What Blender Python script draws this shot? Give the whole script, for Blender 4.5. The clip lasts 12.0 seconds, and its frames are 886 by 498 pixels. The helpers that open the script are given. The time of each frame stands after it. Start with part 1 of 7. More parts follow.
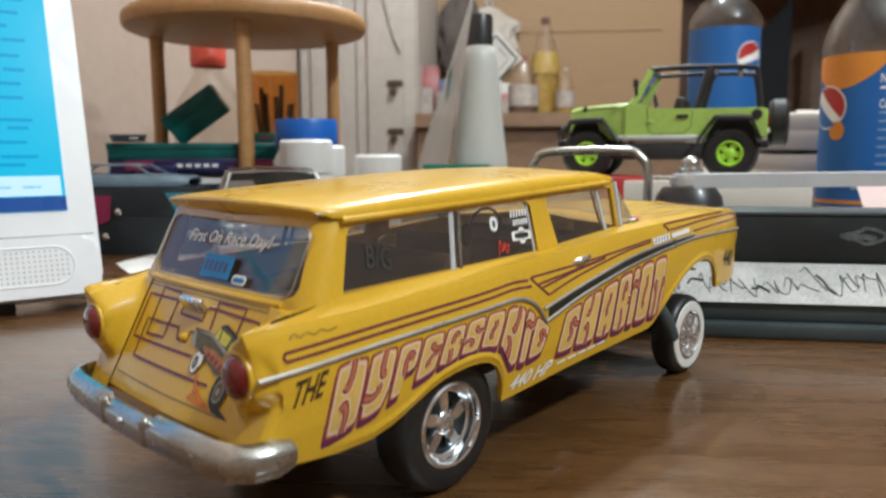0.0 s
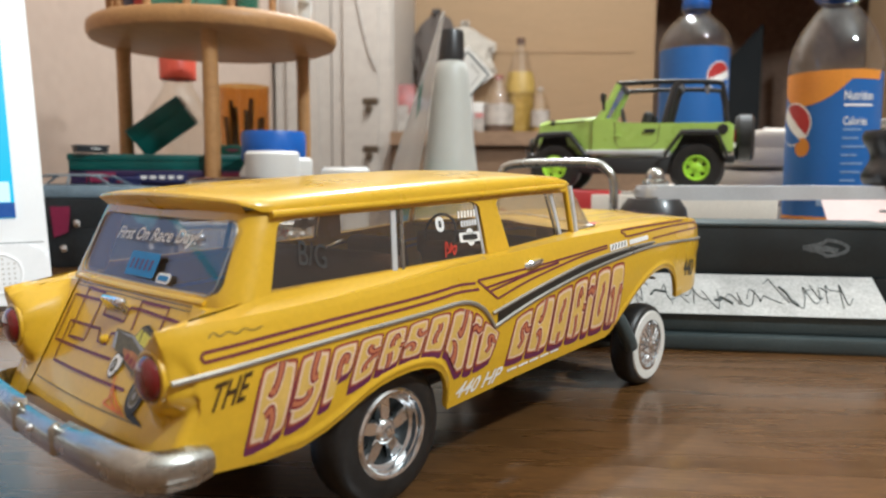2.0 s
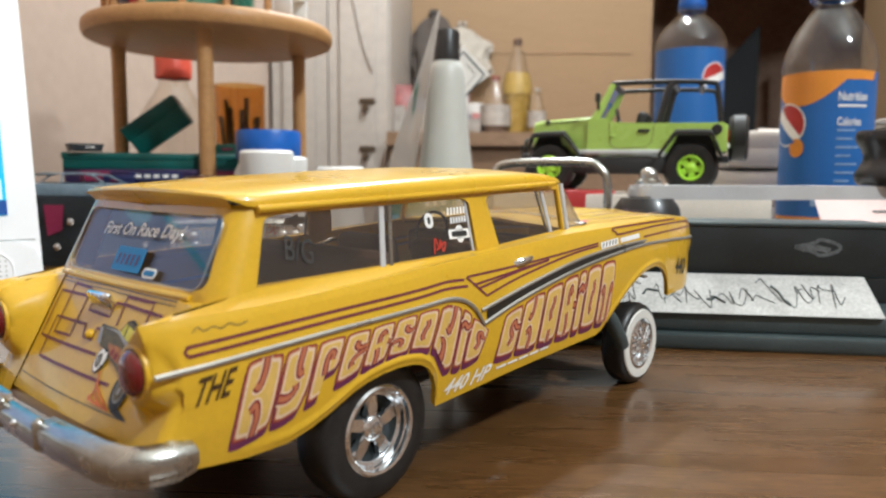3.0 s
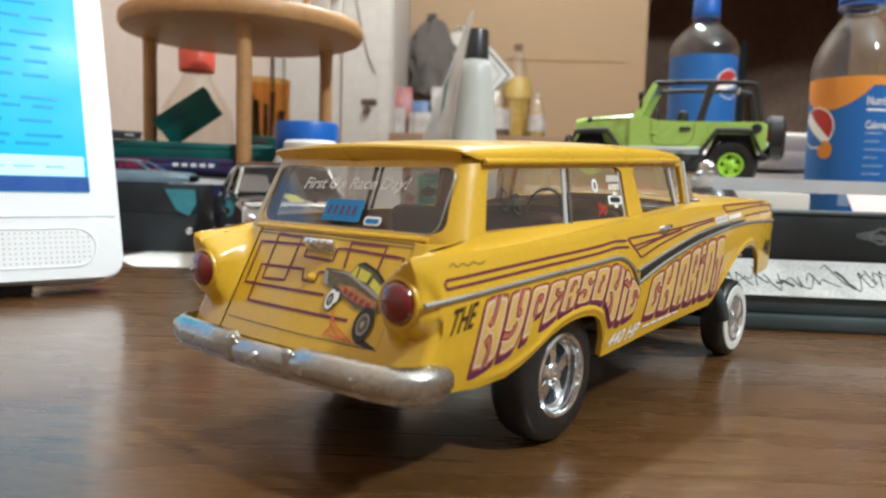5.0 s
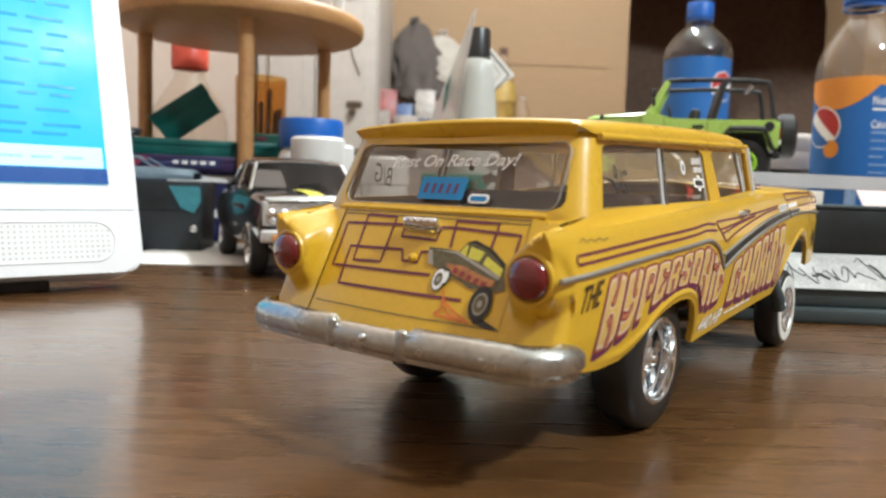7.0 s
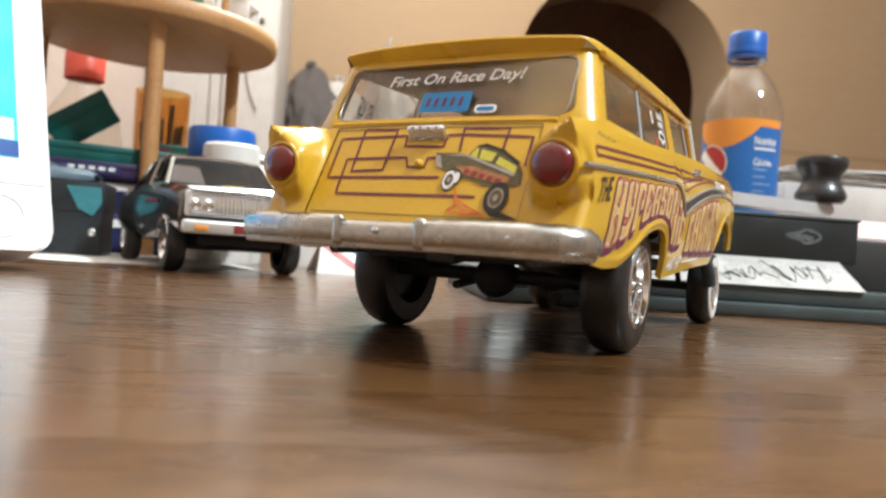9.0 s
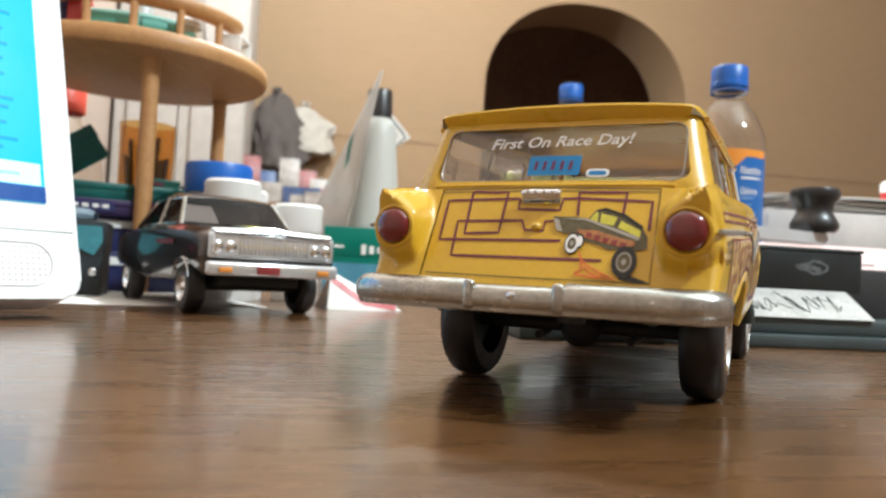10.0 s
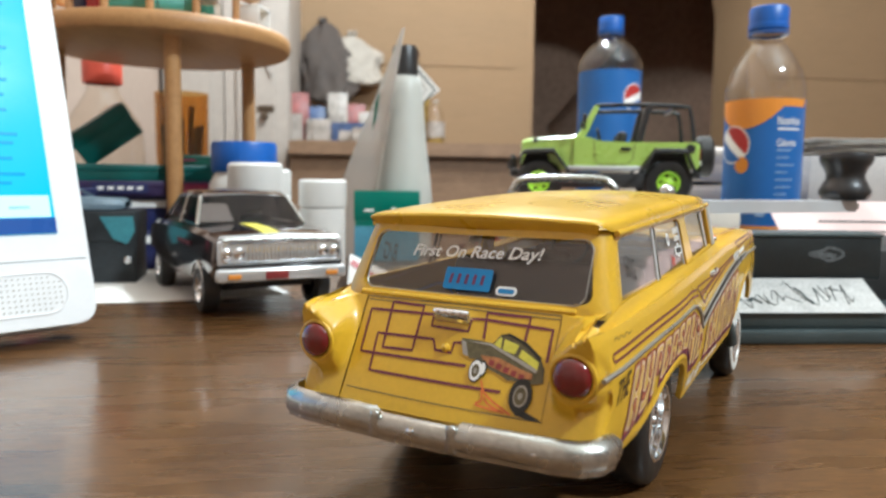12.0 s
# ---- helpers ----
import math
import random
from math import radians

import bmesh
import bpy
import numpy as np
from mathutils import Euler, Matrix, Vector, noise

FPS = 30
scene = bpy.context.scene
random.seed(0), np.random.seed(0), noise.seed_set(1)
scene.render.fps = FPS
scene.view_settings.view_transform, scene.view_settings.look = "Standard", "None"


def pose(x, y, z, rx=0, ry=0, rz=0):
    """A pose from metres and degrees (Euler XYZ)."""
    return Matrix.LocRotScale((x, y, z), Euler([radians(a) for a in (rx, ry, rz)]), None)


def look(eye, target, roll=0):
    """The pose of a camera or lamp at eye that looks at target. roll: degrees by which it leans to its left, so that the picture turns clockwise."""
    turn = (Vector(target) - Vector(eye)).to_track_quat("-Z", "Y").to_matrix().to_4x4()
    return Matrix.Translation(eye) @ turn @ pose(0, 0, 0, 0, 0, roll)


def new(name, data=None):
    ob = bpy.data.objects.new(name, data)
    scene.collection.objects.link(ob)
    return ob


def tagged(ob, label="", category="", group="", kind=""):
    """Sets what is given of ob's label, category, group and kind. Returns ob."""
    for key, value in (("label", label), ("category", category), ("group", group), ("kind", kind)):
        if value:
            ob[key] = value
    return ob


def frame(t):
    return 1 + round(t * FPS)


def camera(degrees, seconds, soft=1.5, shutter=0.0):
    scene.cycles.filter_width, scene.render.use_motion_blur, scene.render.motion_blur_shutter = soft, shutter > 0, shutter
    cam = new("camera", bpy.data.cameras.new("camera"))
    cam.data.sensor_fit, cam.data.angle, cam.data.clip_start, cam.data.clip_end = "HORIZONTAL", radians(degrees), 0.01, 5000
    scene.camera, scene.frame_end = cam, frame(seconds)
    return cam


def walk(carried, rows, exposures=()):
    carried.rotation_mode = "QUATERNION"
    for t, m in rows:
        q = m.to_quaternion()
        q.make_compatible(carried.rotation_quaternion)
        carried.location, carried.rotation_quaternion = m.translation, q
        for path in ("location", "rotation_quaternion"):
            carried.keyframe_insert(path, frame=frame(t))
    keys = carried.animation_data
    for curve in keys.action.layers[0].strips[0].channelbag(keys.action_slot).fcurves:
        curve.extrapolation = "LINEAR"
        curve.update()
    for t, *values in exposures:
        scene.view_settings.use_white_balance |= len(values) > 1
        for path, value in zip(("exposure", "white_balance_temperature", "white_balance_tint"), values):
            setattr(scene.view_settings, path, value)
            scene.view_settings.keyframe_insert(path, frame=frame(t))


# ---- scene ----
cam = camera(62.84, 12.0, soft=2.15, shutter=0.5)
PATH = [
    (0, (-0.11167, -0.13674, 0.07404), (-0.0394, -0.06888, 0.0609), -0.24),
    (0.5, (-0.11307, -0.13512, 0.06618), (-0.04066, -0.06759, 0.0521), 0.40),
    (1, (-0.11431, -0.13361, 0.06565), (-0.04177, -0.06602, 0.05263), 0.54),
    (1.5, (-0.10736, -0.13357, 0.06692), (-0.03345, -0.06724, 0.05515), 0.48),
    (2, (-0.10207, -0.13818, 0.06896), (-0.02753, -0.07233, 0.05857), 0.29),
    (2.5, (-0.10024, -0.13871, 0.06887), (-0.0254, -0.07319, 0.05855), 0.35),
    (3, (-0.10064, -0.13939, 0.06796), (-0.02583, -0.07383, 0.0577), 0.46),
    (3.2, (-0.1039, -0.1400, 0.0644), (-0.0293, -0.07425, 0.0535), 0.95),
    (4.8, (-0.1369, -0.1178, 0.0576), (-0.0604, -0.0540, 0.0489), 1.35),
    (5, (-0.13949, -0.11423, 0.05772), (-0.06269, -0.05088, 0.04835), 1.68),
    (5.5, (-0.13872, -0.11027, 0.05532), (-0.06149, -0.04755, 0.04528), 1.48),
    (6, (-0.14181, -0.10253, 0.053), (-0.06422, -0.04028, 0.04278), 1.92),
    (6.5, (-0.14546, -0.09723, 0.05343), (-0.06732, -0.03562, 0.04354), 2.01),
    (6.7, (-0.14796, -0.09482, 0.05268), (-0.06944, -0.03362, 0.04321), 1.93),
    (8.5, (-0.16291, -0.07371, 0.03161), (-0.07831, -0.02041, 0.03055), 2.74),
    (9, (-0.16582, -0.07293, 0.02081), (-0.0778, -0.02547, 0.02083), 3.92),
    (9.5, (-0.18556, -0.05266, 0.02743), (-0.09644, -0.00744, 0.03099), 4.26),
    (10, (-0.1847, -0.0456, 0.02696), (-0.0942, -0.00319, 0.03022), 2.88),
    (10.5, (-0.18574, -0.04766, 0.03727), (-0.09509, -0.00565, 0.04147), 2.41),
    (11, (-0.17997, -0.05381, 0.04369), (-0.08891, -0.01247, 0.04377), 1.85),
    (11.5, (-0.17513, -0.05998, 0.06174), (-0.08535, -0.01602, 0.05908), 0.53),
    (12, (-0.17242, -0.07396, 0.07165), (-0.08625, -0.02405, 0.06252), 0.66),
]
# a phone lens held close: far things fall out of focus
cam.data.dof.use_dof = True
cam.data.dof.focus_distance = 0.19
cam.data.dof.aperture_fstop = 22.0
EXPOSURES = [(0, -0.26, 5500, 5), (1, -0.14, 5550, 5), (2.5, 0.0, 5600, 6), (5, 0.05, 5450, 4), (6.5, 0.12, 5500, 4), (8.5, 0.40, 5600, 6), (9, 0.44, 5600, 6), (10, 0.34, 5480, 4), (11, 0.34, 5350, 3), (12, 0.18, 5350, 3)]
walk(cam, [(t, look(eye, target, roll)) for t, eye, target, roll in PATH], EXPOSURES)

# ---- light: a warm ceiling fitting beyond the desk and a room lamp behind the camera ----
world = bpy.data.worlds.new("room_world")
scene.world = world
world.use_nodes = True
world.node_tree.nodes["Background"].inputs[0].default_value = (1.0, 0.85, 0.7, 1)
world.node_tree.nodes["Background"].inputs[1].default_value = 0.02


def lamp(name, at, power, radius, colour):
    data = bpy.data.lights.new(name, "POINT")
    data.energy, data.shadow_soft_size, data.color = power, radius, colour
    ob = new(name, data)
    ob.location = at
    return ob


WARM = (1.0, 0.975, 0.90)
LAMPS = [
    ("ceiling_bulb", (0.78, 0.34, 1.05), 30.0, 0.03, WARM),
    ("ceiling_bulb", (0.92, 0.50, 1.05), 30.0, 0.03, WARM),
    ("room_bulb", (0.14, -0.92, 1.08), 63.0, 0.05, WARM),
]
for row in LAMPS:
    lamp(*row)

MM = 0.001


# ---- materials ----
def mat(name, colour, rough=0.5, metal=0.0, vary=0.12, scale=60.0, bump=0.0, coat=0.0, rough_vary=0.08, fine=900.0, emit=0.0, random=0.0):
    """A surface with colour and gloss that vary at two scales, and fine relief."""
    m = bpy.data.materials.new(name)
    m.use_nodes = True
    t = m.node_tree
    b = t.nodes["Principled BSDF"]
    c = t.nodes.new("ShaderNodeTexCoord")
    n1, n2 = t.nodes.new("ShaderNodeTexNoise"), t.nodes.new("ShaderNodeTexNoise")
    n1.inputs["Scale"].default_value, n2.inputs["Scale"].default_value = scale, fine
    n1.inputs["Detail"].default_value, n2.inputs["Detail"].default_value = 4, 2
    for n in (n1, n2):
        t.links.new(c.outputs["Object"], n.inputs["Vector"])
    add = t.nodes.new("ShaderNodeMath")
    add.operation = "ADD"
    t.links.new(n1.outputs["Fac"], add.inputs[0])
    t.links.new(n2.outputs["Fac"], add.inputs[1])
    ramp = t.nodes.new("ShaderNodeMapRange")
    ramp.inputs["From Min"].default_value, ramp.inputs["From Max"].default_value = 0.65, 1.35
    ramp.inputs["To Min"].default_value, ramp.inputs["To Max"].default_value = 1 - vary, 1 + vary
    t.links.new(add.outputs[0], ramp.inputs["Value"])
    mul = t.nodes.new("ShaderNodeVectorMath")
    mul.operation = "SCALE"
    mul.inputs[0].default_value = tuple(v * 0.12 for v in colour) if emit else colour
    t.links.new(ramp.outputs[0], mul.inputs["Scale"])
    last = mul.outputs[0]
    if random:
        info = t.nodes.new("ShaderNodeObjectInfo")
        r2 = t.nodes.new("ShaderNodeMapRange")
        r2.inputs["To Min"].default_value, r2.inputs["To Max"].default_value = 1 - random, 1 + random
        t.links.new(info.outputs["Random"], r2.inputs["Value"])
        mul2 = t.nodes.new("ShaderNodeVectorMath")
        mul2.operation = "SCALE"
        t.links.new(last, mul2.inputs[0])
        t.links.new(r2.outputs[0], mul2.inputs["Scale"])
        last = mul2.outputs[0]
    t.links.new(last, b.inputs["Base Color"])
    rr = t.nodes.new("ShaderNodeMapRange")
    rr.inputs["From Min"].default_value, rr.inputs["From Max"].default_value = 0.3, 0.7
    rr.inputs["To Min"].default_value, rr.inputs["To Max"].default_value = max(rough - rough_vary, 0.02), min(rough + rough_vary, 1)
    t.links.new(n1.outputs["Fac"], rr.inputs["Value"])
    t.links.new(rr.outputs[0], b.inputs["Roughness"])
    b.inputs["Metallic"].default_value = metal
    b.inputs["Coat Weight"].default_value = coat
    b.inputs["Coat Roughness"].default_value = 0.06
    if bump:
        bp = t.nodes.new("ShaderNodeBump")
        bp.inputs["Strength"].default_value, bp.inputs["Distance"].default_value = bump, 0.0004
        t.links.new(n2.outputs["Fac"], bp.inputs["Height"])
        t.links.new(bp.outputs[0], b.inputs["Normal"])
    if emit:
        b.inputs["Emission Color"].default_value = (*colour, 1)
        b.inputs["Emission Strength"].default_value = emit
        b.inputs["Specular IOR Level"].default_value = 0.12
    return m


def clear_mat(name, tint, gloss=0.08, rough=0.05, haze=0.0, graze=0.7):
    """Thin clear plastic or glass: see-through, with a mirror-like sheen, and a little haze."""
    m = bpy.data.materials.new(name)
    m.use_nodes = True
    t = m.node_tree
    t.nodes.clear()
    out = t.nodes.new("ShaderNodeOutputMaterial")
    clear, shine, milk = t.nodes.new("ShaderNodeBsdfTransparent"), t.nodes.new("ShaderNodeBsdfGlossy"), t.nodes.new("ShaderNodeBsdfDiffuse")
    clear.inputs[0].default_value = (*tint, 1)
    milk.inputs[0].default_value = (0.75, 0.73, 0.7, 1)
    shine.inputs["Roughness"].default_value = rough
    edge = t.nodes.new("ShaderNodeLayerWeight")
    edge.inputs["Blend"].default_value = 0.5
    steep = t.nodes.new("ShaderNodeMath")
    steep.operation = "POWER"
    steep.inputs[1].default_value = 4.0
    t.links.new(edge.outputs["Facing"], steep.inputs[0])
    more = t.nodes.new("ShaderNodeMath")
    more.operation, more.use_clamp = "MULTIPLY_ADD", True
    more.inputs[1].default_value, more.inputs[2].default_value = graze, gloss
    t.links.new(steep.outputs[0], more.inputs[0])
    a, b = t.nodes.new("ShaderNodeMixShader"), t.nodes.new("ShaderNodeMixShader")
    a.inputs[0].default_value = haze
    t.links.new(clear.outputs[0], a.inputs[1])
    through_light, both = t.nodes.new("ShaderNodeBsdfTranslucent"), t.nodes.new("ShaderNodeMixShader")
    through_light.inputs[0].default_value = (0.75, 0.73, 0.7, 1)
    both.inputs[0].default_value = 0.5
    t.links.new(milk.outputs[0], both.inputs[1])
    t.links.new(through_light.outputs[0], both.inputs[2])
    t.links.new(both.outputs[0], a.inputs[2])
    t.links.new(more.outputs[0], b.inputs[0])
    t.links.new(a.outputs[0], b.inputs[1])
    t.links.new(shine.outputs[0], b.inputs[2])
    t.links.new(b.outputs[0], out.inputs[0])
    return m


def wood_mat(name, dark, light, turn, stretch, rough, coat, scale=1.0, bump=0.05, streak=0.5, spread=0.14):
    """Wood with grain that runs along its own x after the turn (degrees)."""
    m = bpy.data.materials.new(name)
    m.use_nodes = True
    t = m.node_tree
    b = t.nodes["Principled BSDF"]
    c, mp = t.nodes.new("ShaderNodeTexCoord"), t.nodes.new("ShaderNodeMapping")
    mp.vector_type = "TEXTURE"
    mp.inputs["Rotation"].default_value = (0, 0, radians(turn))
    mp.inputs["Scale"].default_value = (stretch, 1, 1)
    t.links.new(c.outputs["Object"], mp.inputs["Vector"])
    n1, n2, n3 = [t.nodes.new("ShaderNodeTexNoise") for _ in range(3)]
    for n, s, d in ((n1, 30 * scale, 5), (n2, 260 * scale, 4), (n3, 1100 * scale, 2)):
        n.inputs["Scale"].default_value, n.inputs["Detail"].default_value = s, d
        t.links.new(mp.outputs[0], n.inputs["Vector"])
    n1.inputs["Distortion"].default_value = 0.6
    m1, m2 = t.nodes.new("ShaderNodeMix"), t.nodes.new("ShaderNodeMix")
    m1.inputs[0].default_value, m2.inputs[0].default_value = streak, 0.34
    t.links.new(n1.outputs["Fac"], m1.inputs[2])
    t.links.new(n2.outputs["Fac"], m1.inputs[3])
    t.links.new(m1.outputs[0], m2.inputs[2])
    t.links.new(n3.outputs["Fac"], m2.inputs[3])
    ramp = t.nodes.new("ShaderNodeValToRGB")
    ramp.color_ramp.elements[0].position, ramp.color_ramp.elements[1].position = 0.5 - spread, 0.5 + spread
    ramp.color_ramp.elements[0].color, ramp.color_ramp.elements[1].color = (*dark, 1), (*light, 1)
    t.links.new(m2.outputs[0], ramp.inputs[0])
    t.links.new(ramp.outputs[0], b.inputs["Base Color"])
    rr = t.nodes.new("ShaderNodeMapRange")
    rr.inputs["To Min"].default_value, rr.inputs["To Max"].default_value = rough - 0.06, rough + 0.1
    t.links.new(n1.outputs["Fac"], rr.inputs["Value"])
    t.links.new(rr.outputs[0], b.inputs["Roughness"])
    b.inputs["Coat Weight"].default_value, b.inputs["Coat Roughness"].default_value = coat, 0.12
    bp = t.nodes.new("ShaderNodeBump")
    bp.inputs["Strength"].default_value, bp.inputs["Distance"].default_value = bump, 0.0005
    t.links.new(n2.outputs["Fac"], bp.inputs["Height"])
    t.links.new(bp.outputs[0], b.inputs["Normal"])
    return m


YELLOW = mat("yellow_paint", (0.66, 0.398, 0.0145), 0.32, coat=0.46, vary=0.06, scale=40)
CHROME = mat("worn_chrome", (0.46, 0.46, 0.43), 0.25, 0.95, vary=0.22, scale=120, rough_vary=0.06)
BRIGHT = mat("bright_chrome", (0.86, 0.90, 0.94), 0.06, 0.96, vary=0.04, rough_vary=0.03)
SILVER = mat("silver_paint", (0.40, 0.38, 0.34), 0.35, 0.6, vary=0.1)
BLACK = mat("black_plastic", (0.020, 0.020, 0.021), 0.35, vary=0.2, coat=0.2)
MATT = mat("matt_black", (0.022, 0.021, 0.020), 0.7, vary=0.25)
RUBBER = mat("black_rubber", (0.016, 0.0155, 0.015), 0.42, vary=0.3, scale=200, bump=0.1)
WHITEWALL = mat("white_rubber", (0.68, 0.67, 0.62), 0.5, vary=0.06)
RED_LENS = mat("red_lens", (0.15, 0.004, 0.006), 0.10, vary=0.1, coat=1.0)
PLUM = mat("plum_decal", (0.15, 0.026, 0.048), 0.4, vary=0.1)
PURPLE = mat("purple_decal", (0.13, 0.022, 0.075), 0.4, vary=0.1)
MAROON = mat("maroon_decal", (0.24, 0.035, 0.035), 0.4, vary=0.12)
PINK = mat("salmon_decal", (0.50, 0.17, 0.08), 0.4, vary=0.08, scale=150)
CREAM = mat("cream_decal", (0.74, 0.55, 0.38), 0.4, vary=0.06, scale=150)
GOLD = mat("gold_decal", (0.68, 0.45, 0.11), 0.4, vary=0.08, scale=150)
PENCIL = mat("pencil_grey", (0.045, 0.043, 0.04), 0.5)
DECAL_BLACK = mat("black_decal", (0.02, 0.018, 0.014), 0.4)
DARK_BROWN = mat("dark_brown_decal", (0.06, 0.032, 0.012), 0.4, vary=0.3, scale=300)
SEAM = mat("seam_shade", (0.26, 0.15, 0.02), 0.5)
DECAL_WHITE = mat("white_decal", (0.86, 0.85, 0.82), 0.45)
DECAL_BLUE = mat("blue_decal", (0.02, 0.20, 0.46), 0.4, vary=0.1)
DECAL_RED = mat("red_decal", (0.5, 0.05, 0.03), 0.4)
DECAL_LIME = mat("lime_decal", (0.62, 0.56, 0.06), 0.4)
OLIVE = mat("olive_decal", (0.115, 0.095, 0.045), 0.4, vary=0.4, scale=300)
BROWN_IN = mat("brown_interior", (0.075, 0.035, 0.018), 0.6, vary=0.2)
# The milky haze in these two panes stands in for pale reflections.
PANE = clear_mat("clear_pane", (0.90, 0.88, 0.86), 0.06, 0.04, 0.03)
WRAP = clear_mat("curved_pane", (0.86, 0.84, 0.82), 0.14, 0.05, 0.10)
DESK = wood_mat("desk_laminate", (0.056, 0.0255, 0.0078), (0.142, 0.068, 0.0215), 128, 9.0, 0.26, 0.30, 4.0, 0.010, 0.66, 0.11)
PINE = wood_mat("honey_pine", (0.36, 0.18, 0.062), (0.52, 0.285, 0.105), 20, 6.0, 0.5, 0.06, 1.2)
PANEL = wood_mat("wall_panel", (0.238, 0.150, 0.076), (0.270, 0.168, 0.086), 128, 5.0, 0.8, 0.0, 0.25, 0.02)
WALL = mat("beige_wall", (0.40, 0.30, 0.235), 0.75, vary=0.06, scale=3, fine=60)
WHITE_PAINT = mat("white_paint", (0.37, 0.32, 0.275), 0.5, vary=0.08, scale=5, fine=60)
DARK_ROOM = mat("dark_plaster", (0.52, 0.35, 0.25), 0.8, vary=0.2, scale=4, fine=40)
CARPET = mat("brown_carpet", (0.12, 0.075, 0.05), 0.95, vary=0.3, scale=40)
CEIL = mat("ceiling_paint", (0.75, 0.72, 0.66), 0.9, vary=0.05, scale=3)
CASE = mat("white_case", (0.84, 0.85, 0.86), 0.38, vary=0.03)
JEEP_GREEN = mat("lime_paint", (0.43, 0.62, 0.12), 0.3, coat=0.6, vary=0.05)
LIME_RIM = mat("lime_rim", (0.45, 0.78, 0.05), 0.35, vary=0.05)
GREY_PAINT = mat("grey_metal", (0.058, 0.076, 0.078), 0.42, 0.2, vary=0.2, scale=40)
STEEL = mat("brushed_steel", (0.64, 0.65, 0.66), 0.38, 0.35, vary=0.06)
PAPER = mat("white_paper", (0.74, 0.71, 0.67), 0.8, vary=0.05)
CLOTH = mat("cream_cloth", (0.72, 0.66, 0.57), 0.9, vary=0.1, scale=30, bump=0.2)
PET = clear_mat("clear_bottle", (0.96, 0.94, 0.90), 0.09, 0.05, 0.015)
CAP_BLUE = mat("blue_cap", (0.012, 0.10, 0.42), 0.4, vary=0.08)
LABEL_BLUE = mat("blue_label", (0.022, 0.125, 0.40), 0.4, vary=0.08, scale=20)
ORANGE = mat("orange_label", (0.72, 0.27, 0.03), 0.4, vary=0.12, scale=30)
RED = mat("red_plastic", (0.42, 0.03, 0.028), 0.4, vary=0.12)
TEAL = mat("teal_print", (0.0, 0.17, 0.12), 0.4, vary=0.1)
GREEN_BOX = mat("dark_green_print", (0.008, 0.07, 0.045), 0.4, vary=0.25)
FROST = mat("frosted_plastic", (0.52, 0.52, 0.48), 0.4, vary=0.04)
WHITE_PL = mat("white_plastic", (0.76, 0.75, 0.72), 0.4, vary=0.04)
AMBER = clear_mat("amber_plastic", (0.92, 0.72, 0.40), 0.04, 0.1, 0.06)
BAG_GREY = mat("grey_plastic_bag", (0.062, 0.046, 0.037), 0.8, vary=0.4, scale=25)
BAG_CREAM = mat("cream_plastic_bag", (0.33, 0.285, 0.235), 0.7, vary=0.25, scale=25)
BRICK_PRINT = mat("faded_red_print", (0.20, 0.05, 0.042), 0.5, vary=0.6, scale=60)
BLUE_PRINT = mat("faded_blue_print", (0.045, 0.07, 0.15), 0.5, vary=0.5, scale=60)
PALE_PRINT = mat("off_white_print", (0.30, 0.26, 0.225), 0.5, vary=0.4, scale=60)
SHINY_SILVER = mat("shiny_silver_plate", (0.72, 0.73, 0.74), 0.22, 0.6, vary=0.08)
PURPLE_PRINT = mat("dark_purple_print", (0.035, 0.02, 0.075), 0.4, vary=0.5, scale=40)
SMOKED = clear_mat("smoked_pane", (0.50, 0.46, 0.44), 0.015, 0.05, 0.005, 0.2)
SILL_SILVER = mat("pale_silver_paint", (0.66, 0.68, 0.68), 0.4, 0.2, vary=0.06)
NAVY = mat("navy_print", (0.02, 0.025, 0.10), 0.35, vary=0.4, scale=40)
DARK_TEAL = mat("dark_teal_print", (0.004, 0.085, 0.075), 0.4, vary=0.4, scale=40)
MAGENTA = mat("magenta_print", (0.24, 0.02, 0.07), 0.4, vary=0.3, scale=40)
SKY_PRINT = mat("pale_blue_print", (0.10, 0.30, 0.42), 0.4, vary=0.3, scale=40)
SCREEN = mat("screen_cyan", (0.05, 0.62, 0.86), 0.3, vary=0.1, scale=25, emit=0.85)
SCREEN_PALE = mat("screen_white", (0.75, 0.95, 1.0), 0.3, emit=1.0)
SCREEN_NAVY = mat("screen_navy", (0.03, 0.10, 0.35), 0.3, emit=0.8)
SCREEN_TEXT = mat("screen_text", (0.03, 0.42, 0.74), 0.3, emit=0.8)
SCREEN_PANEL = mat("screen_lavender", (0.52, 0.60, 0.88), 0.3, vary=0.08, scale=30, emit=0.8)


# ---- mesh helpers (millimetres) ----
def part(name, bm, material, parent=None, label="", sharp=38):
    """Links a bmesh, drawn in millimetres, as one mesh object under a thing or a part."""
    bmesh.ops.recalc_face_normals(bm, faces=bm.faces)
    bm.transform(Matrix.Scale(MM, 4))
    for e in bm.edges:
        e.smooth = len(e.link_faces) == 2 and e.calc_face_angle(0) <= radians(sharp)
    for f in bm.faces:
        f.smooth = True
    me = bpy.data.meshes.new(name)
    bm.to_mesh(me)
    bm.free()
    me.materials.append(material)
    ob = new(name, me)
    ob.parent = parent
    if label:
        tagged(ob, label)
    return ob


def thing(name, x, y, z, rz, label, category, group="", rx=0, ry=0):
    ob = new(name)
    ob.empty_display_size = 0.01
    ob.matrix_world = pose(x * MM, y * MM, z * MM, rx, ry, rz)
    return tagged(ob, label, category, group)


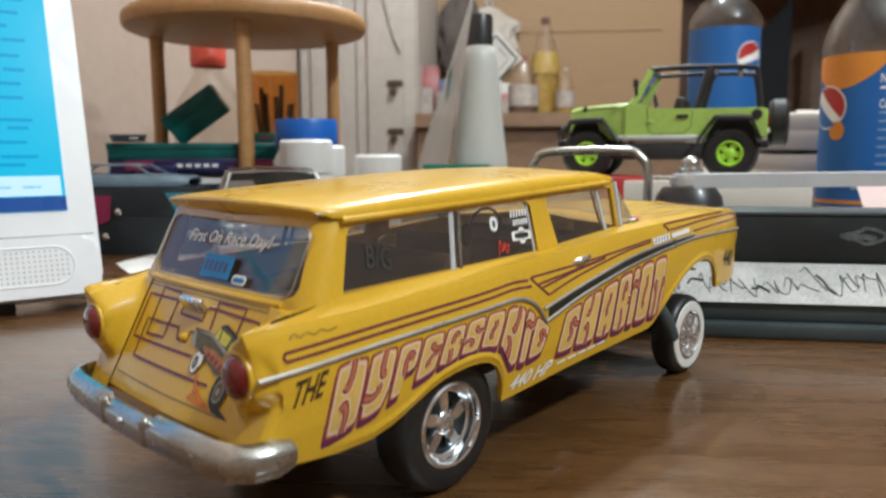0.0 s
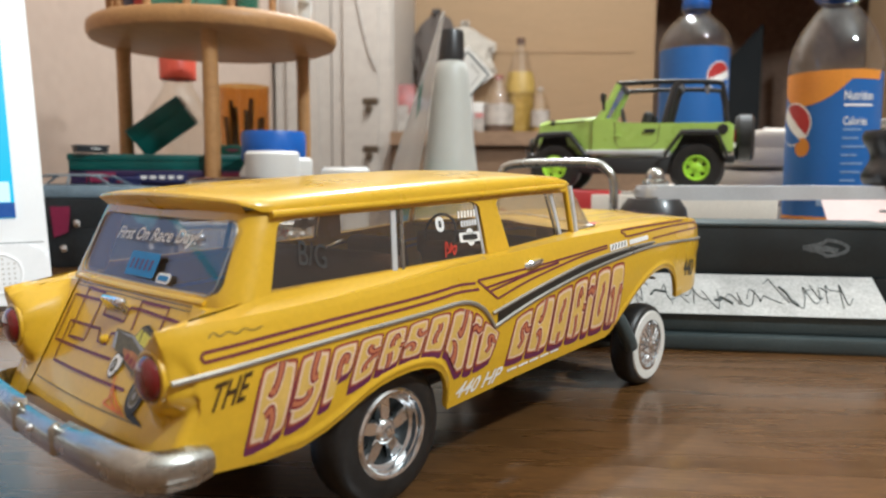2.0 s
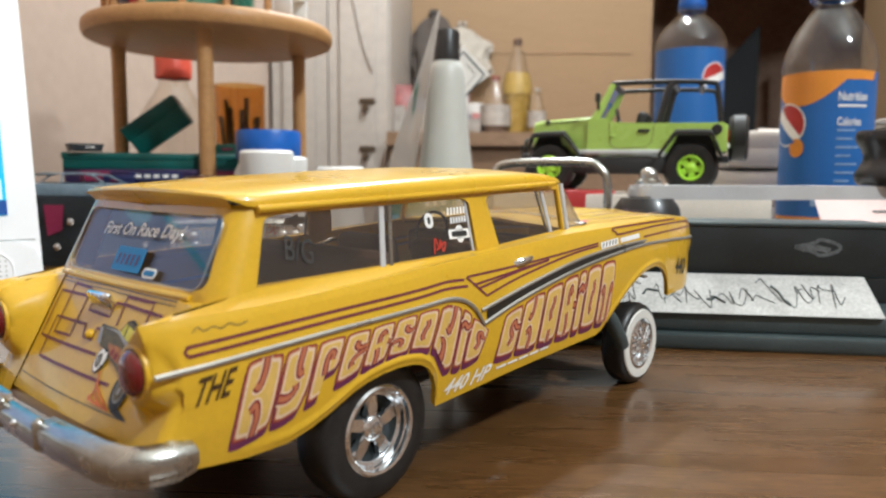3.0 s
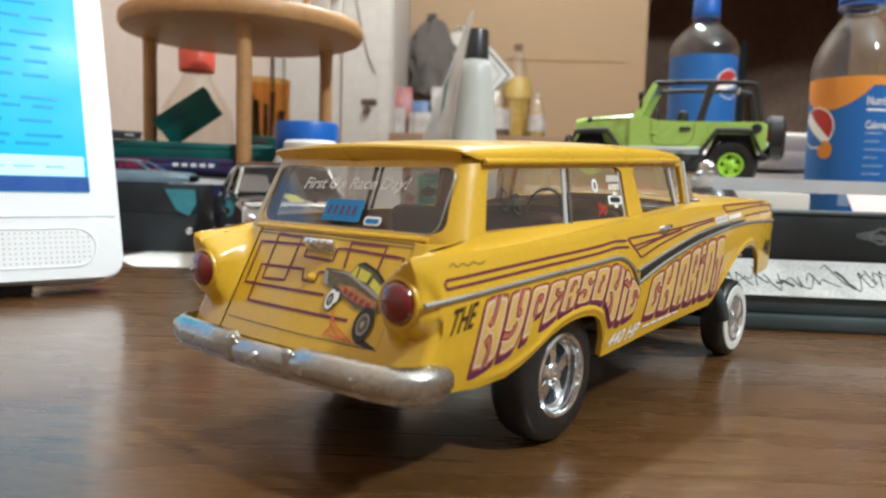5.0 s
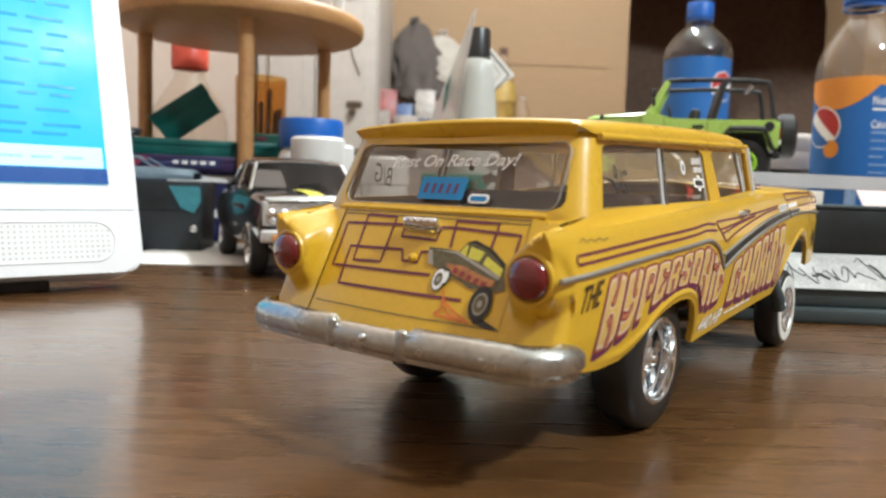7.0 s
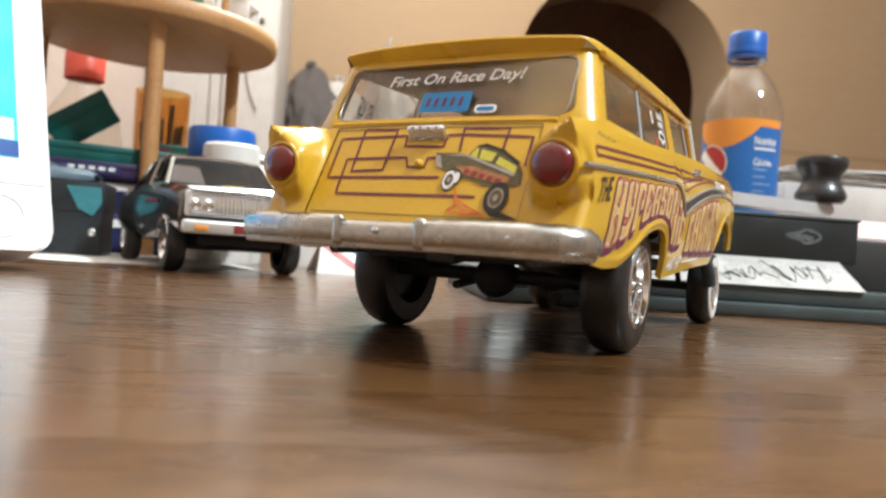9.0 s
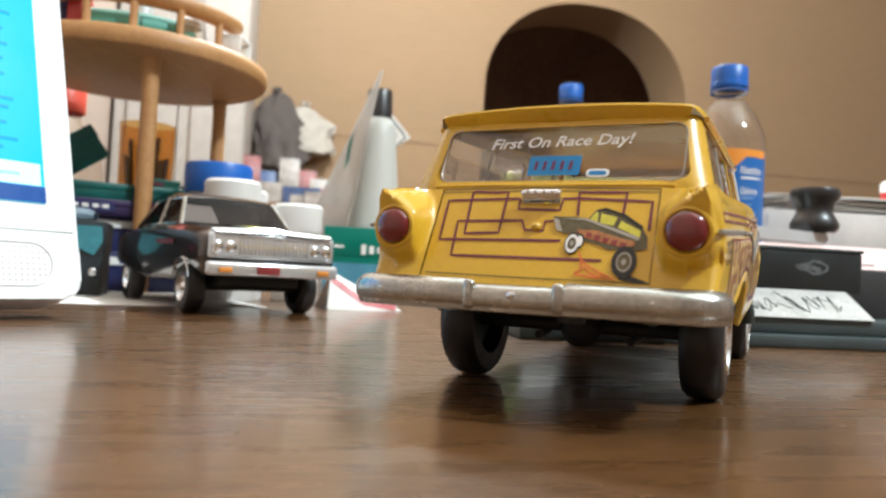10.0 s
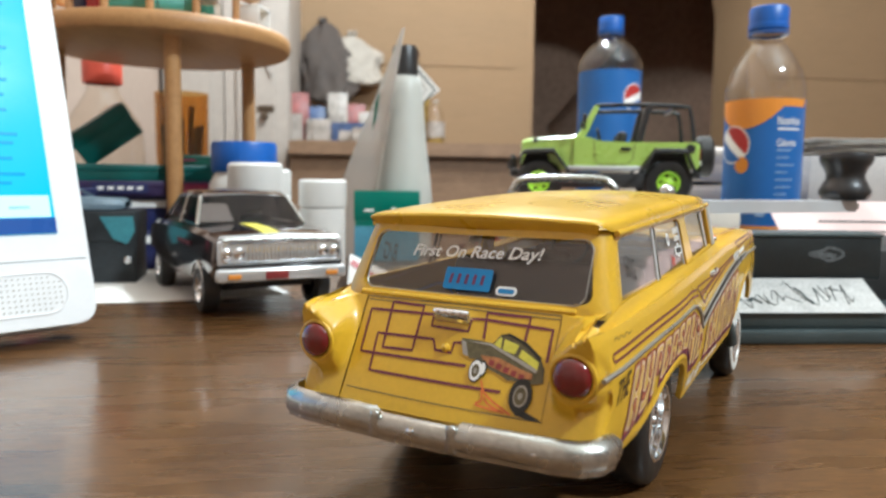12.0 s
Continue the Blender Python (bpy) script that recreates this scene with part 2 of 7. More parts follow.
def solo(name, bm, material, label, category, kind="", at=None, group=""):
    """A thing that is one mesh."""
    ob = part(name, bm, material)
    if at is not None:
        ob.matrix_world = at
    return tagged(ob, label, category, group, kind)


def mmpose(x, y, z, rx=0, ry=0, rz=0):
    return pose(x * MM, y * MM, z * MM, rx, ry, rz)


def box(c, s, bev=0.0, bm=None, rot=(0, 0, 0), seg=2):
    bm = bm or bmesh.new()
    m = pose(*c, *rot) @ Matrix.Diagonal((*s, 1))
    vs = bmesh.ops.create_cube(bm, size=1, matrix=m)["verts"]
    if bev:
        es = list({e for v in vs for e in v.link_edges})
        bmesh.ops.bevel(bm, geom=es, offset=bev, segments=seg, affect="EDGES", profile=0.5)
    return bm


def lathe(prof, seg=32, m=None, bm=None, arc=1.0, start=0.0):
    """Turns a profile of (radius, height) round z."""
    bm = bm or bmesh.new()
    m = m or Matrix()
    closed = arc >= 1.0
    cols = seg if closed else seg + 1
    rings = []
    for r, z in prof:
        if r < 1e-6:
            rings.append([bm.verts.new(m @ Vector((0, 0, z)))] * cols)
        else:
            rings.append([bm.verts.new(m @ Vector((r * math.cos(2 * math.pi * (start + arc * k / seg)), r * math.sin(2 * math.pi * (start + arc * k / seg)), z))) for k in range(cols)])
    for a, b in zip(rings, rings[1:]):
        for k in range(seg):
            j = (k + 1) % cols
            vs = list(dict.fromkeys((a[k], a[j], b[j], b[k])))
            if len(vs) > 2:
                bm.faces.new(vs)
    return bm


def tube(pts, r, seg=8, bm=None, closed=False, flat=1.0):
    """A round bar along points."""
    bm = bm or bmesh.new()
    pts = [Vector(p) for p in pts]
    n = len(pts)
    rings, side = [], None
    for i, p in enumerate(pts):
        a = pts[(i - 1) % n] if closed or i else p
        b = pts[(i + 1) % n] if closed or i < n - 1 else p
        d = (b - a).normalized()
        if side is None:
            side = d.orthogonal().normalized()
        side = (side - d * side.dot(d)).normalized()
        up = d.cross(side)
        rr = r[i] if isinstance(r, (list, tuple)) else r
        rings.append([bm.verts.new(p + rr * (math.cos(2 * math.pi * k / seg) * side + flat * math.sin(2 * math.pi * k / seg) * up)) for k in range(seg)])
    pairs = list(zip(rings, rings[1:])) + ([(rings[-1], rings[0])] if closed else [])
    for a, b in pairs:
        for k in range(seg):
            bm.faces.new((a[k], a[(k + 1) % seg], b[(k + 1) % seg], b[k]))
    if not closed:
        bm.faces.new(rings[0])
        bm.faces.new(rings[-1])
    return bm


def sheet(rows, bm=None, thick=0.0, wrap=False):
    """A surface through rows of points; thick gives it a back."""
    bm = bm or bmesh.new()
    vs = [[bm.verts.new(p) for p in row] for row in rows]
    fs = []
    for a, b in zip(vs, vs[1:]):
        n = len(a)
        for k in range(n if wrap else n - 1):
            fs.append(bm.faces.new((a[k], a[(k + 1) % n], b[(k + 1) % n], b[k])))
    if thick:
        bmesh.ops.recalc_face_normals(bm, faces=fs)
        bmesh.ops.solidify(bm, geom=fs, thickness=thick)
    return bm


def prism(poly, f0, f1, bm=None, bev=0.0):
    """A plate: a 2D outline placed in space by f0 (one face) and f1 (the other)."""
    bm = bm or bmesh.new()
    a, b = [bm.verts.new(f0(*p)) for p in poly], [bm.verts.new(f1(*p)) for p in poly]
    n = len(poly)
    fs = [bm.faces.new(a), bm.faces.new(b[::-1])]
    for k in range(n):
        fs.append(bm.faces.new((a[k], b[k], b[(k + 1) % n], a[(k + 1) % n])))
    if bev:
        bmesh.ops.bevel(bm, geom=list({e for f in fs[:2] for e in f.edges}), offset=bev, segments=2, affect="EDGES")
    return bm


def rounded(w, h, r, n=5, cx=0.0, cy=0.0):
    """The outline of a rectangle with round corners."""
    out = []
    for sx, sy, a0 in ((1, 1, 0), (-1, 1, 90), (-1, -1, 180), (1, -1, 270)):
        for k in range(n + 1):
            a = radians(a0 + 90 * k / n)
            out.append((cx + sx * (w / 2 - r) + r * math.cos(a), cy + sy * (h / 2 - r) + r * math.sin(a)))
    return out


def ribbon(pts, width, f, step=3.0, bm=None):
    """A flat stripe along a 2D line, laid on a surface by f."""
    bm = bm or bmesh.new()
    fine = []
    for (x0, y0), (x1, y1) in zip(pts, pts[1:]):
        n = max(1, int(math.hypot(x1 - x0, y1 - y0) / step))
        fine += [(x0 + (x1 - x0) * k / n, y0 + (y1 - y0) * k / n) for k in range(n)]
    fine.append(pts[-1])
    prev = None
    for i, (x, y) in enumerate(fine):
        ax, ay = fine[max(i - 1, 0)]
        bx, by = fine[min(i + 1, len(fine) - 1)]
        d = math.hypot(bx - ax, by - ay) or 1
        nx, ny = -(by - ay) / d * width / 2, (bx - ax) / d * width / 2
        pair = (bm.verts.new(f(x + nx, y + ny)), bm.verts.new(f(x - nx, y - ny)))
        if prev:
            bm.faces.new((prev[0], prev[1], pair[1], pair[0]))
        prev = pair
    return bm


def smooth_line(pts, n=6):
    """A smooth curve through 2D or 3D points."""
    p = [np.array(q, float) for q in pts]
    p = [2 * p[0] - p[1]] + p + [2 * p[-1] - p[-2]]
    out = []
    for a, b, c, d in zip(p, p[1:], p[2:], p[3:]):
        for k in range(n):
            t = k / n
            out.append(tuple(0.5 * (2 * b + (c - a) * t + (2 * a - 5 * b + 4 * c - d) * t * t + (3 * b - a - 3 * c + d) * t ** 3)))
    out.append(tuple(p[-2]))
    return out


def glyphs(words, offset=0.0, shear=0.0, cuts=6, spacing=1.0):
    """Lettering as a flat bmesh, in which the plain letters fill 0 to 1 both ways."""
    def flat(off):
        cu = bpy.data.curves.new("lettering", "FONT")
        cu.body, cu.offset, cu.shear, cu.resolution_u, cu.space_character = words, off, shear, 3, spacing
        ob = new("lettering", cu)
        deps = bpy.context.evaluated_depsgraph_get()
        deps.update()
        me = bpy.data.meshes.new_from_object(ob.evaluated_get(deps))
        bpy.data.objects.remove(ob)
        bpy.data.curves.remove(cu)
        return me
    plain = flat(0.0)
    co = np.array([v.co[:2] for v in plain.vertices])
    lo, size = co.min(0), co.max(0) - co.min(0)
    me = flat(offset) if offset else plain
    bm = bmesh.new()
    bm.from_mesh(me)
    for me_old in {plain, me}:
        bpy.data.meshes.remove(me_old)
    for v in bm.verts:
        v.co = Vector(((v.co.x - lo[0]) / size[0], (v.co.y - lo[1]) / size[1], 0))
    for k in range(1, cuts):
        bmesh.ops.bisect_plane(bm, geom=bm.verts[:] + bm.edges[:] + bm.faces[:], plane_co=(0, k / cuts, 0), plane_no=(0, 1, 0))
    for k in range(1, 2 * cuts):
        bmesh.ops.bisect_plane(bm, geom=bm.verts[:] + bm.edges[:] + bm.faces[:], plane_co=(k / (2 * cuts), 0, 0), plane_no=(1, 0, 0))
    return bm


def lay(bm, f):
    for v in bm.verts:
        v.co = f(v.co.x, v.co.y)
    return bm


# ---- the room ----
NX, NY, RX, RY, WALL_D = 0.788, 0.616, 0.616, -0.788, 1920.0


def on_wall(r, z, d=0.0):
    """A place on the panelled wall: r to its right, z up, d towards the desk."""
    return Vector((NX * (WALL_D - d) + RX * r, NY * (WALL_D - d) + RY * r, z))


FLOOR_Z, CEIL_Z = -740.0, 1680.0


def wall_with_arch():
    """Panelled wall with an arched opening, 220 thick."""
    bm = bmesh.new()
    xs = [505 + 675 * (1 - math.cos(math.pi * k / 24)) / 2 for k in range(25)]
    top = [600 + 288 * math.sqrt(max(0.0, 1 - (abs(x - 842.5) / 337.5) ** 2.3)) for x in xs]
    front, back = (lambda r, z: on_wall(r, z)), (lambda r, z: on_wall(r, z, -220))
    prism([(-430, FLOOR_Z), (505, FLOOR_Z), (505, CEIL_Z), (-430, CEIL_Z)], front, back, bm)
    prism([(1180, FLOOR_Z), (2900, FLOOR_Z), (2900, CEIL_Z), (1180, CEIL_Z)], front, back, bm)
    prism([(505, FLOOR_Z), (1180, FLOOR_Z), (1180, 60), (505, 60)], front, back, bm)
    for (x0, t0), (x1, t1) in zip(zip(xs, top), zip(xs[1:], top[1:])):
        for f in (front, back):
            bm.faces.new([bm.verts.new(f(*p)) for p in ((x0, t0), (x1, t1), (x1, CEIL_Z), (x0, CEIL_Z))])
        bm.faces.new([bm.verts.new(v) for v in (front(x0, t0), front(x1, t1), back(x1, t1), back(x0, t0))])
    bmesh.ops.remove_doubles(bm, verts=bm.verts, dist=0.01)
    return bm


solo("wall_north", wall_with_arch(), PANEL, "tan wooden wall panelling with an arched opening", "wall", "structure")
for r0, r1 in ((-160, 452), (1236, 2900)):
    bm = prism([(r0, 404), (r1, 404), (r1, 440), (r0, 440)], lambda r, z: on_wall(r, z, 3), lambda r, z: on_wall(r, z, -2), bev=0.8)
    solo("trim", bm, PANEL, "thin wooden strip along the panelled wall", "trim", "structure")


def slab(pts, z0, z1):
    return prism(pts, lambda x, y: (x, y, z0), lambda x, y: (x, y, z1))


def wxy(r, d):
    v = on_wall(r, 0, d)
    return (v.x, v.y)


ROOM = [wxy(-900, 0), wxy(2900, 0), wxy(2900, 4200), wxy(-900, 4200)]
solo("floor", slab([wxy(-1000, -1700), wxy(3000, -1700), wxy(3000, 4300), wxy(-1000, 4300)], FLOOR_Z - 40, FLOOR_Z), CARPET, "brown carpeted floor", "floor", "structure")
# The ceiling is out of view, added so that lamp light bounces.
solo("ceiling", slab([wxy(-1000, -1700), wxy(3000, -1700), wxy(3000, 4300), wxy(-1000, 4300)], CEIL_Z, CEIL_Z + 40), CEIL, "unseen off-white ceiling that closes the room", "ceiling", "structure")


def plain_wall(name, r0, d0, r1, d1, material, label):
    a, b = Vector(wxy(r0, d0)), Vector(wxy(r1, d1))
    n = (b - a).orthogonal().normalized() * 80
    bm = slab([tuple(a), tuple(b), tuple(b + n), tuple(a + n)], FLOOR_Z, CEIL_Z)
    solo(name, bm, material, label, "wall", "structure")


# South and east walls are unseen, added to close the room for bounced light.
plain_wall("wall_south", 2900, 4200, -430, 4200, WALL, "unseen beige wall that closes the room")
plain_wall("wall_east", 2900, 0, 2900, 4200, WALL, "unseen beige wall that closes the room")
plain_wall("wall_west", -430, 4200, -430, 0, WALL, "plain pinkish beige painted wall")
plain_wall("wall_dark_room", 2900, -1600, -900, -1600, DARK_ROOM, "dark wall of the unlit next room")
plain_wall("wall_dark_room_left", 120, -112, 120, -1600, DARK_ROOM, "dark wall of the unlit next room")
plain_wall("wall_dark_room_right", 1900, -1600, 1900, -112, DARK_ROOM, "dark wall of the unlit next room")

# ---- desk ----
bm = prism([wxy(-420, 1080), wxy(1500, 1080), wxy(1500, 2250), wxy(-420, 2250)], lambda x, y: (x, y, 0), lambda x, y: (x, y, -28), bev=3)
desk = thing("desk", 0, 0, 0, 0, "brown wood-grain laminate desk with a glossy top", "desk")
part("desktop", bm, DESK, desk)
for r, d in ((-360, 1140), (1440, 1140), (-360, 2190), (1440, 2190)):
    x, y = wxy(r, d)
    part("leg", box((x, y, (FLOOR_Z - 28) / 2), (50, 50, -FLOOR_Z - 28), 3, rot=(0, 0, -52)), DESK, desk)

# ---- yellow station wagon kit model, its rear axle at the origin, nose along +x ----
wagon = thing("model_station_wagon", 0, 0, 0, 0, "yellow plastic model station wagon with purple lettering on the desk", "model car")
I = np.interp


def z_shoulder(x):
    return float(I(x, [-51, -43, -29, -7, 29, 67, 91, 112, 134, 146, 151, 153, 153.5], [44.3, 45, 45.3, 46.7, 49.6, 52.2, 52.9, 53.6, 54.2, 53.8, 52.8, 51.0, 49.5]))


def z_belt(x):
    return float(I(x, [-46, -38, -28, 34, 70, 80], [44.9, 46.0, 47.9, 49.9, 52.8, 53.8]))


def half(x, z):
    """The half width of the body at a place along it and a height."""
    plan = float(I(x, [-51, -40, 0, 60, 110, 135, 148, 152, 153.5], [35.3, 36.5, 38.0, 38.2, 37.7, 36.9, 36.2, 35.2, 33.6]))
    u = (z - 18) / (z_shoulder(x) - 18)
    return plan - float(I(u, [0, 0.12, 0.3, 0.5, 0.64, 0.72, 0.8, 0.88, 0.95, 1.0], [2.0, 1.3, 0.5, 0.1, 0.0, 0.15, 0.45, 0.85, 1.25, 1.75]))


def nose(x, z):
    """How far the brow over the headlights stands out at the front."""
    k = min(1.0, max(0.0, (x - 138) / 15))
    return 2.4 * k * k * (3 - 2 * k) * float(I(z, [40.6, 43.0, 44.4, 52, 56], [0, 0.7, 1, 0.95, 0.85]))


def gate_x(z):
    return -38.5 - (44 - z) * 0.52


SILL = [(-52, 21.5), (-44, 20.2), (-32, 19.2), (-24, 19.6), (-19, 21.2), (-16, 22.6), (-13, 24.2), (-9.5, 26.1), (-6, 27.4), (-2, 28.3), (2, 28.7), (6, 28.6), (9, 28.0), (11.5, 26.6), (13.3, 24.4), (14.5, 21.6), (15.0, 18.0), (15.2, 17.2), (28, 18.2), (41, 19.4), (54, 20.3), (66, 21), (76, 21.5), (84, 21.9), (87, 23), (90, 25.1), (93, 27.4), (97, 30.2), (101, 32.8), (105, 35), (109, 36.7), (113, 37.9), (117, 38.6), (121, 38.8), (124.5, 38.2), (127.5, 36.8), (130, 34.6), (131.6, 32), (132.6, 29), (132.9, 27.6), (139, 28.0), (146, 28.4), (151, 29.4), (153.5, 32.5)]
SILL_X, SILL_Z = [a for a, b in SILL], [b for a, b in SILL]


def pod(y, z):
    """How far a place on the rear lies outside the lamp pod, which runs up into the fin's tip."""
    u = min(1.0, max(0.0, ((y - 29.9) * 3.0 + (z - 36.5) * 7.6) / 66.8))
    return math.hypot(y - 29.9 - 3.0 * u, z - 36.5 - 7.6 * u) - (4.9 - 4.3 * u)


def rear_edge(z):
    """The half width of the body at its very rear, where the flanks draw in."""
    return half(-44, z) - float(I(z, [26, 36, 41, 44.5], [0.3, 0.7, 1.3, 1.7]))


def rear_x(y, z):
    """How far back the body reaches beside the tailgate: the pod, the fin and the corner below."""
    edge = rear_edge(z)
    base = gate_x(z) - 0.35 + 0.5 * (y - 23.7) / (edge - 23.7)
    k = min(1.0, max(0.0, 1 - pod(y, z) / (2.4 + 2.0 * (y < 29.9)))) * min(1.0, (y - 23.7) / 2.0)
    k = k * k * (3 - 2 * k)
    tip = -48.7 - 0.18 * max(0.0, z - 39)
    return base + (min(tip, base) - base) * k + float(I(z, [36, 42], [1.1, 0.1])) * max(0.0, (y - edge + 1.6) / 1.6) ** 2


CREST = (0.0, 0.12, 0.35, 0.62, 0.84, 1.0)


def valley(x, k):
    """The hollow between the fender's crest (k 0) and the foot of the windows (k 1): y, z."""
    zt = z_shoulder(x)
    yc, dip = half(x, zt), float(I(x, [-46, -25, 10, 45], [1.2, 1.0, 0.5, 0.0]))
    return yc + (32.9 - yc) * k, zt + (z_belt(x) - zt) * k ** 1.6 - dip * float(I(k, CREST, [0, 0.2, 0.8, 1.0, 0.45, 0]))


def deck_z(x, y):
    """The body's top beside the tailgate and under the rear corner of the cabin."""
    if y > 32.9:
        yc = half(x, z_shoulder(x))
        return valley(x, min(1.0, max(0.0, (yc - y) / (yc - 32.9))))[1]
    t = (y - 23.7) / 9.2
    low = float(I(x, [-50, -44, -40, -37, -31], [43.0, 44.0, 45.2, 46.2, 47.2]))
    return low + (z_belt(x) - low) * t - 0.4 * math.sin(math.pi * t)


def lip(x):
    """The raised lip along the wheel arches."""
    return 0.45 * float(I(x, [-34, -22, 12, 14.5, 16, 84, 92, 128, 131, 134], [0, 1, 1, 0.8, 0, 0, 1, 1, 0.6, 0]))


def side_panel(s):
    """A flank from the tailgate's edge round the lamp pod to the nose."""
    stations = sorted(set(SILL_X + [-44, -40, -36, -28, -14.5, 22, 35, 47.5, 60, 71, 80]))
    rows = []
    for x in [x for x in stations if x >= -44]:
        zb, zt = float(I(x, SILL_X, SILL_Z)), z_shoulder(x)
        row = [(x, s * (half(x, zb) - 1.4), zb + 0.5), (x, s * (half(x, zb) - 0.25), zb - 0.1)] + [(x, s * (half(x, z) + lip(x) * math.exp(-((z - zb - 1.5) / 0.65) ** 2)), z) for z in np.linspace(zb, zt, 46)]
        for k in CREST[1:]:
            y, z = valley(x, k) if x <= 76 else (half(x, zt), zt)
            row.append((x, s * y, z))
        rows.append([(a + nose(a, c), b, c) for a, b, c in row])
    bm = sheet(rows)
    yc = half(-44, z_shoulder(-44))
    ys = list(np.linspace(23.7, 32.9, 24)) + [yc + (32.9 - yc) * k for k in CREST[-2::-1]]
    cols, tops, flank_z = [], [], np.linspace(float(I(-44, SILL_X, SILL_Z)), z_shoulder(-44), 46)
    for yk in ys:
        zt = 45.0
        for _ in range(14):
            zt = 0.5 * zt + 0.5 * deck_z(rear_x(23.7 + (rear_edge(zt) - 23.7) * (yk - 23.7) / (yc - 23.7), zt), yk)
        col = []
        for z in np.linspace(flank_z[0], zt, 46):
            y = 23.7 + (rear_edge(z) - 23.7) * (yk - 23.7) / (yc - 23.7)
            col.append((rear_x(y, z), s * y, z))
        cols.append(col)
        x0, y0, z0 = col[-1]
        x1 = -31.0 if yk < 32.8 else -44.0
        line = [(x0, y0, z0)]
        for q in np.linspace(0, 1, 10)[1:]:
            x = x0 + (x1 - x0) * q
            line.append((x, s * (abs(y0) + (yk - abs(y0)) * q), deck_z(x, yk) + (z0 - deck_z(x0, yk)) * (1 - q)))
        tops.append(line)
    last = cols[-1]
    for q in (0.2, 0.4, 0.6, 0.8, 1.0):
        cols.append([(x + (-44 - x) * q, s * (abs(y) + (half(-44, fz) - abs(y)) * (1 - (1 - q) ** 1.7)), z + (fz - z) * q) for (x, y, z), fz in zip(last, flank_z)])
    sheet(cols, bm)
    cut_at = sum(1 for yk in ys if yk < 32.8)
    sheet(tops[:cut_at], bm)
    sheet(tops[cut_at - 1:][1:], bm)
    bmesh.ops.remove_doubles(bm, verts=bm.verts, dist=0.03)
    return bm


for s in (-1, 1):
    part("side_panel", side_panel(s), YELLOW, wagon, sharp=42)

# hood with a raised centre
def hood_z(x, y):
    k = min(1.0, abs(y) / half(x, z_shoulder(x)))
    return z_shoulder(x) + 2.0 * (1 - k ** 2.5) * float(I(x, [74, 120, 148], [1, 1, 0.4])) + 0.7 * float(I(k, [0, 0.3, 0.36, 1], [1, 1, 0, 0]))


rows = []
for x in [74, 78, 84, 92, 104, 118, 130, 140, 146, 150, 152, 153]:
    w = half(x, z_shoulder(x))
    rows.append([(x + nose(x, 54), y * w, hood_z(x, y * w)) for y in np.linspace(-1, 1, 25)])
part("hood", sheet(rows, thick=0.8), YELLOW, wagon)
part("front_panel", box((150.6, 0, 42), (2.4, 66, 13), 1.0), YELLOW, wagon)
for s in (-1, 1):
    m = pose(151.9, s * 26, 44) @ pose(0, 0, 0, 0, 90, 0)
    part("headlight", lathe([(4.6, -1), (4.6, 0.6), (3.6, 1.6), (2, 2.4), (0, 2.6)], 20, m), BRIGHT, wagon)


# roof with a rear visor
def z_rail(x):
    return 61.6 + (x + 28) * 0.042


SECTION = [(1.0, 0.0), (1.0, 0.34), (0.992, 0.6), (0.972, 0.82), (0.94, 0.95), (0.89, 1.0), (0.72, 1.0), (0.5, 1.0), (0.25, 1.0), (0.0, 1.0)]
rows = []
for x, w, zr, dz, crown in [(-29.4, 26.4, 60.5, 0.0, 0.5), (-30.4, 27.2, 61.3, 0.0, 0.6), (-31.6, 27.8, 62.4, 0.05, 0.7), (-32.3, 28.1, 63.0, 0.1, 0.8), (-32.5, 28.2, 63.2, 0.3, 0.85), (-32.2, 28.4, 63.1, 0.85, 0.9), (-30.8, 29.0, 62.7, 1.5, 1.0), (-28.4, 29.7, 62.1, 2.2, 1.2), (-25, 30.2, 0, 2.7, 1.5), (-15, 30.4, 0, 3.0, 1.6), (0, 30.5, 0, 3.2, 1.8), (20, 30.6, 0, 3.3, 1.9), (42, 30.4, 0, 3.3, 1.9), (60, 29.9, 0, 2.9, 1.6), (70, 29.3, 0, 2.3, 1.2), (75, 28.5, 0, 1.4, 0.7), (77.5, 27.5, 0, 0.3, 0.3), (78.4, 26.6, 0, -0.7, 0), (77.0, 26.4, 0, -1.5, 0)]:
    zr = zr or z_rail(x)
    right = [(x + 1.7 * fy ** 3 * min(1.0, max(0.0, (-27 - x) / 4)), fy * w, zr + dz * fz + crown * (1 - fy * fy)) for fy, fz in SECTION]
    rows.append([(a, -b, c) for a, b, c in right] + right[-2::-1])
part("roof", sheet(rows), YELLOW, wagon)
for s in (-1, 1):
    part("drip_rail", tube([(x, s * 30.35, z_rail(x) - 0.15) for x in range(-26, 76, 6)], 0.7, 8), YELLOW, wagon)


# window frames on both sides
def glass_y(z):
    return 33.0 - (z - 48) * 0.215


def frame_plate(poly, s, t=1.4):
    def inset(x):
        return 1.9 * max(0.0, (-20 - x) / 18)
    return prism(poly, lambda x, z: (x, s * (glass_y(z) - inset(x)), z), lambda x, z: (x, s * (glass_y(z) - inset(x) - t), z), bev=0.25)


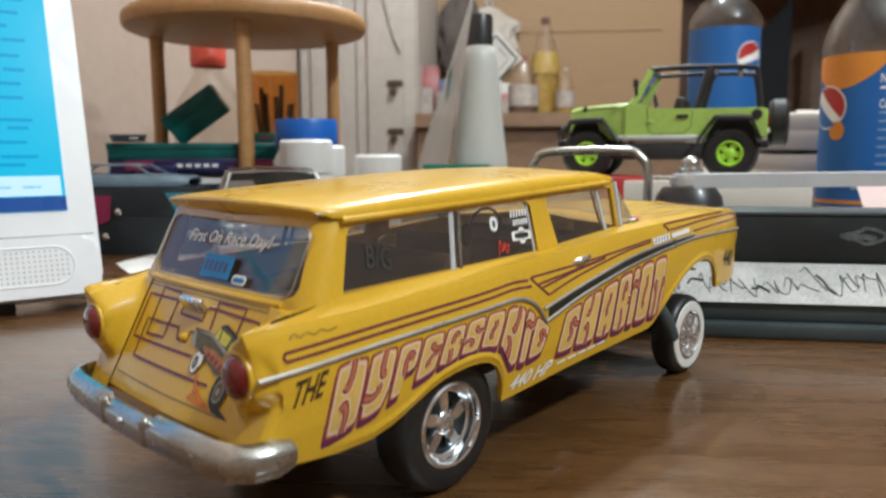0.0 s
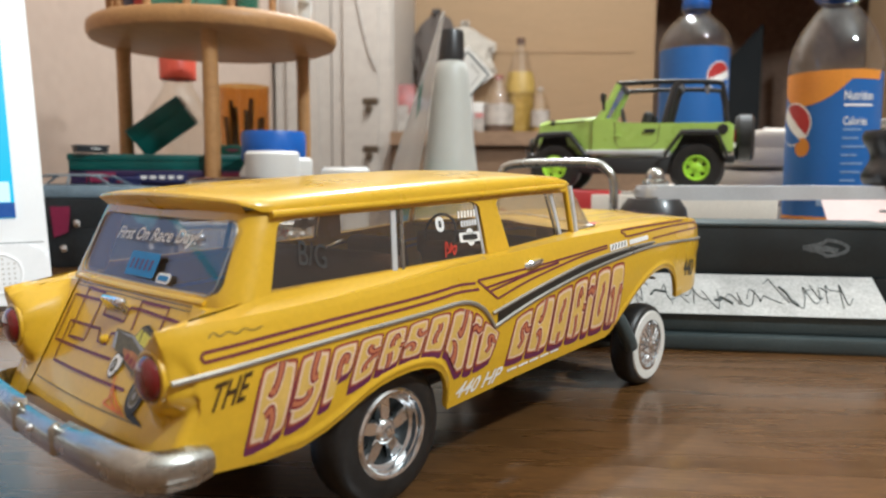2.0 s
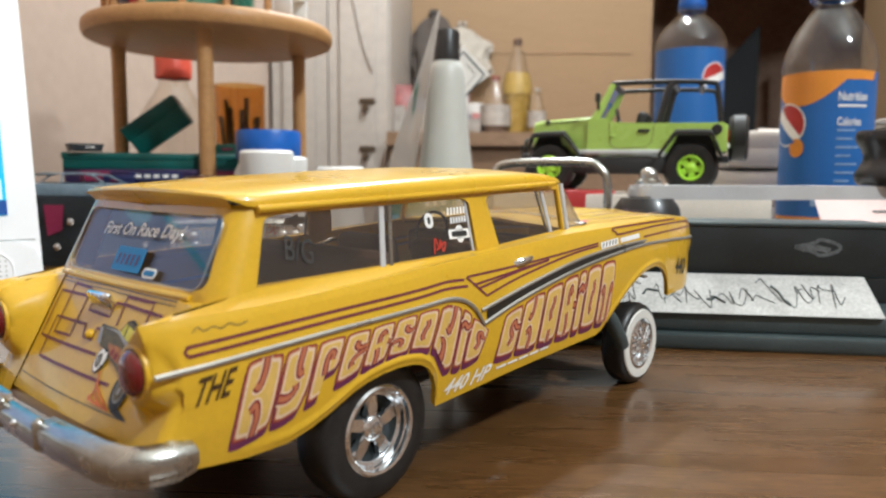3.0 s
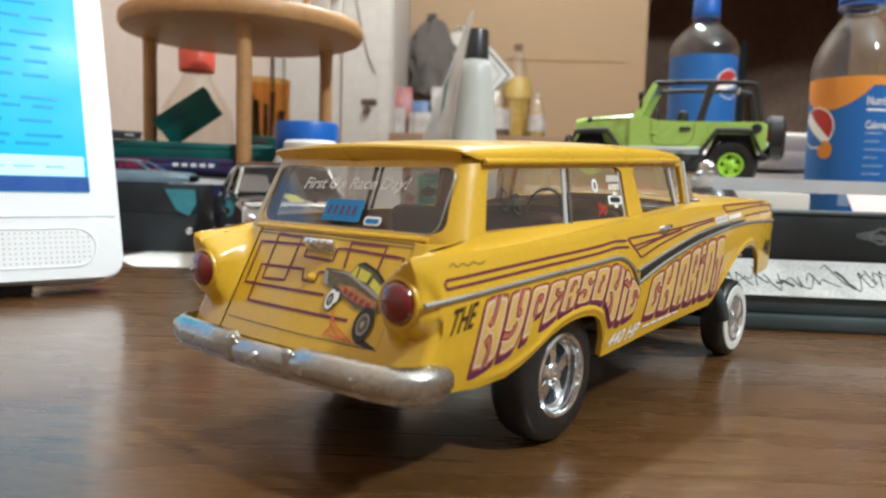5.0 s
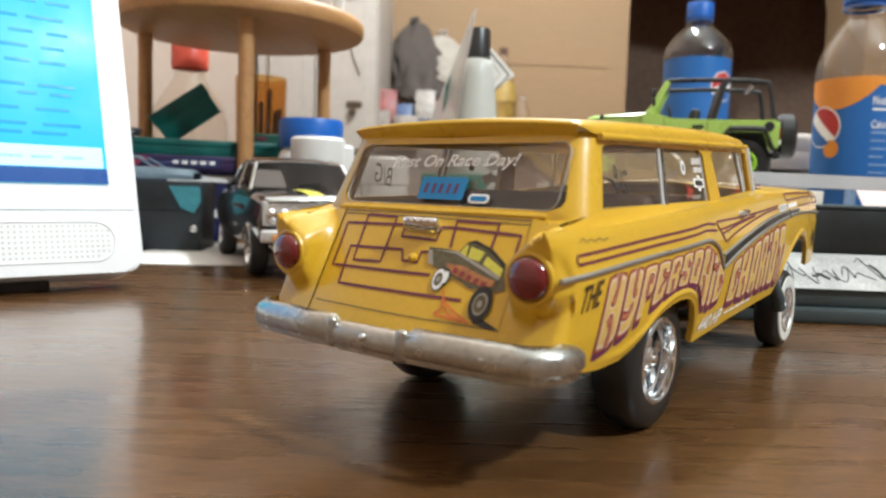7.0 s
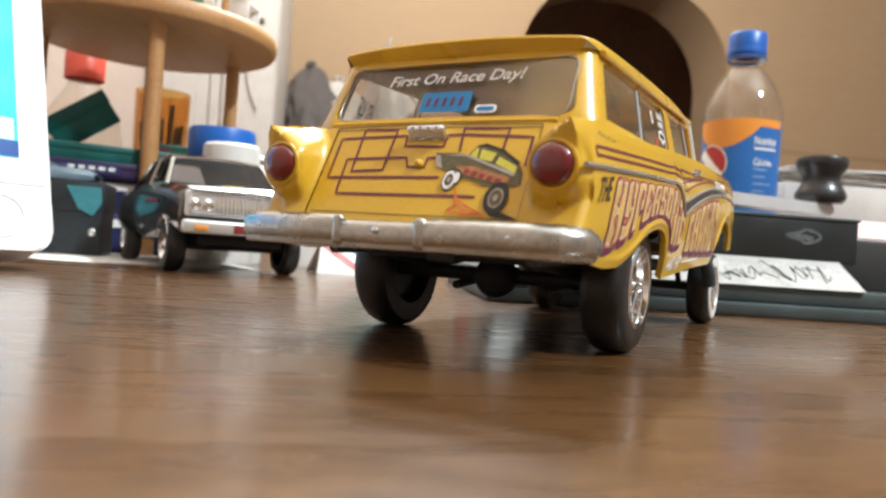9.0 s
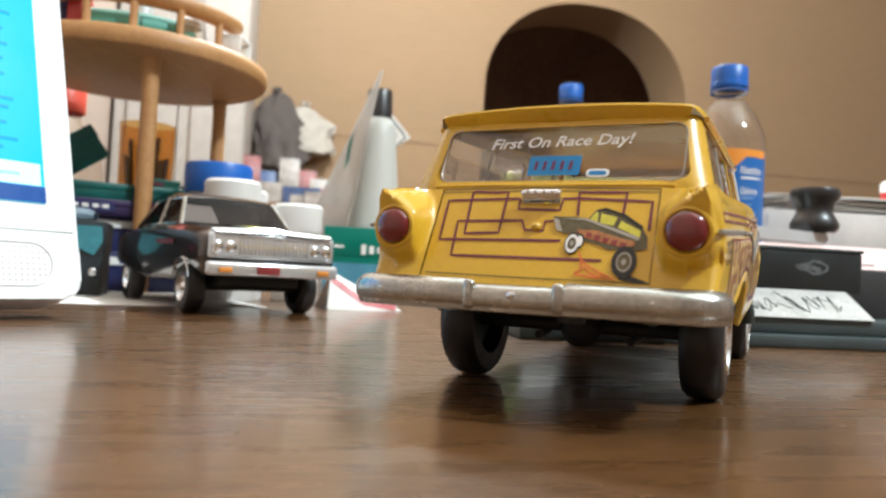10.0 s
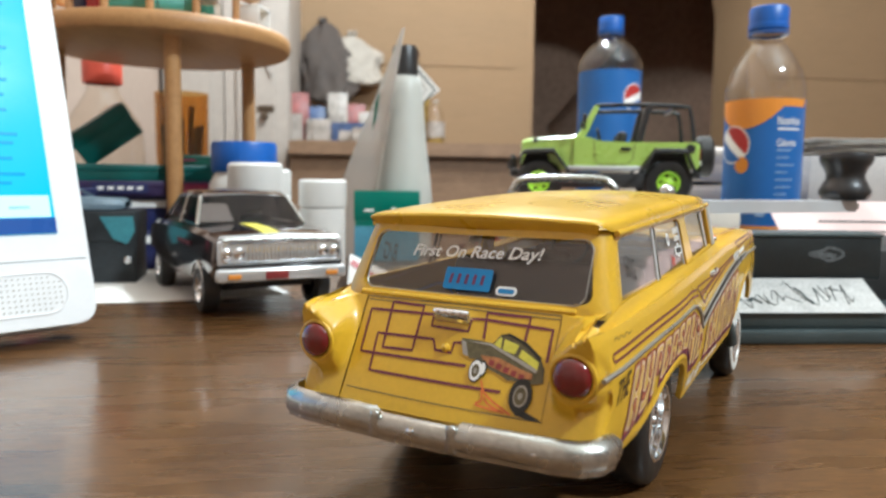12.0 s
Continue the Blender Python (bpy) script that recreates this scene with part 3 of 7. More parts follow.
PILLARS = {
    "middle_pillar": [(33.6, 49.2), (42.6, 50), (42.3, 51.2), (39.6, 61.6), (40.4, 62.8), (44, 63.0), (44, 64.9), (29, 64.3), (29, 62.3), (32.2, 62.2), (33.4, 61.2)],
    "top_rail": [(-19.2, 60.6), (29.2, 62.2), (29.2, 64.5), (-19.2, 62.5)],
    "front_top_rail": [(43.8, 63.0), (72.8, 63.9), (72.8, 66.0), (43.8, 65)],
    "front_pillar": [(72.3, 52.4), (73.6, 52.7), (74.0, 65.4), (72.6, 65.8)],
    "belt_rail": [(-28, 47.2), (34, 49.1), (34, 50.0), (-28, 48.2)],
    "front_belt_rail": [(42.4, 49.8), (72.8, 52.1), (72.8, 53.0), (42.4, 50.6)],
}
for s in (-1, 1):
    for name, poly in PILLARS.items():
        part(name, frame_plate(poly, s), YELLOW, wagon)
    for name, poly in (("side_window", [(-28, 48), (34, 49.8), (33.2, 62.4), (-24.5, 60.8)]), ("front_side_window", [(42.6, 50.4), (71.6, 52.7), (71.8, 64), (40, 63)])):
        bm = prism(poly, lambda x, z: (x, s * (glass_y(z) - 0.7), z), lambda x, z: (x, s * (glass_y(z) - 1.0), z))
        ob = part(name, bm, PANE, wagon)
        ob.visible_shadow = False
    for x0, z0, x1, z1, w, material in ((3.0, 48.6, 5.0, 61.3, 0.75, STEEL), (5.4, 48.6, 7.4, 61.3, 0.5, CHROME), (67.2, 52.4, 65.4, 64, 0.75, STEEL), (65.4, 52.4, 62.8, 64, 0.4, CHROME), (32.9, 49.8, 32.4, 61.8, 0.4, STEEL)):
        strip = [(x0 - w, z0), (x0 + w, z0), (x1 + w, z1), (x1 - w, z1)]
        part("window_post", prism(strip, lambda x, z: (x, s * (glass_y(z) - 0.5), z), lambda x, z: (x, s * (glass_y(z) - 0.95), z), bev=0.12), material, wagon)
    part("windshield_post", tube([(74.2, s * 32.0, 52.6), (74.6, s * 29.3, 65.5)], 0.8, 8), STEEL, wagon)
    part("door_handle", tube([(41.5, s * 36.3, 46.3), (44, s * 37.6, 46.6), (48, s * 37.7, 47.3), (51, s * 36.6, 47.4)], [0.5, 1.0, 0.9, 0.4], 8), BRIGHT, wagon)

# wraparound windshield
def screen_at(a, k):
    """A place on the windshield: a runs round from one post to the other, k up from the cowl."""
    c, d = math.cos(a), math.sin(a)
    x = 74.5 + (17.0 - 13.4 * k) * abs(d) ** (1 / 3)
    return (x, (31.6 - 2.8 * k) * math.copysign(abs(c) ** (1 / 3), c), 51.6 + 13.7 * k)


TURNS = [math.pi * (0.5 - 0.5 * math.cos(math.pi * j / 40)) for j in range(41)]
ob = part("windshield", sheet([[screen_at(a, k) for a in TURNS] for k in np.linspace(0, 1, 7)], thick=0.4), WRAP, wagon)
ob.visible_shadow = False
line = [screen_at(a, 0.05) for a in TURNS]
part("windshield_trim", tube([(x + 0.2, y, hood_z(x, y) + 0.35) for x, y, z in line], 0.5, 8), BRIGHT, wagon)
part("windshield_trim", tube([screen_at(a, 1.0) for a in TURNS], 0.45, 8), BRIGHT, wagon)

# rear window and tailgate
def win_x(z):
    return -35.6 + (z - 48.3) * 0.47


bm = prism(rounded(54.2, 12.6, 2.2, 5, -1.0, 53.7), lambda y, z: (win_x(z) - 0.1 - 1.0 * (1 - (y / 27) ** 2), y, z), lambda y, z: (win_x(z) + 0.3 - 1.0 * (1 - (y / 27) ** 2), y, z))
ob = part("rear_window", bm, PANE, wagon)
ob.visible_shadow = False


def skin(w, z):
    """The rear of the cabin, unrolled: w runs out from the middle and round the corner onto the flank."""
    a, yc, rx = abs(w), 26.2, 5.6
    gy, xw = glass_y(z) - 0.4, win_x(z) - 0.2 - 1.0 * (1 - (min(abs(w), 26.2) / 27) ** 2)
    bend = (rx + gy - yc) / 2
    if a <= yc:
        x, y = xw, a
    elif a <= yc + bend * math.pi / 2:
        th = (a - yc) / bend
        x, y = xw + rx * (1 - math.cos(th)), yc + (gy - yc) * math.sin(th)
    else:
        x, y = xw + rx + a - yc - bend * math.pi / 2, gy
    return (x, y if w >= 0 else -y, z)


def unroll(x, z):
    gy, xw = glass_y(z) - 0.4, win_x(z) - 0.2 - 1.0 * (1 - (26.2 / 27) ** 2)
    return 26.2 + (5.6 + gy - 26.2) / 2 * math.pi / 2 + x - xw - 5.6


def even(line, n):
    """n + 1 points at even steps along a 2D line."""
    at = [0.0]
    for (a, b), (c, d) in zip(line, line[1:]):
        at.append(at[-1] + math.hypot(c - a, d - b))
    goal = np.linspace(0, at[-1], n + 1)
    return list(zip(np.interp(goal, at, [p[0] for p in line]), np.interp(goal, at, [p[1] for p in line])))


bm = bmesh.new()
for s in (-1, 1):
    hw, top = 27.6 - 0.9 * s, 26.5 - 0.9 * s
    low = [(hw - 2.4 + 2.4 * math.sin(a), 49.9 - 2.4 * math.cos(a)) for a in np.linspace(0, math.pi / 2, 9)]
    high = [(top - 2.4 + 2.4 * math.cos(a), 57.8 + 2.4 * math.sin(a)) for a in np.linspace(0, math.pi / 2, 9)]
    inner = even([(0, 47.5)] + low[:5], 14) + even(low[4:] + high[:5], 24)[1:] + even(high[4:] + [(0, 60.2)], 14)[1:]
    edge = [(unroll(x, z), z) for x, z in ((-28.6, 45.2), (-28.0, 48.0), (-27.5, 49.6), (-24.9, 58.6), (-24.4, 59.6), (-23.2, 60.3), (-19, 60.6))]
    outer = even([(0, 45.0), edge[0]], 14) + even(edge, 24)[1:] + even([edge[-1], (unroll(-19, 62.5), 62.5), (0, 61.4)], 14)[1:]
    rows = [[(p[0] + 1.3, p[1], p[2]) for p in (skin(s * a, b) for a, b in inner)]]
    for k in (0, 0.06, 0.16, 0.28, 0.4, 0.52, 0.64, 0.76, 0.88, 1.0):
        rows.append([skin(s * (a + (c - a) * k), b + (d - b) * k) for (a, b), (c, d) in zip(inner, outer)])
    rows.append([(p[0] + (1.3 if abs(p[1]) < 26 else 0), p[1] * (0.96 if abs(p[1]) > 26 else 1), p[2]) for p in rows[-1]])
    sheet(rows, bm)
bmesh.ops.remove_doubles(bm, verts=bm.verts, dist=0.02)
part("rear_window_frame", bm, YELLOW, wagon, sharp=50)
part("window_gasket", tube([(win_x(z) - 0.35, y, z) for y, z in rounded(53.0, 12.8, 2.4, 5, -0.9, 53.9)], 0.15, 6, closed=True), SILVER, wagon)

def gate(y, z, off=0.0):
    return (gate_x(z) - off - 0.9 * (1 - (y / 25) ** 2), y, z)


part("tailgate", sheet([[gate(y, z) for y in np.linspace(-23.6, 23.6, 21)] for z in np.linspace(24, 46.2, 12)], thick=1.0), YELLOW, wagon)

for s in (-1, 1):
    m = pose(-48.4, s * 29.9, 36.5) @ pose(0, 0, 0, 0, -90, 0)
    part("lamp_socket", lathe([(4.75, 0.2), (4.6, 0.75), (4.1, 0.9), (3.85, 0.7), (3.8, 0.2), (0, 0.2)], 32, m), YELLOW, wagon)
    part("tail_light", lathe([(3.8, 0.2), (3.8, 0.7), (3.7, 1.1), (3.4, 1.55), (2.85, 1.95), (2.1, 2.25), (1.3, 2.4), (0.6, 2.47), (0, 2.5)], 36, m), RED_LENS, wagon, "round dark red tail lamp")
rows = []
for k in (0.0, 0.3, 0.6, 1.0):
    row = []
    for y in np.linspace(-26.0, 26.0, 21):
        a, b = Vector(gate(y, 46.0, 0.0)), Vector(skin(y, 47.0))
        row.append(a + (b - a) * k + Vector((-0.5 * math.sin(math.pi * k), 0, 0.2 * math.sin(math.pi * k))))
    rows.append(row)
part("tailgate_top", sheet(rows, thick=0.5), YELLOW, wagon)
for z in (45.2, 45.9):
    part("panel_line", ribbon([(-23.4, z - 0.3), (0, z), (23.4, z - 0.3)], 0.2, lambda y, z: gate(y, z, 0.12), 2.0), OLIVE, wagon)
part("lower_panel", box((-46.8, 0, 22.0), (3, 60, 4), 1), YELLOW, wagon)
bm = lathe([(0.9, -0.6), (1.0, 0.2), (0.5, 0.8), (0, 0.9)], 12, pose(*gate(0, 37.2, 0.2)) @ pose(0, 0, 0, 0, -90, 0))
part("tailgate_lock", bm, YELLOW, wagon)
bm = box(gate(0, 43.6, 1.0), (1.6, 8.6, 3.4), 0.7, rot=(0, -27, 0), seg=3)
emblem = part("tailgate_emblem", bm, BRIGHT, wagon, "chrome tailgate emblem")
for k in (-2.6, -0.9, 0.9, 2.6):
    part("emblem_bar", box(gate(k, 43.9, 1.9), (0.5, 0.7, 2.4), 0.2, rot=(0, -27, 0)), BRIGHT, emblem)

# rear bumper
def bumper_section(k):
    """A rounded bumper profile: outwards, up."""
    return [(0.0, -3.1), (1.5, -3.4), (2.1, -3.1), (2.2, -2.2), (2.6, -1.8), (2.85, -1.2), (2.8, 0.9), (2.35, 1.7), (1.3, 2.6), (0.0, 2.9), (-0.4, 0)]


path = [(-43.0, 37.2), (-46.0, 37.6), (-49.5, 37.0), (-51.8, 34.8), (-52.8, 30), (-53.4, 20), (-53.8, 10.6), (-54.1, 9.2), (-54.3, 7.6), (-54.3, 0)]
path = [(x, y * 0.94) for x, y in path]
path = path + [(x, -y) for x, y in path[-2::-1]]
rows = []
for i, (x, y) in enumerate(path):
    ax, ay = path[max(i - 1, 0)]
    bx, by = path[min(i + 1, len(path) - 1)]
    dx, dy = bx - ax, by - ay
    d = math.hypot(dx, dy)
    nx, ny = dy / d, -dx / d
    nx, ny = (nx, ny) if nx * (x + 40) + ny * y * 0.3 > 0 else (-nx, -ny)
    grow = 1.0 if abs(y) > 9 else 0.86
    drop = 0.0 if abs(y) > 9 else -0.5
    end = 0.8 if i in (0, len(path) - 1) else 1.0
    rows.append([(x + nx * u * grow, y + ny * u * grow, 23.3 + drop + v * grow * end) for u, v in bumper_section(i)])
bm = sheet(rows, wrap=True)
bm.verts.ensure_lookup_table()
bm.faces.new(bm.verts[:11])
bm.faces.new(bm.verts[-11:])
bumper = part("rear_bumper", bm, CHROME, wagon, "worn chrome rear bumper", sharp=30)
for y in (-25.5, 0.0, 28.5):
    part("bumper_bolt", lathe([(0.8, 0), (0.7, 0.5), (0.3, 0.8), (0, 0.85)], 10, pose(-56.6 + abs(y) * 0.06, y, 23.4) @ pose(0, 0, 0, 0, -90, 0)), BRIGHT, bumper)
for y in (-8.8, 8.8):
    part("bumper_ridge", box((-55.9, y, 23.2), (2.0, 2.4, 5.7), 0.9, seg=3), CHROME, bumper)
for y0, y1 in ((-26, -9.5), (9.5, 30)):
    part("bumper_lip", tube([(-54.6 + abs(y0) * 0.02, y0, 20.5), (-54.6 + abs(y1) * 0.02, y1, 20.7)], 0.7, 8), BRIGHT, bumper)
part("plate_holder", box((-50, -10, 19.4), (2, 5, 1.6), 0.4), MATT, wagon)

# running gear
part("chassis", box((55, 0, 20.5), (165, 44, 4), 1.5), MATT, wagon)
part("fuel_tank", box((-30, 6, 21.5), (14, 26, 4), 1.6, seg=3), MATT, wagon)
for s in (-1, 1):
    part("leaf_spring", tube(smooth_line([(-34, s * 19, 22), (-16, s * 19, 18.5), (0, s * 19, 17.4), (18, s * 19, 19), (30, s * 19, 22)], 4), 1.3, 8), MATT, wagon)
    part("tail_pipe", tube([(-38, s * 23, 19.6), (-12, s * 22, 20.6)], 1.2, 10), GREY_PAINT, wagon)
part("floor_pan", box((20, 0, 25), (118, 62, 3), 1), BROWN_IN, wagon)
part("inner_body", box((-44, 0, 26), (3, 60, 6), 0.5), MATT, wagon)
part("underbody", box((-20, 0, 23.2), (50, 58, 1.2), 0.4), MATT, wagon)
part("rear_axle", tube([(0, -30, 15.2), (0, 30, 15.2)], 1.8, 12), MATT, wagon)
part("differential", lathe([(0, -6), (3, -5), (5, -2), (5.2, 0), (4.6, 3), (2, 5), (0, 5.2)], 20, pose(-2, 0, 15) @ pose(0, 0, 0, 0, 90, 0)), MATT, wagon)
part("front_axle", tube([(117.8, -31, 13.2), (117.8, 31, 13.2)], 1.4, 12), MATT, wagon)
for s in (-1, 1):
    part("ladder_bar", tube([(0, s * 12, 12), (45, s * 14, 16)], 1.1, 8), MATT, wagon)
    part("exhaust_header", tube(smooth_line([(90, s * 20, 30), (97, s * 31, 27), (101, s * 34.4, 20), (104, s * 34.8, 15)]), 2.3, 12), GREY_PAINT, wagon)
    part("axle_tube", tube([(112, s * 20, 30), (118, s * 22, 13)], 1.0, 8), MATT, wagon)
part("steering_rod", tube([(121, -34, 35), (136, -20, 33)], 0.5, 8), STEEL, wagon)


def wheel(x, y, r, width, rim, s, front):
    """A wheel on its axle; s: the side on which its face lies."""
    hub = thing("wheel", 0, 0, 0, 0, "", "")
    hub.parent = wagon
    hub.matrix_world = mmpose(x, y, r) @ pose(0, 0, 0, 90 if s < 0 else -90, 0, 0)
    w = width
    t = 0.10 * r
    prof = [(rim, -w), (rim + 1.5, -w - 0.2), (r - t, -w), (r - 0.35 * t, -w + t * 0.6), (r, -w + t * 1.6), (r + 0.02, -w / 2), (r, -t * 1.6), (r - 0.35 * t, -t * 0.6), (r - t, 0), (rim + 1.4, 0.35), (rim, 0)]
    part("tyre", lathe(prof, 48), RUBBER, hub)
    if front:
        part("whitewall", lathe([(rim - 0.1, 0.1), (rim + 0.2, 0.55), (r - t - 1.0, 0.5), (r - t - 0.6, 0.0)], 48), WHITEWALL, hub, "white tyre wall")
        part("rim", lathe([(rim + 0.1, -1.2), (rim, 0.5), (rim - 0.8, 0.7), (rim - 1.2, -0.6), (rim - 2.2, -1.2), (rim - 3.2, -0.6), (2.2, 0.0), (1.6, 1.0), (0.6, 1.4), (0, 1.45)], 40), BRIGHT, hub, "chrome wire wheel")
        bm = bmesh.new()
        for k in range(24):
            a, b = 2 * math.pi * k / 24, 2 * math.pi * (k + (1.5 if k % 2 else -1.5)) / 24
            tube([((rim - 1) * math.cos(a), (rim - 1) * math.sin(a), 0.2), (1.6 * math.cos(b), 1.6 * math.sin(b), 0.9)], 0.22, 5, bm)
        tagged(part("spokes", bm, BRIGHT, hub), kind="stuff")
    else:
        part("rim", lathe([(rim + 0.2, -w * 0.5), (rim + 0.3, 0.3), (rim - 0.2, 0.7), (rim - 0.8, 0.55), (rim - 1.0, -0.5), (rim - 1.3, -0.7), (rim - 1.5, -2.0), (rim - 1.8, -2.2), (rim - 2.3, -2.1), (rim - 2.5, -5.4)], 44), BRIGHT, hub, "chrome deep-dish rim")
        part("rim_back", lathe([(rim - 2.0, -5.4), (rim * 0.5, -5.0), (0, -5.2)], 36), GREY_PAINT, hub)
        for k in range(5):
            a = 2 * math.pi * k / 5 + 0.3
            bm = prism([(-1.4, 1.6), (1.4, 1.6), (0.85, rim * 0.45), (1.7, rim - 2.1), (-1.7, rim - 2.1), (-0.85, rim * 0.45)], lambda u, v: (v * math.cos(a) - u * math.sin(a), v * math.sin(a) + u * math.cos(a), -1.9 - 0.05 * v), lambda u, v: (v * math.cos(a) - u * math.sin(a), v * math.sin(a) + u * math.cos(a), -4.8), bev=0.45)
            part("spoke", bm, BRIGHT, hub)
        part("hub_cap", lathe([(2.7, -5.0), (2.7, -1.9), (2.2, -1.3), (1.4, -1.1), (1.1, -0.4), (0, -0.3)], 24), BRIGHT, hub)
    return hub


wheel(0, -34.2, 15.3, 9.2, 9.3, -1, False)
wheel(0, 34.2, 15.3, 9.2, 9.3, 1, False)
wheel(117.8, -34.2, 13.3, 7.5, 8.2, -1, True)
wheel(117.8, 34.2, 13.3, 7.5, 8.2, 1, True)

# seats and dash
for x, y, w in ((52, -15, 22), (52, 15, 22), (20, 0, 54)):
    part("seat", box((x, y, 32), (18, w, 8), 2.5, seg=3), BROWN_IN, wagon)
    part("seat_back", box((x - 9, y, 42), (6, w, 18), 2.5, rot=(0, -10, 0), seg=3), BROWN_IN, wagon)
part("dashboard", box((78, 0, 46), (9, 60, 8), 2, seg=3), BROWN_IN, wagon)
ring = [(70 + 2.5 * math.sin(a) * 0.5, 15 + 6.5 * math.cos(a), 50 + 6 * math.sin(a)) for a in np.linspace(0, 2 * math.pi, 25)[:-1]]
part("steering_wheel", tube(ring, 0.5, 6, closed=True), BLACK, wagon)
part("cargo_floor", box((-14, 0, 36), (44, 60, 2), 0.5), BROWN_IN, wagon)


# ---- trim, stripes and lettering on the flanks ----
def flank(s, off=0.14):
    return lambda x, z: (x + nose(x, z), s * (half(x, z) + off), z)


LOWER = smooth_line([(-48.5, 36.6), (-34, 37.6), (-14, 39), (8, 40.3), (17, 40.9), (22, 40.1), (26, 37.8), (29.6, 33.6)]) 
VTOP = smooth_line([(29.6, 33.8), (40, 36.7), (51, 39.2), (68, 42.2), (85, 44.3), (109, 46.4), (130, 46.7), (152, 46.4)])
VUP = smooth_line([(28.6, 37.0), (40, 39.5), (51, 41.7), (68, 44.6), (85, 46.4), (104, 47.5), (113, 47.7)])
for s in (-1, 1):
    f = flank(s, 0.12)
    part("chrome_trim", tube([f(x, z) for x, z in LOWER], 0.52, 6), SILVER, wagon)
    part("chrome_trim", tube([f(x, z) for x, z in VTOP], 0.52, 6), SILVER, wagon)
    part("chrome_trim", tube([f(x, z) for x, z in VUP], 0.45, 6), SILVER, wagon)
    f = flank(s, 0.2)
    pairs = [(f(x, float(I(x, [p[0] for p in VTOP], [p[1] for p in VTOP]))), f(x, float(I(x, [p[0] for p in VUP], [p[1] for p in VUP])))) for x in np.linspace(30.5, 112, 30)]
    part("trim_insert", sheet(pairs), DECAL_BLACK, wagon, "black insert between the trim strips")
    f = flank(s)
    for dz, x0, x1 in ((2.0, -43, 24), (3.5, -43, 23)):
        line = smooth_line([(x0, 37 + dz), (-14, 39 + dz), (8, 40.4 + dz), (17, 41.2 + dz), (x1, 40.9 + dz + 0.2)])
        part("pinstripe", ribbon(line, 0.55, f), PLUM, wagon)
    part("pinstripe", ribbon([(-43, 39.0), (-43.5, 39.8), (-43, 40.6)], 0.5, f), PLUM, wagon)
    for line in ([(24, 45.1), (50, 46.4), (83, 48.8)], [(23.8, 45.0), (30.5, 40.2)], [(26, 43.1), (57, 46.3)], [(30.5, 40.2), (44, 43.2), (66, 46.6), (83, 48.1)], [(27.5, 42.1), (42, 44.4), (57, 46.2)]):
        part("pinstripe", ribbon(smooth_line(line), 0.5, f), PLUM, wagon)

TB = [(-36, 22.6), (-25, 25.0), (-16, 28.2), (-8, 30.6), (0, 31.8), (8, 31.9), (13, 30.6), (16.5, 25.5), (22, 25.2), (31, 26.8)]
TT = [(-36, 36.0), (-20, 37.0), (-5, 38.0), (8, 39.1), (17, 39.4), (22, 38.2), (26, 35.6), (31, 32.2)]
CB, CT = [(35, 24.4), (92, 26.0)], [(37, 34.2), (50, 37.4), (65, 40.2), (80, 42.3), (95, 43.2)]


def band(x0, x1, low, high, lean):
    lx, lz, hx, hz = [p[0] for p in low], [p[1] for p in low], [p[0] for p in high], [p[1] for p in high]

    def place(u, v):
        x = x0 + (x1 - x0) * u + lean * (v - 0.5)
        return x, float(I(x, lx, lz)) + (float(I(x, hx, hz)) - float(I(x, lx, lz))) * v
    return place


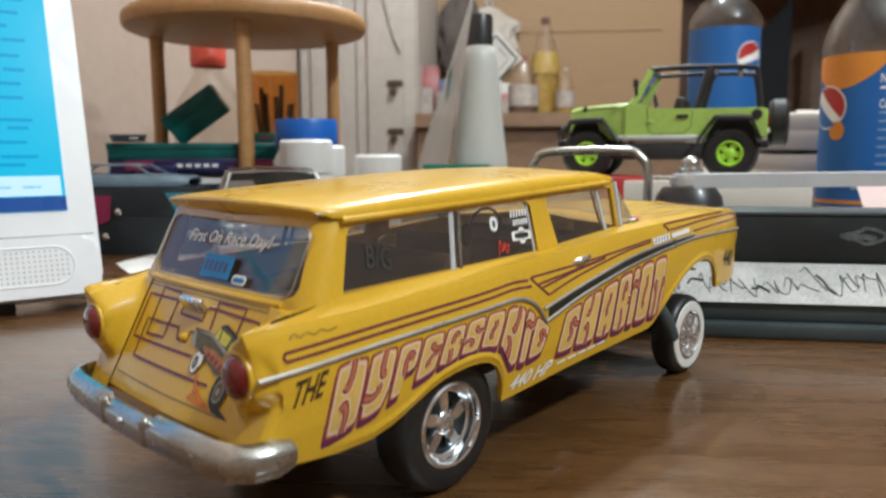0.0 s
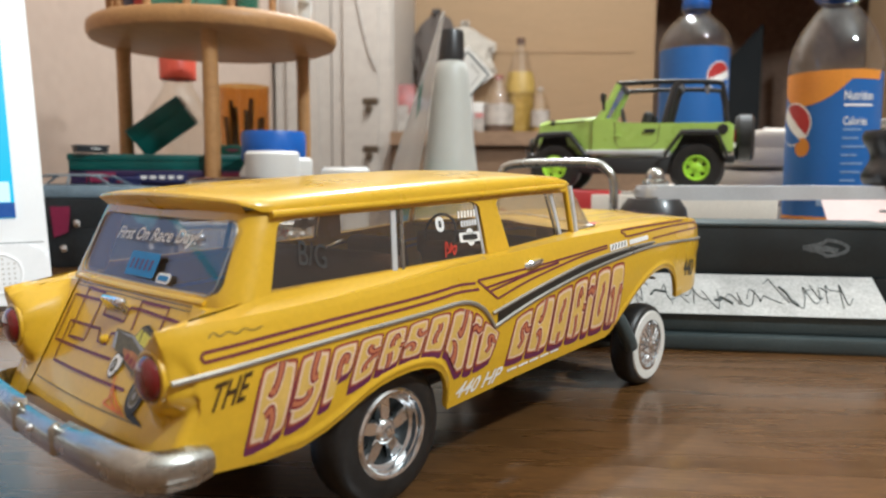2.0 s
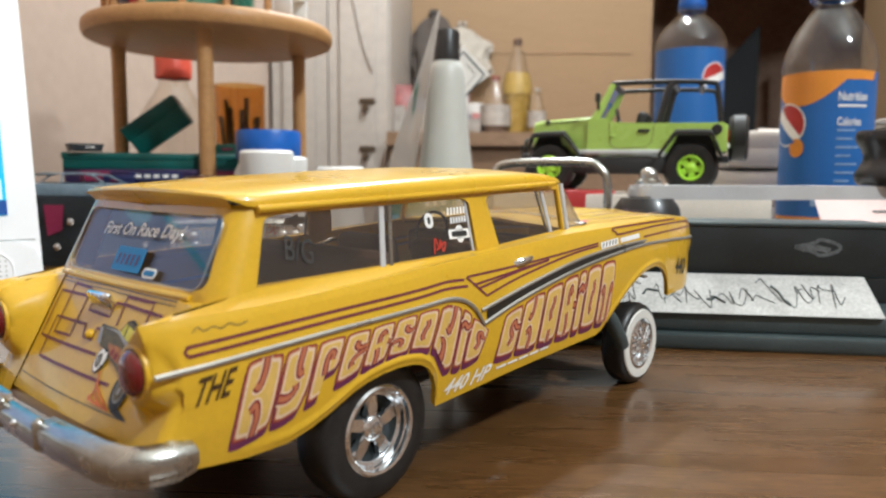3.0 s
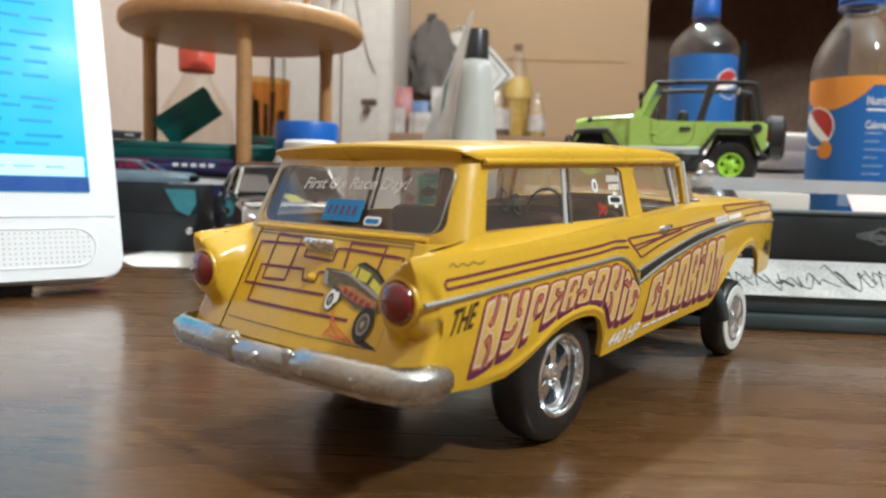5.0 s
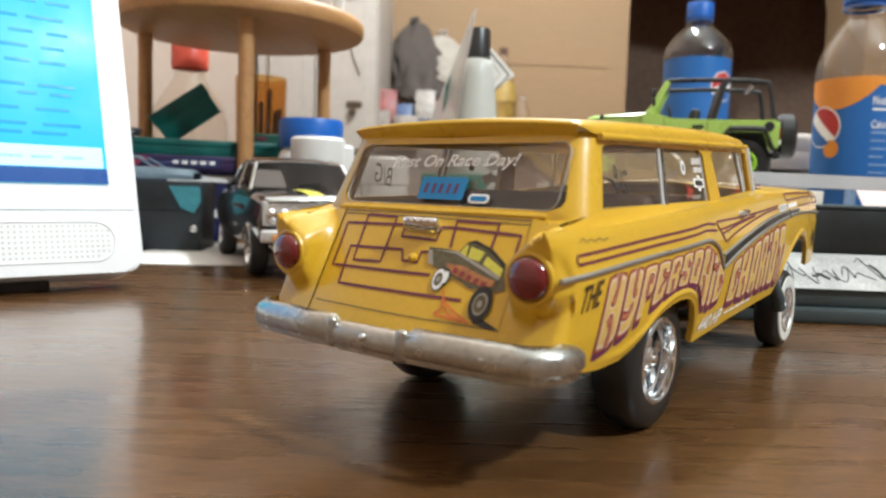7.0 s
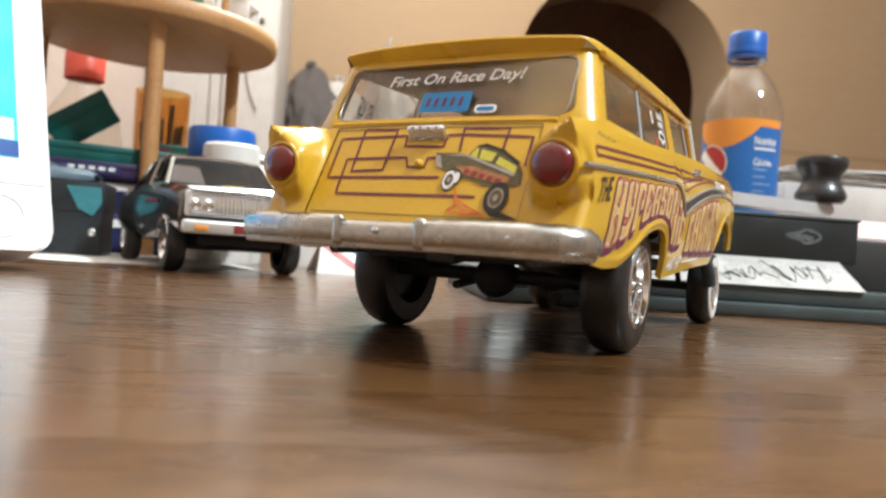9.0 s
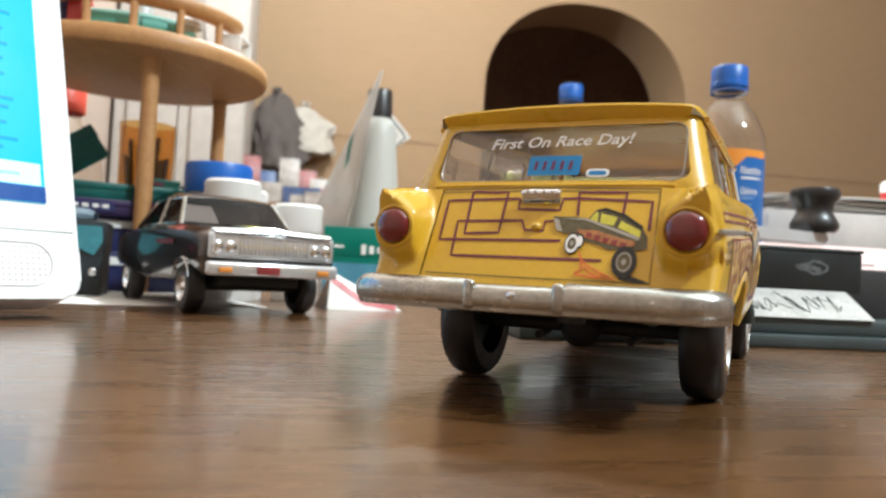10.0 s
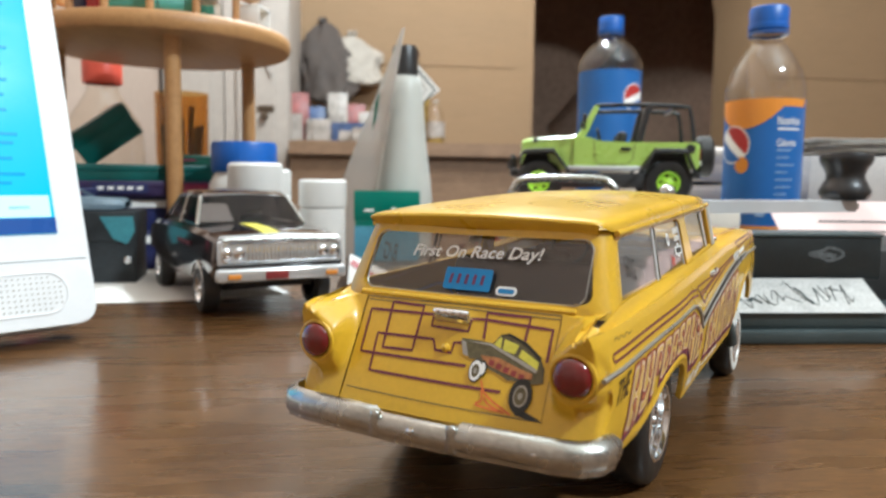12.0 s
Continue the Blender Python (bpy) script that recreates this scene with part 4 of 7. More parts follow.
# each letter: its width, its outline and its curled slits, all within a unit cell
FULL = [(0, 0), (1, 0), (1, 1), (0, 1)]
LETTERS = {
    "H": (1.15, FULL, [[(0.52, 1.02), (0.5, 0.8), (0.42, 0.64), (0.3, 0.68)], [(0.52, -0.02), (0.54, 0.22), (0.44, 0.4), (0.3, 0.34)]]),
    "Y": (1.05, [(0, 0), (0.8, 0), (1, 0.3), (1, 1), (0, 1)], [[(0.55, 1.02), (0.5, 0.78), (0.56, 0.6), (0.7, 0.62)], [(-0.02, 0.34), (0.3, 0.3), (0.52, 0.36), (0.5, 0.46)]]),
    "P": (0.95, [(0, 0), (0.46, 0), (0.5, 0.36), (0.9, 0.38), (1, 0.5), (1, 1), (0, 1)], [[(0.46, 0.36), (0.42, 0.6), (0.5, 0.76), (0.66, 0.72), (0.62, 0.6)]]),
    "E": (0.95, FULL, [[(1.02, 0.62), (0.7, 0.6), (0.5, 0.7), (0.56, 0.8)], [(1.02, 0.5), (0.7, 0.46), (0.46, 0.34), (0.5, 0.22)]]),
    "R": (0.95, FULL, [[(0.5, -0.02), (0.5, 0.2), (0.42, 0.4)], [(0.44, 0.54), (0.42, 0.72), (0.54, 0.82), (0.64, 0.7)], [(1.02, 0.48), (0.84, 0.5)]]),
    "S": (0.95, FULL, [[(1.02, 0.66), (0.74, 0.6), (0.56, 0.7), (0.6, 0.8)], [(-0.02, 0.36), (0.3, 0.42), (0.5, 0.32), (0.42, 0.2)]]),
    "O": (1.0, FULL, [[(0.5, 0.24), (0.42, 0.34), (0.46, 0.52), (0.56, 0.64), (0.5, 0.78)]]),
    "N": (1.1, FULL, [[(0.66, 1.02), (0.62, 0.8), (0.52, 0.62), (0.38, 0.68)], [(0.4, -0.02), (0.42, 0.22), (0.34, 0.4), (0.22, 0.36)]]),
    "I": (0.52, FULL, [[(-0.02, 0.7), (0.4, 0.76), (0.7, 0.7), (1.02, 0.78)]]),
    "C": (0.95, FULL, [[(1.02, 0.56), (0.8, 0.58), (0.66, 0.72), (0.5, 0.66), (0.54, 0.52), (0.66, 0.4), (0.5, 0.24)]]),
    "A": (1.0, FULL, [[(0.52, -0.02), (0.5, 0.22)], [(0.48, 0.4), (0.42, 0.56), (0.54, 0.7), (0.52, 0.82)]]),
    "T": (1.0, FULL, [[(0.3, -0.02), (0.32, 0.34), (0.24, 0.58), (0.1, 0.5)], [(0.74, -0.02), (0.72, 0.34), (0.82, 0.6), (0.94, 0.5)]]),
}


def painted_word(words, place, s, name, width):
    """Block letters that fill their band, each with a rim, a drop shadow and curled slits."""
    total = sum(LETTERS[c][0] for c in words)
    at = 0.0
    for c in words:
        w, outline, slits = LETTERS[c]
        u0, u1 = (at + 0.06) / total, (at + w - 0.06) / total
        at += w
        cell = (u1 - u0) * width

        def put(layer, dx=0.0, dz=0.0):
            f = flank(s, 0.09 + 0.035 * layer)

            def on(u, v):
                x, z = place(u0 + (u1 - u0) * u, v)
                return f(x + dx, z + dz)
            return on
        thing_part = None
        for layer, (grow, material, dx, dz) in enumerate(((0.32, PURPLE, -0.45, -1.25), (0.30, MAROON, 0, 0), (0.0, PINK, 0, 0), (-0.22, CREAM, 0, 0), (-0.7, GOLD, 0, 0))):
            bm = bmesh.new()
            pts = outline
            for share in (0.09, 0.25):
                pts = [p for (a, b), (c2, d) in zip(pts, pts[1:] + pts[:1]) for p in ((a + (c2 - a) * share, b + (d - b) * share), (c2 - (c2 - a) * share, d - (d - b) * share))]
            pts = [(a + (c2 - a) * k / 3, b + (d - b) * k / 3) for (a, b), (c2, d) in zip(pts, pts[1:] + pts[:1]) for k in range(3)]
            gu, gv = 2 * grow / cell, 2 * grow / 10.0
            bm.faces.new([bm.verts.new((0.5 + (a - 0.5) * (1 + gu), 0.5 + (b - 0.5) * (1 + gv), 0)) for a, b in pts])
            for k in range(1, 7):
                bmesh.ops.bisect_plane(bm, geom=bm.verts[:] + bm.edges[:] + bm.faces[:], plane_co=(0, k / 7, 0), plane_no=(0, 1, 0))
            ob = part(name if layer == 0 else "letter_layer", lay(bm, put(layer, dx, dz)), material, thing_part or wagon)
            thing_part = thing_part or ob
        for line in slits:
            curve = [(a * cell, b * 10.0) for a, b in smooth_line(line, 5)]
            for k, (wide, material) in enumerate(((2.1, CREAM), (1.45, MAROON), (0.7, PINK))):
                on = put(5.2 + k)
                part("letter_slit", ribbon(curve, wide, lambda a, b: on(a / cell, b / 10.0), 1.2), material, thing_part)


for s in (-1, 1):
    painted_word("HYPERSONIC", band(-34.6, 30.4, TB, TT, 3.0), s, "letter", 65.0)
    painted_word("CHARIOT", band(36.0, 91.5, CB, CT, 3.0), s, "letter", 55.5)
    f = flank(s, 0.16)
    for words, x0, x1, z0, z1, dz, material in (("THE", -42.6, -36.0, 30.8, 35.2, 0.9, DARK_BROWN), ("440 HP", 17, 33, 19.0, 22.4, 1.0, DECAL_WHITE), ("440", 137.4, 146.0, 34.6, 40.2, -0.8, DECAL_BLACK)):
        def put(u, v):
            u = u if s < 0 else 1 - u
            return f(x0 + (x1 - x0) * u + (1.2 if words != "440" else 0) * v, z0 + (z1 - z0) * v + dz * u)
        part("lettering", lay(glyphs(words, 0.02, 0.2, 4), put), material, wagon)
    for k in range(5):
        part("small_print", ribbon([(36 + 4.6 * k, 21.7 + 0.3 * k), (39.9 + 4.6 * k, 22.0 + 0.3 * k)], 0.6, f), DECAL_WHITE, wagon)
    part("fender_badge", ribbon([(84.4, 47.9), (95, 48.7)], 1.9, f), DECAL_WHITE, wagon)
    part("fender_badge", ribbon([(96.4, 48.7), (109, 49.5)], 1.4, f), DECAL_WHITE, wagon)
    for k in range(5):
        part("badge_print", ribbon([(85.4 + 1.9 * k, 47.4 + 0.15 * k), (86.2 + 1.9 * k, 48.7 + 0.15 * k)], 0.5, flank(s, 0.22)), DECAL_BLACK, wagon)
    part("fender_script", ribbon(smooth_line([(-42, 42.6), (-41, 43.4), (-40, 42.7), (-38.4, 43.2), (-37, 42.7), (-35.4, 43.3), (-34, 42.8), (-32, 43.2)]), 0.18, flank(s, 0.12)), OLIVE, wagon)

# window stickers on the flank
for s in (-1, 1):
    def pane(x, z, off=0.0):
        return (x, s * (glass_y(z) - 0.6 + off), z)
    for x, z, w, h, material in ((18.8, 57.6, 2.8, 3.4, DECAL_WHITE), (28.6, 54.2, 7.4, 2.2, DECAL_WHITE), (28.8, 54.2, 2.6, 4.0, DECAL_WHITE)):
        rad = min(w, h) * (0.49 if w < 5 else 0.2)
        part("window_sticker", prism(rounded(w, h, rad, 5, x, z), lambda a, b: pane(a, b, 0.06), lambda a, b: pane(a, b, 0.02)), material, wagon)
    part("sticker_print", prism(rounded(5.4, 1.2, 0.4, 3, 28.6, 54.2), lambda a, b: pane(a, b, 0.12), lambda a, b: pane(a, b, 0.08)), MATT, wagon)
    for k in range(6):
        part("sticker_print", ribbon([(25.6 + 1.15 * k, 58.6 + 0.05 * k), (25.9 + 1.15 * k, 60.2 + 0.05 * k)], 0.62, lambda a, b: pane(a, b, 0.06), 1.0), DECAL_WHITE, wagon)
        part("sticker_print", ribbon([(26.3 + 1.0 * k, 56.6 + 0.05 * k), (26.5 + 1.0 * k, 58.0 + 0.05 * k)], 0.6, lambda a, b: pane(a, b, 0.06), 1.0), DECAL_WHITE, wagon)
    part("script_sticker", ribbon(smooth_line([(19.2, 50.2), (20.0, 53.6), (21.0, 51.2), (21.6, 53.2), (22.2, 50.6), (23.2, 52.6), (20.0, 51.0)]), 0.42, lambda a, b: pane(a, b, 0.06), 1.0), DECAL_RED, wagon)
    part("sticker_print", prism(rounded(0.9, 1.6, 0.4, 3, 18.8, 57.6), lambda a, b: pane(a, b, 0.12), lambda a, b: pane(a, b, 0.08)), DECAL_BLACK, wagon)
    part("lettering", lay(glyphs("B/G", 0.0, 0.15, 4), lambda u, v: pane(-21.0 + 6.6 * (u if s < 0 else 1 - u), 52.2 + 4.6 * v - 1.4 * (u if s < 0 else 1 - u), 0.1)), PENCIL, wagon)


# ---- rear window writing, tailgate stripes and picture ----
def rear(off):
    return lambda y, z: (win_x(z) - 0.1 - 1.0 * (1 - (y / 27) ** 2) - off, y, z)


part("lettering", lay(glyphs("First On Race Day!", 0.018, 0.25, 4), lambda u, v: rear(0.15)(14.4 - 31.4 * u, 54.4 + 3.2 * v + 0.6 * u)), DECAL_WHITE, wagon, "white script on the rear window")
part("window_sticker", prism(rounded(11.4, 4.5, 0.5, 3, -0.9, 51.0), rear(0.05), rear(0.12)), DECAL_BLUE, wagon)
for k in range(5):
    part("sticker_print", ribbon([(3.2 - 1.9 * k, 50.0), (3.0 - 1.9 * k, 52.0)], 0.7, rear(0.18)), PURPLE, wagon)
part("window_sticker", prism(rounded(4.8, 1.8, 0.88, 5, -10.4, 49.2), rear(0.05), rear(0.12)), DECAL_WHITE, wagon)
part("sticker_print", prism(rounded(3.7, 0.95, 0.45, 5, -10.4, 49.2), rear(0.15), rear(0.2)), DECAL_BLUE, wagon)

GATE_LINES = [
    [(4.9, 43.4), (21.6, 43.0), (21.3, 34.2), (-5.5, 34.5)],
    [(16.1, 44.9), (15.7, 35.6), (8.0, 35.9), (7.8, 44.8), (15.9, 45.0)],
    [(-3.3, 38.6), (-1.6, 38.5), (-1.5, 36.5), (2.4, 36.6), (3.4, 38.6), (18.0, 38.3), (17.5, 30.8), (-14.2, 30.8)],
    [(4.8, 43.4), (4.7, 41.1), (-4.2, 40.9), (-4.5, 43.4), (-7.8, 43.5), (-22.3, 42.9), (-22.3, 37)],
    [(-8.1, 39.8), (-7.6, 44.8), (-17.2, 44.8), (-17.0, 40.3)],
]
for line in GATE_LINES:
    part("pinstripe", ribbon(line, 0.55, lambda y, z: gate(y, z, 0.15), 2.0), PLUM, wagon)
part("panel_line", ribbon([(22.4, 27.0), (0, 26.8), (-23.4, 26.8)], 0.2, lambda y, z: gate(y, z, 0.15), 2.0), OLIVE, wagon)
for y0 in (23.5, -23.5):
    part("panel_line", ribbon([(y0, 26.5), (y0, 45.5)], 0.14, lambda y, z: gate(y, z, 0.1), 2.0), SEAM, wagon)


TAN_PRINT = mat("tan_print", (0.36, 0.15, 0.05), 0.4, vary=0.4, scale=400)


def picture(poly, off, material, name):
    part(name, prism(poly, lambda y, z: gate(y, z, off), lambda y, z: gate(y, z, off + 0.04)), material, wagon)


picture([(-3.2, 39.6), (-7.7, 39.5), (-10.4, 39.2), (-11.7, 41.0), (-13.6, 41.4), (-17.4, 40.1), (-21.0, 37.6), (-22.2, 35.6), (-22.4, 33.3), (-20.5, 32.9), (-17.3, 33.1), (-15.1, 33.0), (-13.4, 33.8), (-10.0, 34.7), (-8.1, 36.1), (-5.9, 36.0), (-4.0, 37.6)], 0.22, OLIVE, "painted_car")
picture([(-4.4, 39.2), (-10.0, 38.8), (-12.4, 37.9), (-20.6, 34.9), (-20.8, 35.6), (-12.6, 38.4), (-10.2, 39.2)], 0.28, SILVER, "painted_crease")
for poly in ([(-10.7, 39.1), (-11.8, 40.6), (-12.2, 40.4), (-12.3, 38.5)], [(-12.8, 40.3), (-16.1, 39.5), (-15.5, 37.8), (-12.8, 38.3)], [(-16.9, 38.8), (-20.8, 36.9), (-20.8, 35.5), (-16.4, 37.4)]):
    picture(poly, 0.30, DECAL_LIME, "painted_window")
picture([(-8.3, 36.9), (-12.4, 36.8), (-16.6, 35.5), (-20.0, 34.7), (-20.1, 33.7), (-17.0, 33.7), (-13.2, 34.4), (-9.8, 35.4)], 0.30, TAN_PRINT, "painted_panel")
for k in range(5):
    picture([(-10.6 - 1.7 * k, 36.3 - 0.45 * k), (-11.7 - 1.7 * k, 36.2 - 0.45 * k), (-11.5 - 1.7 * k, 35.2 - 0.45 * k), (-10.4 - 1.7 * k, 35.4 - 0.45 * k)], 0.36, MAROON, "painted_mark")
picture([(-11.7, 41.0), (-13.5, 41.5), (-17.5, 40.2), (-21.3, 37.7), (-20.9, 37.2), (-17.2, 39.8), (-13.6, 41.0)], 0.36, DECAL_BLACK, "painted_roof")
picture([(-3.3, 39.2), (-4.4, 39.0), (-5.6, 36.4), (-4.4, 36.6)], 0.36, SILVER, "painted_grille")
for y, z, ry, rz, steps in ((-9.4, 34.5, 0.9, 1.6, ((1.0, DECAL_BLACK), (0.7, DECAL_WHITE))), (-8.0, 34.0, 1.5, 2.2, ((1.0, DECAL_BLACK), (0.86, DECAL_WHITE), (0.55, OLIVE), (0.25, SILVER))), (-18.5, 30.7, 2.35, 3.1, ((1.0, DECAL_BLACK), (0.62, SILVER), (0.5, OLIVE), (0.2, SILVER)))):
    for j, (grow, material) in enumerate(steps):
        picture([(y + ry * grow * math.cos(a), z + rz * grow * math.sin(a)) for a in np.linspace(0, 2 * math.pi, 21)[:-1]], 0.38 + 0.06 * j, material, ("painted_tyre", "painted_wheel", "painted_hub", "painted_cap")[j])
picture([(-17.2, 28.6), (-19.5, 28.3), (-23.3, 27.0), (-21.5, 26.8), (-18.1, 27.3)], 0.22, DECAL_BLACK, "painted_shadow")
FLAME = mat("orange_decal", (0.62, 0.16, 0.03), 0.4, vary=0.25, scale=300)
for line in ([(-9.6, 32.4), (-10.6, 30.6), (-12.6, 29.2), (-17.2, 27.2)], [(-10.2, 30.8), (-10.6, 28.9), (-9.6, 28.0), (-14.5, 27.5)], [(-11.0, 29.4), (-12.4, 28.3), (-15.8, 27.3)]):
    part("painted_flame", ribbon(smooth_line(line), 0.42, lambda y, z: gate(y, z, 0.26), 1.0), FLAME, wagon)

# looped stripes along the fender tops
for s in (-1, 1):
    for line in ([(138, 53.4), (110, 53.0), (93, 52.4), (94.5, 51.2), (96.5, 50.6), (120, 51.8), (144, 52.3), (150, 51.7), (151.5, 50.9), (148, 50.3), (130, 49.7), (112, 48.9)],):
        part("pinstripe", ribbon(smooth_line(line), 0.5, flank(s, 0.16)), PLUM, wagon)

# hood stripes
def hood_top(x, y):
    return (x + nose(x, 54), y, hood_z(x, y) + 0.95)


for line in ([(88, -28), (100, -30.5), (118, -31), (138, -30), (142, -26), (128, -24), (100, -25)], [(92, -20), (118, -21), (140, -20)], [(90, -14), (118, -14), (142, -14)]):
    for s in (-1, 1):
        part("pinstripe", ribbon([(x, y * -s) for x, y in line], 0.55, hood_top), PLUM, wagon)
for x, y, w, material in ((83.5, -30.4, 3.2, DECAL_WHITE), (88.0, -29.6, 4.0, DECAL_RED)):
    part("hood_sticker", ribbon([(x - w / 2, y), (x + w / 2, y - 0.2)], 2.0, hood_top, 1.0), material, wagon)

# ---- white screen at the side of the desk ----
display = thing("display_screen", 29, 221, 7, -11.5, "white desktop display with a cyan page and a speaker grille", "computer", rx=-16)
DW, DH = 300.0, 262.0
SCREEN_HEAD = mat("screen_pale_blue", (0.36, 0.62, 1.0), 0.3, vary=0.05, emit=0.9)


def dsp(u, v, off=0.0):
    """u to the left of its edge, v up, off towards the viewer."""
    return (-u, -off, v)


bm = prism(rounded(DW, DH, 9, 6, DW / 2, DH / 2 + 1), lambda u, v: dsp(u, v), lambda u, v: dsp(u, v, -20), bev=2.5)
part("case", bm, CASE, display, "white plastic case")
part("case_seam", ribbon([(2, 30), (DW - 2, 30)], 0.35, lambda u, v: dsp(u, v, 0.3), 40), GREY_PAINT, display)
part("chin", prism(rounded(DW - 1, 28, 8, 6, DW / 2, 15), lambda u, v: dsp(u, v, 1.6), lambda u, v: dsp(u, v, -1), bev=1.0), CASE, display)
screen = part("screen", prism([(12.4, 42), (DW - 17, 42), (DW - 17, DH - 12), (12.4, DH - 12)], lambda u, v: dsp(u, v, 0.5), lambda u, v: dsp(u, v, -1)), SCREEN, display, "bright cyan screen page")
part("page_head", prism([(12.4, 178), (DW - 17, 178), (DW - 17, DH - 12), (12.4, DH - 12)], lambda u, v: dsp(u, v, 0.9), lambda u, v: dsp(u, v, 0.6)), SCREEN_HEAD, screen)
# Glowing panel out of view, added to turn the screen's reflections in the wagon paler.
part("unseen_panel", prism([(92, 62), (DW - 24, 62), (DW - 24, 172), (92, 172)], lambda u, v: dsp(u, v, 0.9), lambda u, v: dsp(u, v, 0.6)), SCREEN_PANEL, screen)
part("task_bar", prism([(12.4, 42), (DW - 17, 42), (DW - 17, 49), (12.4, 49)], lambda u, v: dsp(u, v, 0.9), lambda u, v: dsp(u, v, 0.6)), SCREEN_NAVY, screen)
part("page_band", prism([(14, 49.4), (DW - 17, 49.4), (DW - 17, 59), (14, 59)], lambda u, v: dsp(u, v, 0.9), lambda u, v: dsp(u, v, 0.6)), SCREEN_PALE, screen)
random.seed(4)
for k, v in enumerate((53, 64, 68, 75, 82, 86, 97, 104, 111, 118, 126, 133, 140, 147)):
    u = 20 + random.uniform(0, 10)
    for j in range(3):
        wide = random.uniform(7, 16)
        part("text_line", prism([(u, v), (u + wide, v), (u + wide, v + 1.3), (u, v + 1.3)], lambda a, w: dsp(a, w, 0.9), lambda a, w: dsp(a, w, 0.6)), SCREEN_TEXT, screen)
        u += wide + random.uniform(3, 7)
grille = part("speaker_grille", tube([dsp(u, v, 1.7) for u, v in rounded(58, 18, 8.8, 6, 41, 15.5)], 0.45, 6, closed=True), CASE, display)
bm = bmesh.new()
for i in range(24):
    for j in range(7):
        u, v = 15 + i * 2.3, 8.6 + j * 2.3
        if abs(u - 41) < 20 or math.hypot(abs(u - 41) - 20, v - 15.5) < 7.8:
            bm.faces.new([bm.verts.new(dsp(u + 0.46 * math.cos(a), v + 0.46 * math.sin(a), 1.75)) for a in np.linspace(0, 2 * math.pi, 7)[:-1]])
tagged(part("perforated_field", bm, SILVER, grille), kind="stuff")
for u in (48, DW - 48):
    part("foot", prism(rounded(22, 7, 2, 4, -u, 15), lambda x, y: (x, y, -7.1 + 0.287 * y), lambda x, y: (x, y, 1.5), bev=0.6), MATT, display)


# ---- round wooden shelf ----
SX, SY = 271.0, 470.0
shelf = thing("spice_shelf", SX, SY, 0, 0, "round honey-coloured wooden shelf on three turned legs", "shelf")
prof = [(0, 183.5), (103, 183.5), (107, 185), (108.8, 188.2), (109, 192), (108.4, 196), (106, 198.4), (102, 199.2), (0, 199.2)]
part("shelf_board", lathe(prof, 72), PINE, shelf)
for x, y in ((224.5, 405), (362, 461), (221.5, 551)):
    part("leg", lathe([(7.6, 0), (7.6, 12), (6.6, 20), (6.3, 168), (6.6, 178), (6.8, 184)], 20, pose(x - SX, y - SY, 0)), PINE, shelf)
rail = [(89 * math.cos(a), 89 * math.sin(a), 226.5) for a in np.linspace(radians(120), radians(287), 45)]
part("gallery_rail", tube(rail, [5.2] + [7.2] * 43 + [5.2], 12, flat=0.72), PINE, shelf)
for k in (136, 158, 180, 202, 224.2, 246.2, 269):
    a = radians(k)
    part("spindle", lathe([(3.4, 199), (3.1, 202), (3.0, 212), (3.2, 224)], 12, pose(89 * math.cos(a), 89 * math.sin(a), 0)), PINE, shelf)


def on_shelf(k, r):
    return SX + r * math.cos(radians(k)), SY + r * math.sin(radians(k))


def paint_jar(x, y, z, r, h, body, cap, label, name="paint_bottle"):
    ob = thing(name, x, y, z, random.uniform(0, 90), label, "bottle", "bottles on the round shelf")
    part("glass", lathe([(0, 0), (r * 0.9, 0), (r, 1.5), (r, h * 0.7), (r * 0.72, h * 0.78), (r * 0.7, h * 0.8), (0, h * 0.8)], 18), body, ob)
    part("cap", lathe([(r * 0.8, h * 0.76), (r * 0.82, h * 0.98), (r * 0.7, h), (0, h)], 18), cap, ob)
    return ob


TUBE_TEAL = mat("pale_teal_print", (0.10, 0.36, 0.29), 0.35, vary=0.2, scale=80, coat=0.3)


def lying_tube(k, r, long, wide, body, label):
    """A paint tube lying on the shelf along its edge."""
    x, y = on_shelf(k, r)
    ob = thing("paint_tube", x, y, 199.3 + wide, k - 90, label, "paint tube", "tubes on the round shelf")
    m = pose(0, 0, 0, 0, 90, 0)
    part("tube", lathe([(wide * 0.9, -long / 2 + 4), (wide, -long / 2 + 5), (wide, long / 2 - 1), (wide * 0.9, long / 2), (0, long / 2)], 28, m), body, ob)
    part("cap", lathe([(0, -long / 2), (wide * 0.86, -long / 2), (wide * 0.9, -long / 2 + 1), (wide * 0.9, -long / 2 + 4.4)], 24, m), BLACK, ob, "black end cap")
    rows = [[(u, (wide + 0.2) * math.cos(w), (wide + 0.2) * math.sin(w)) for u in np.linspace(-long / 2 + 6, long / 2 - 2, 6)] for w in np.linspace(radians(205), radians(238), 5)]
    part("label_band", sheet(rows), DECAL_WHITE, ob)
    return ob


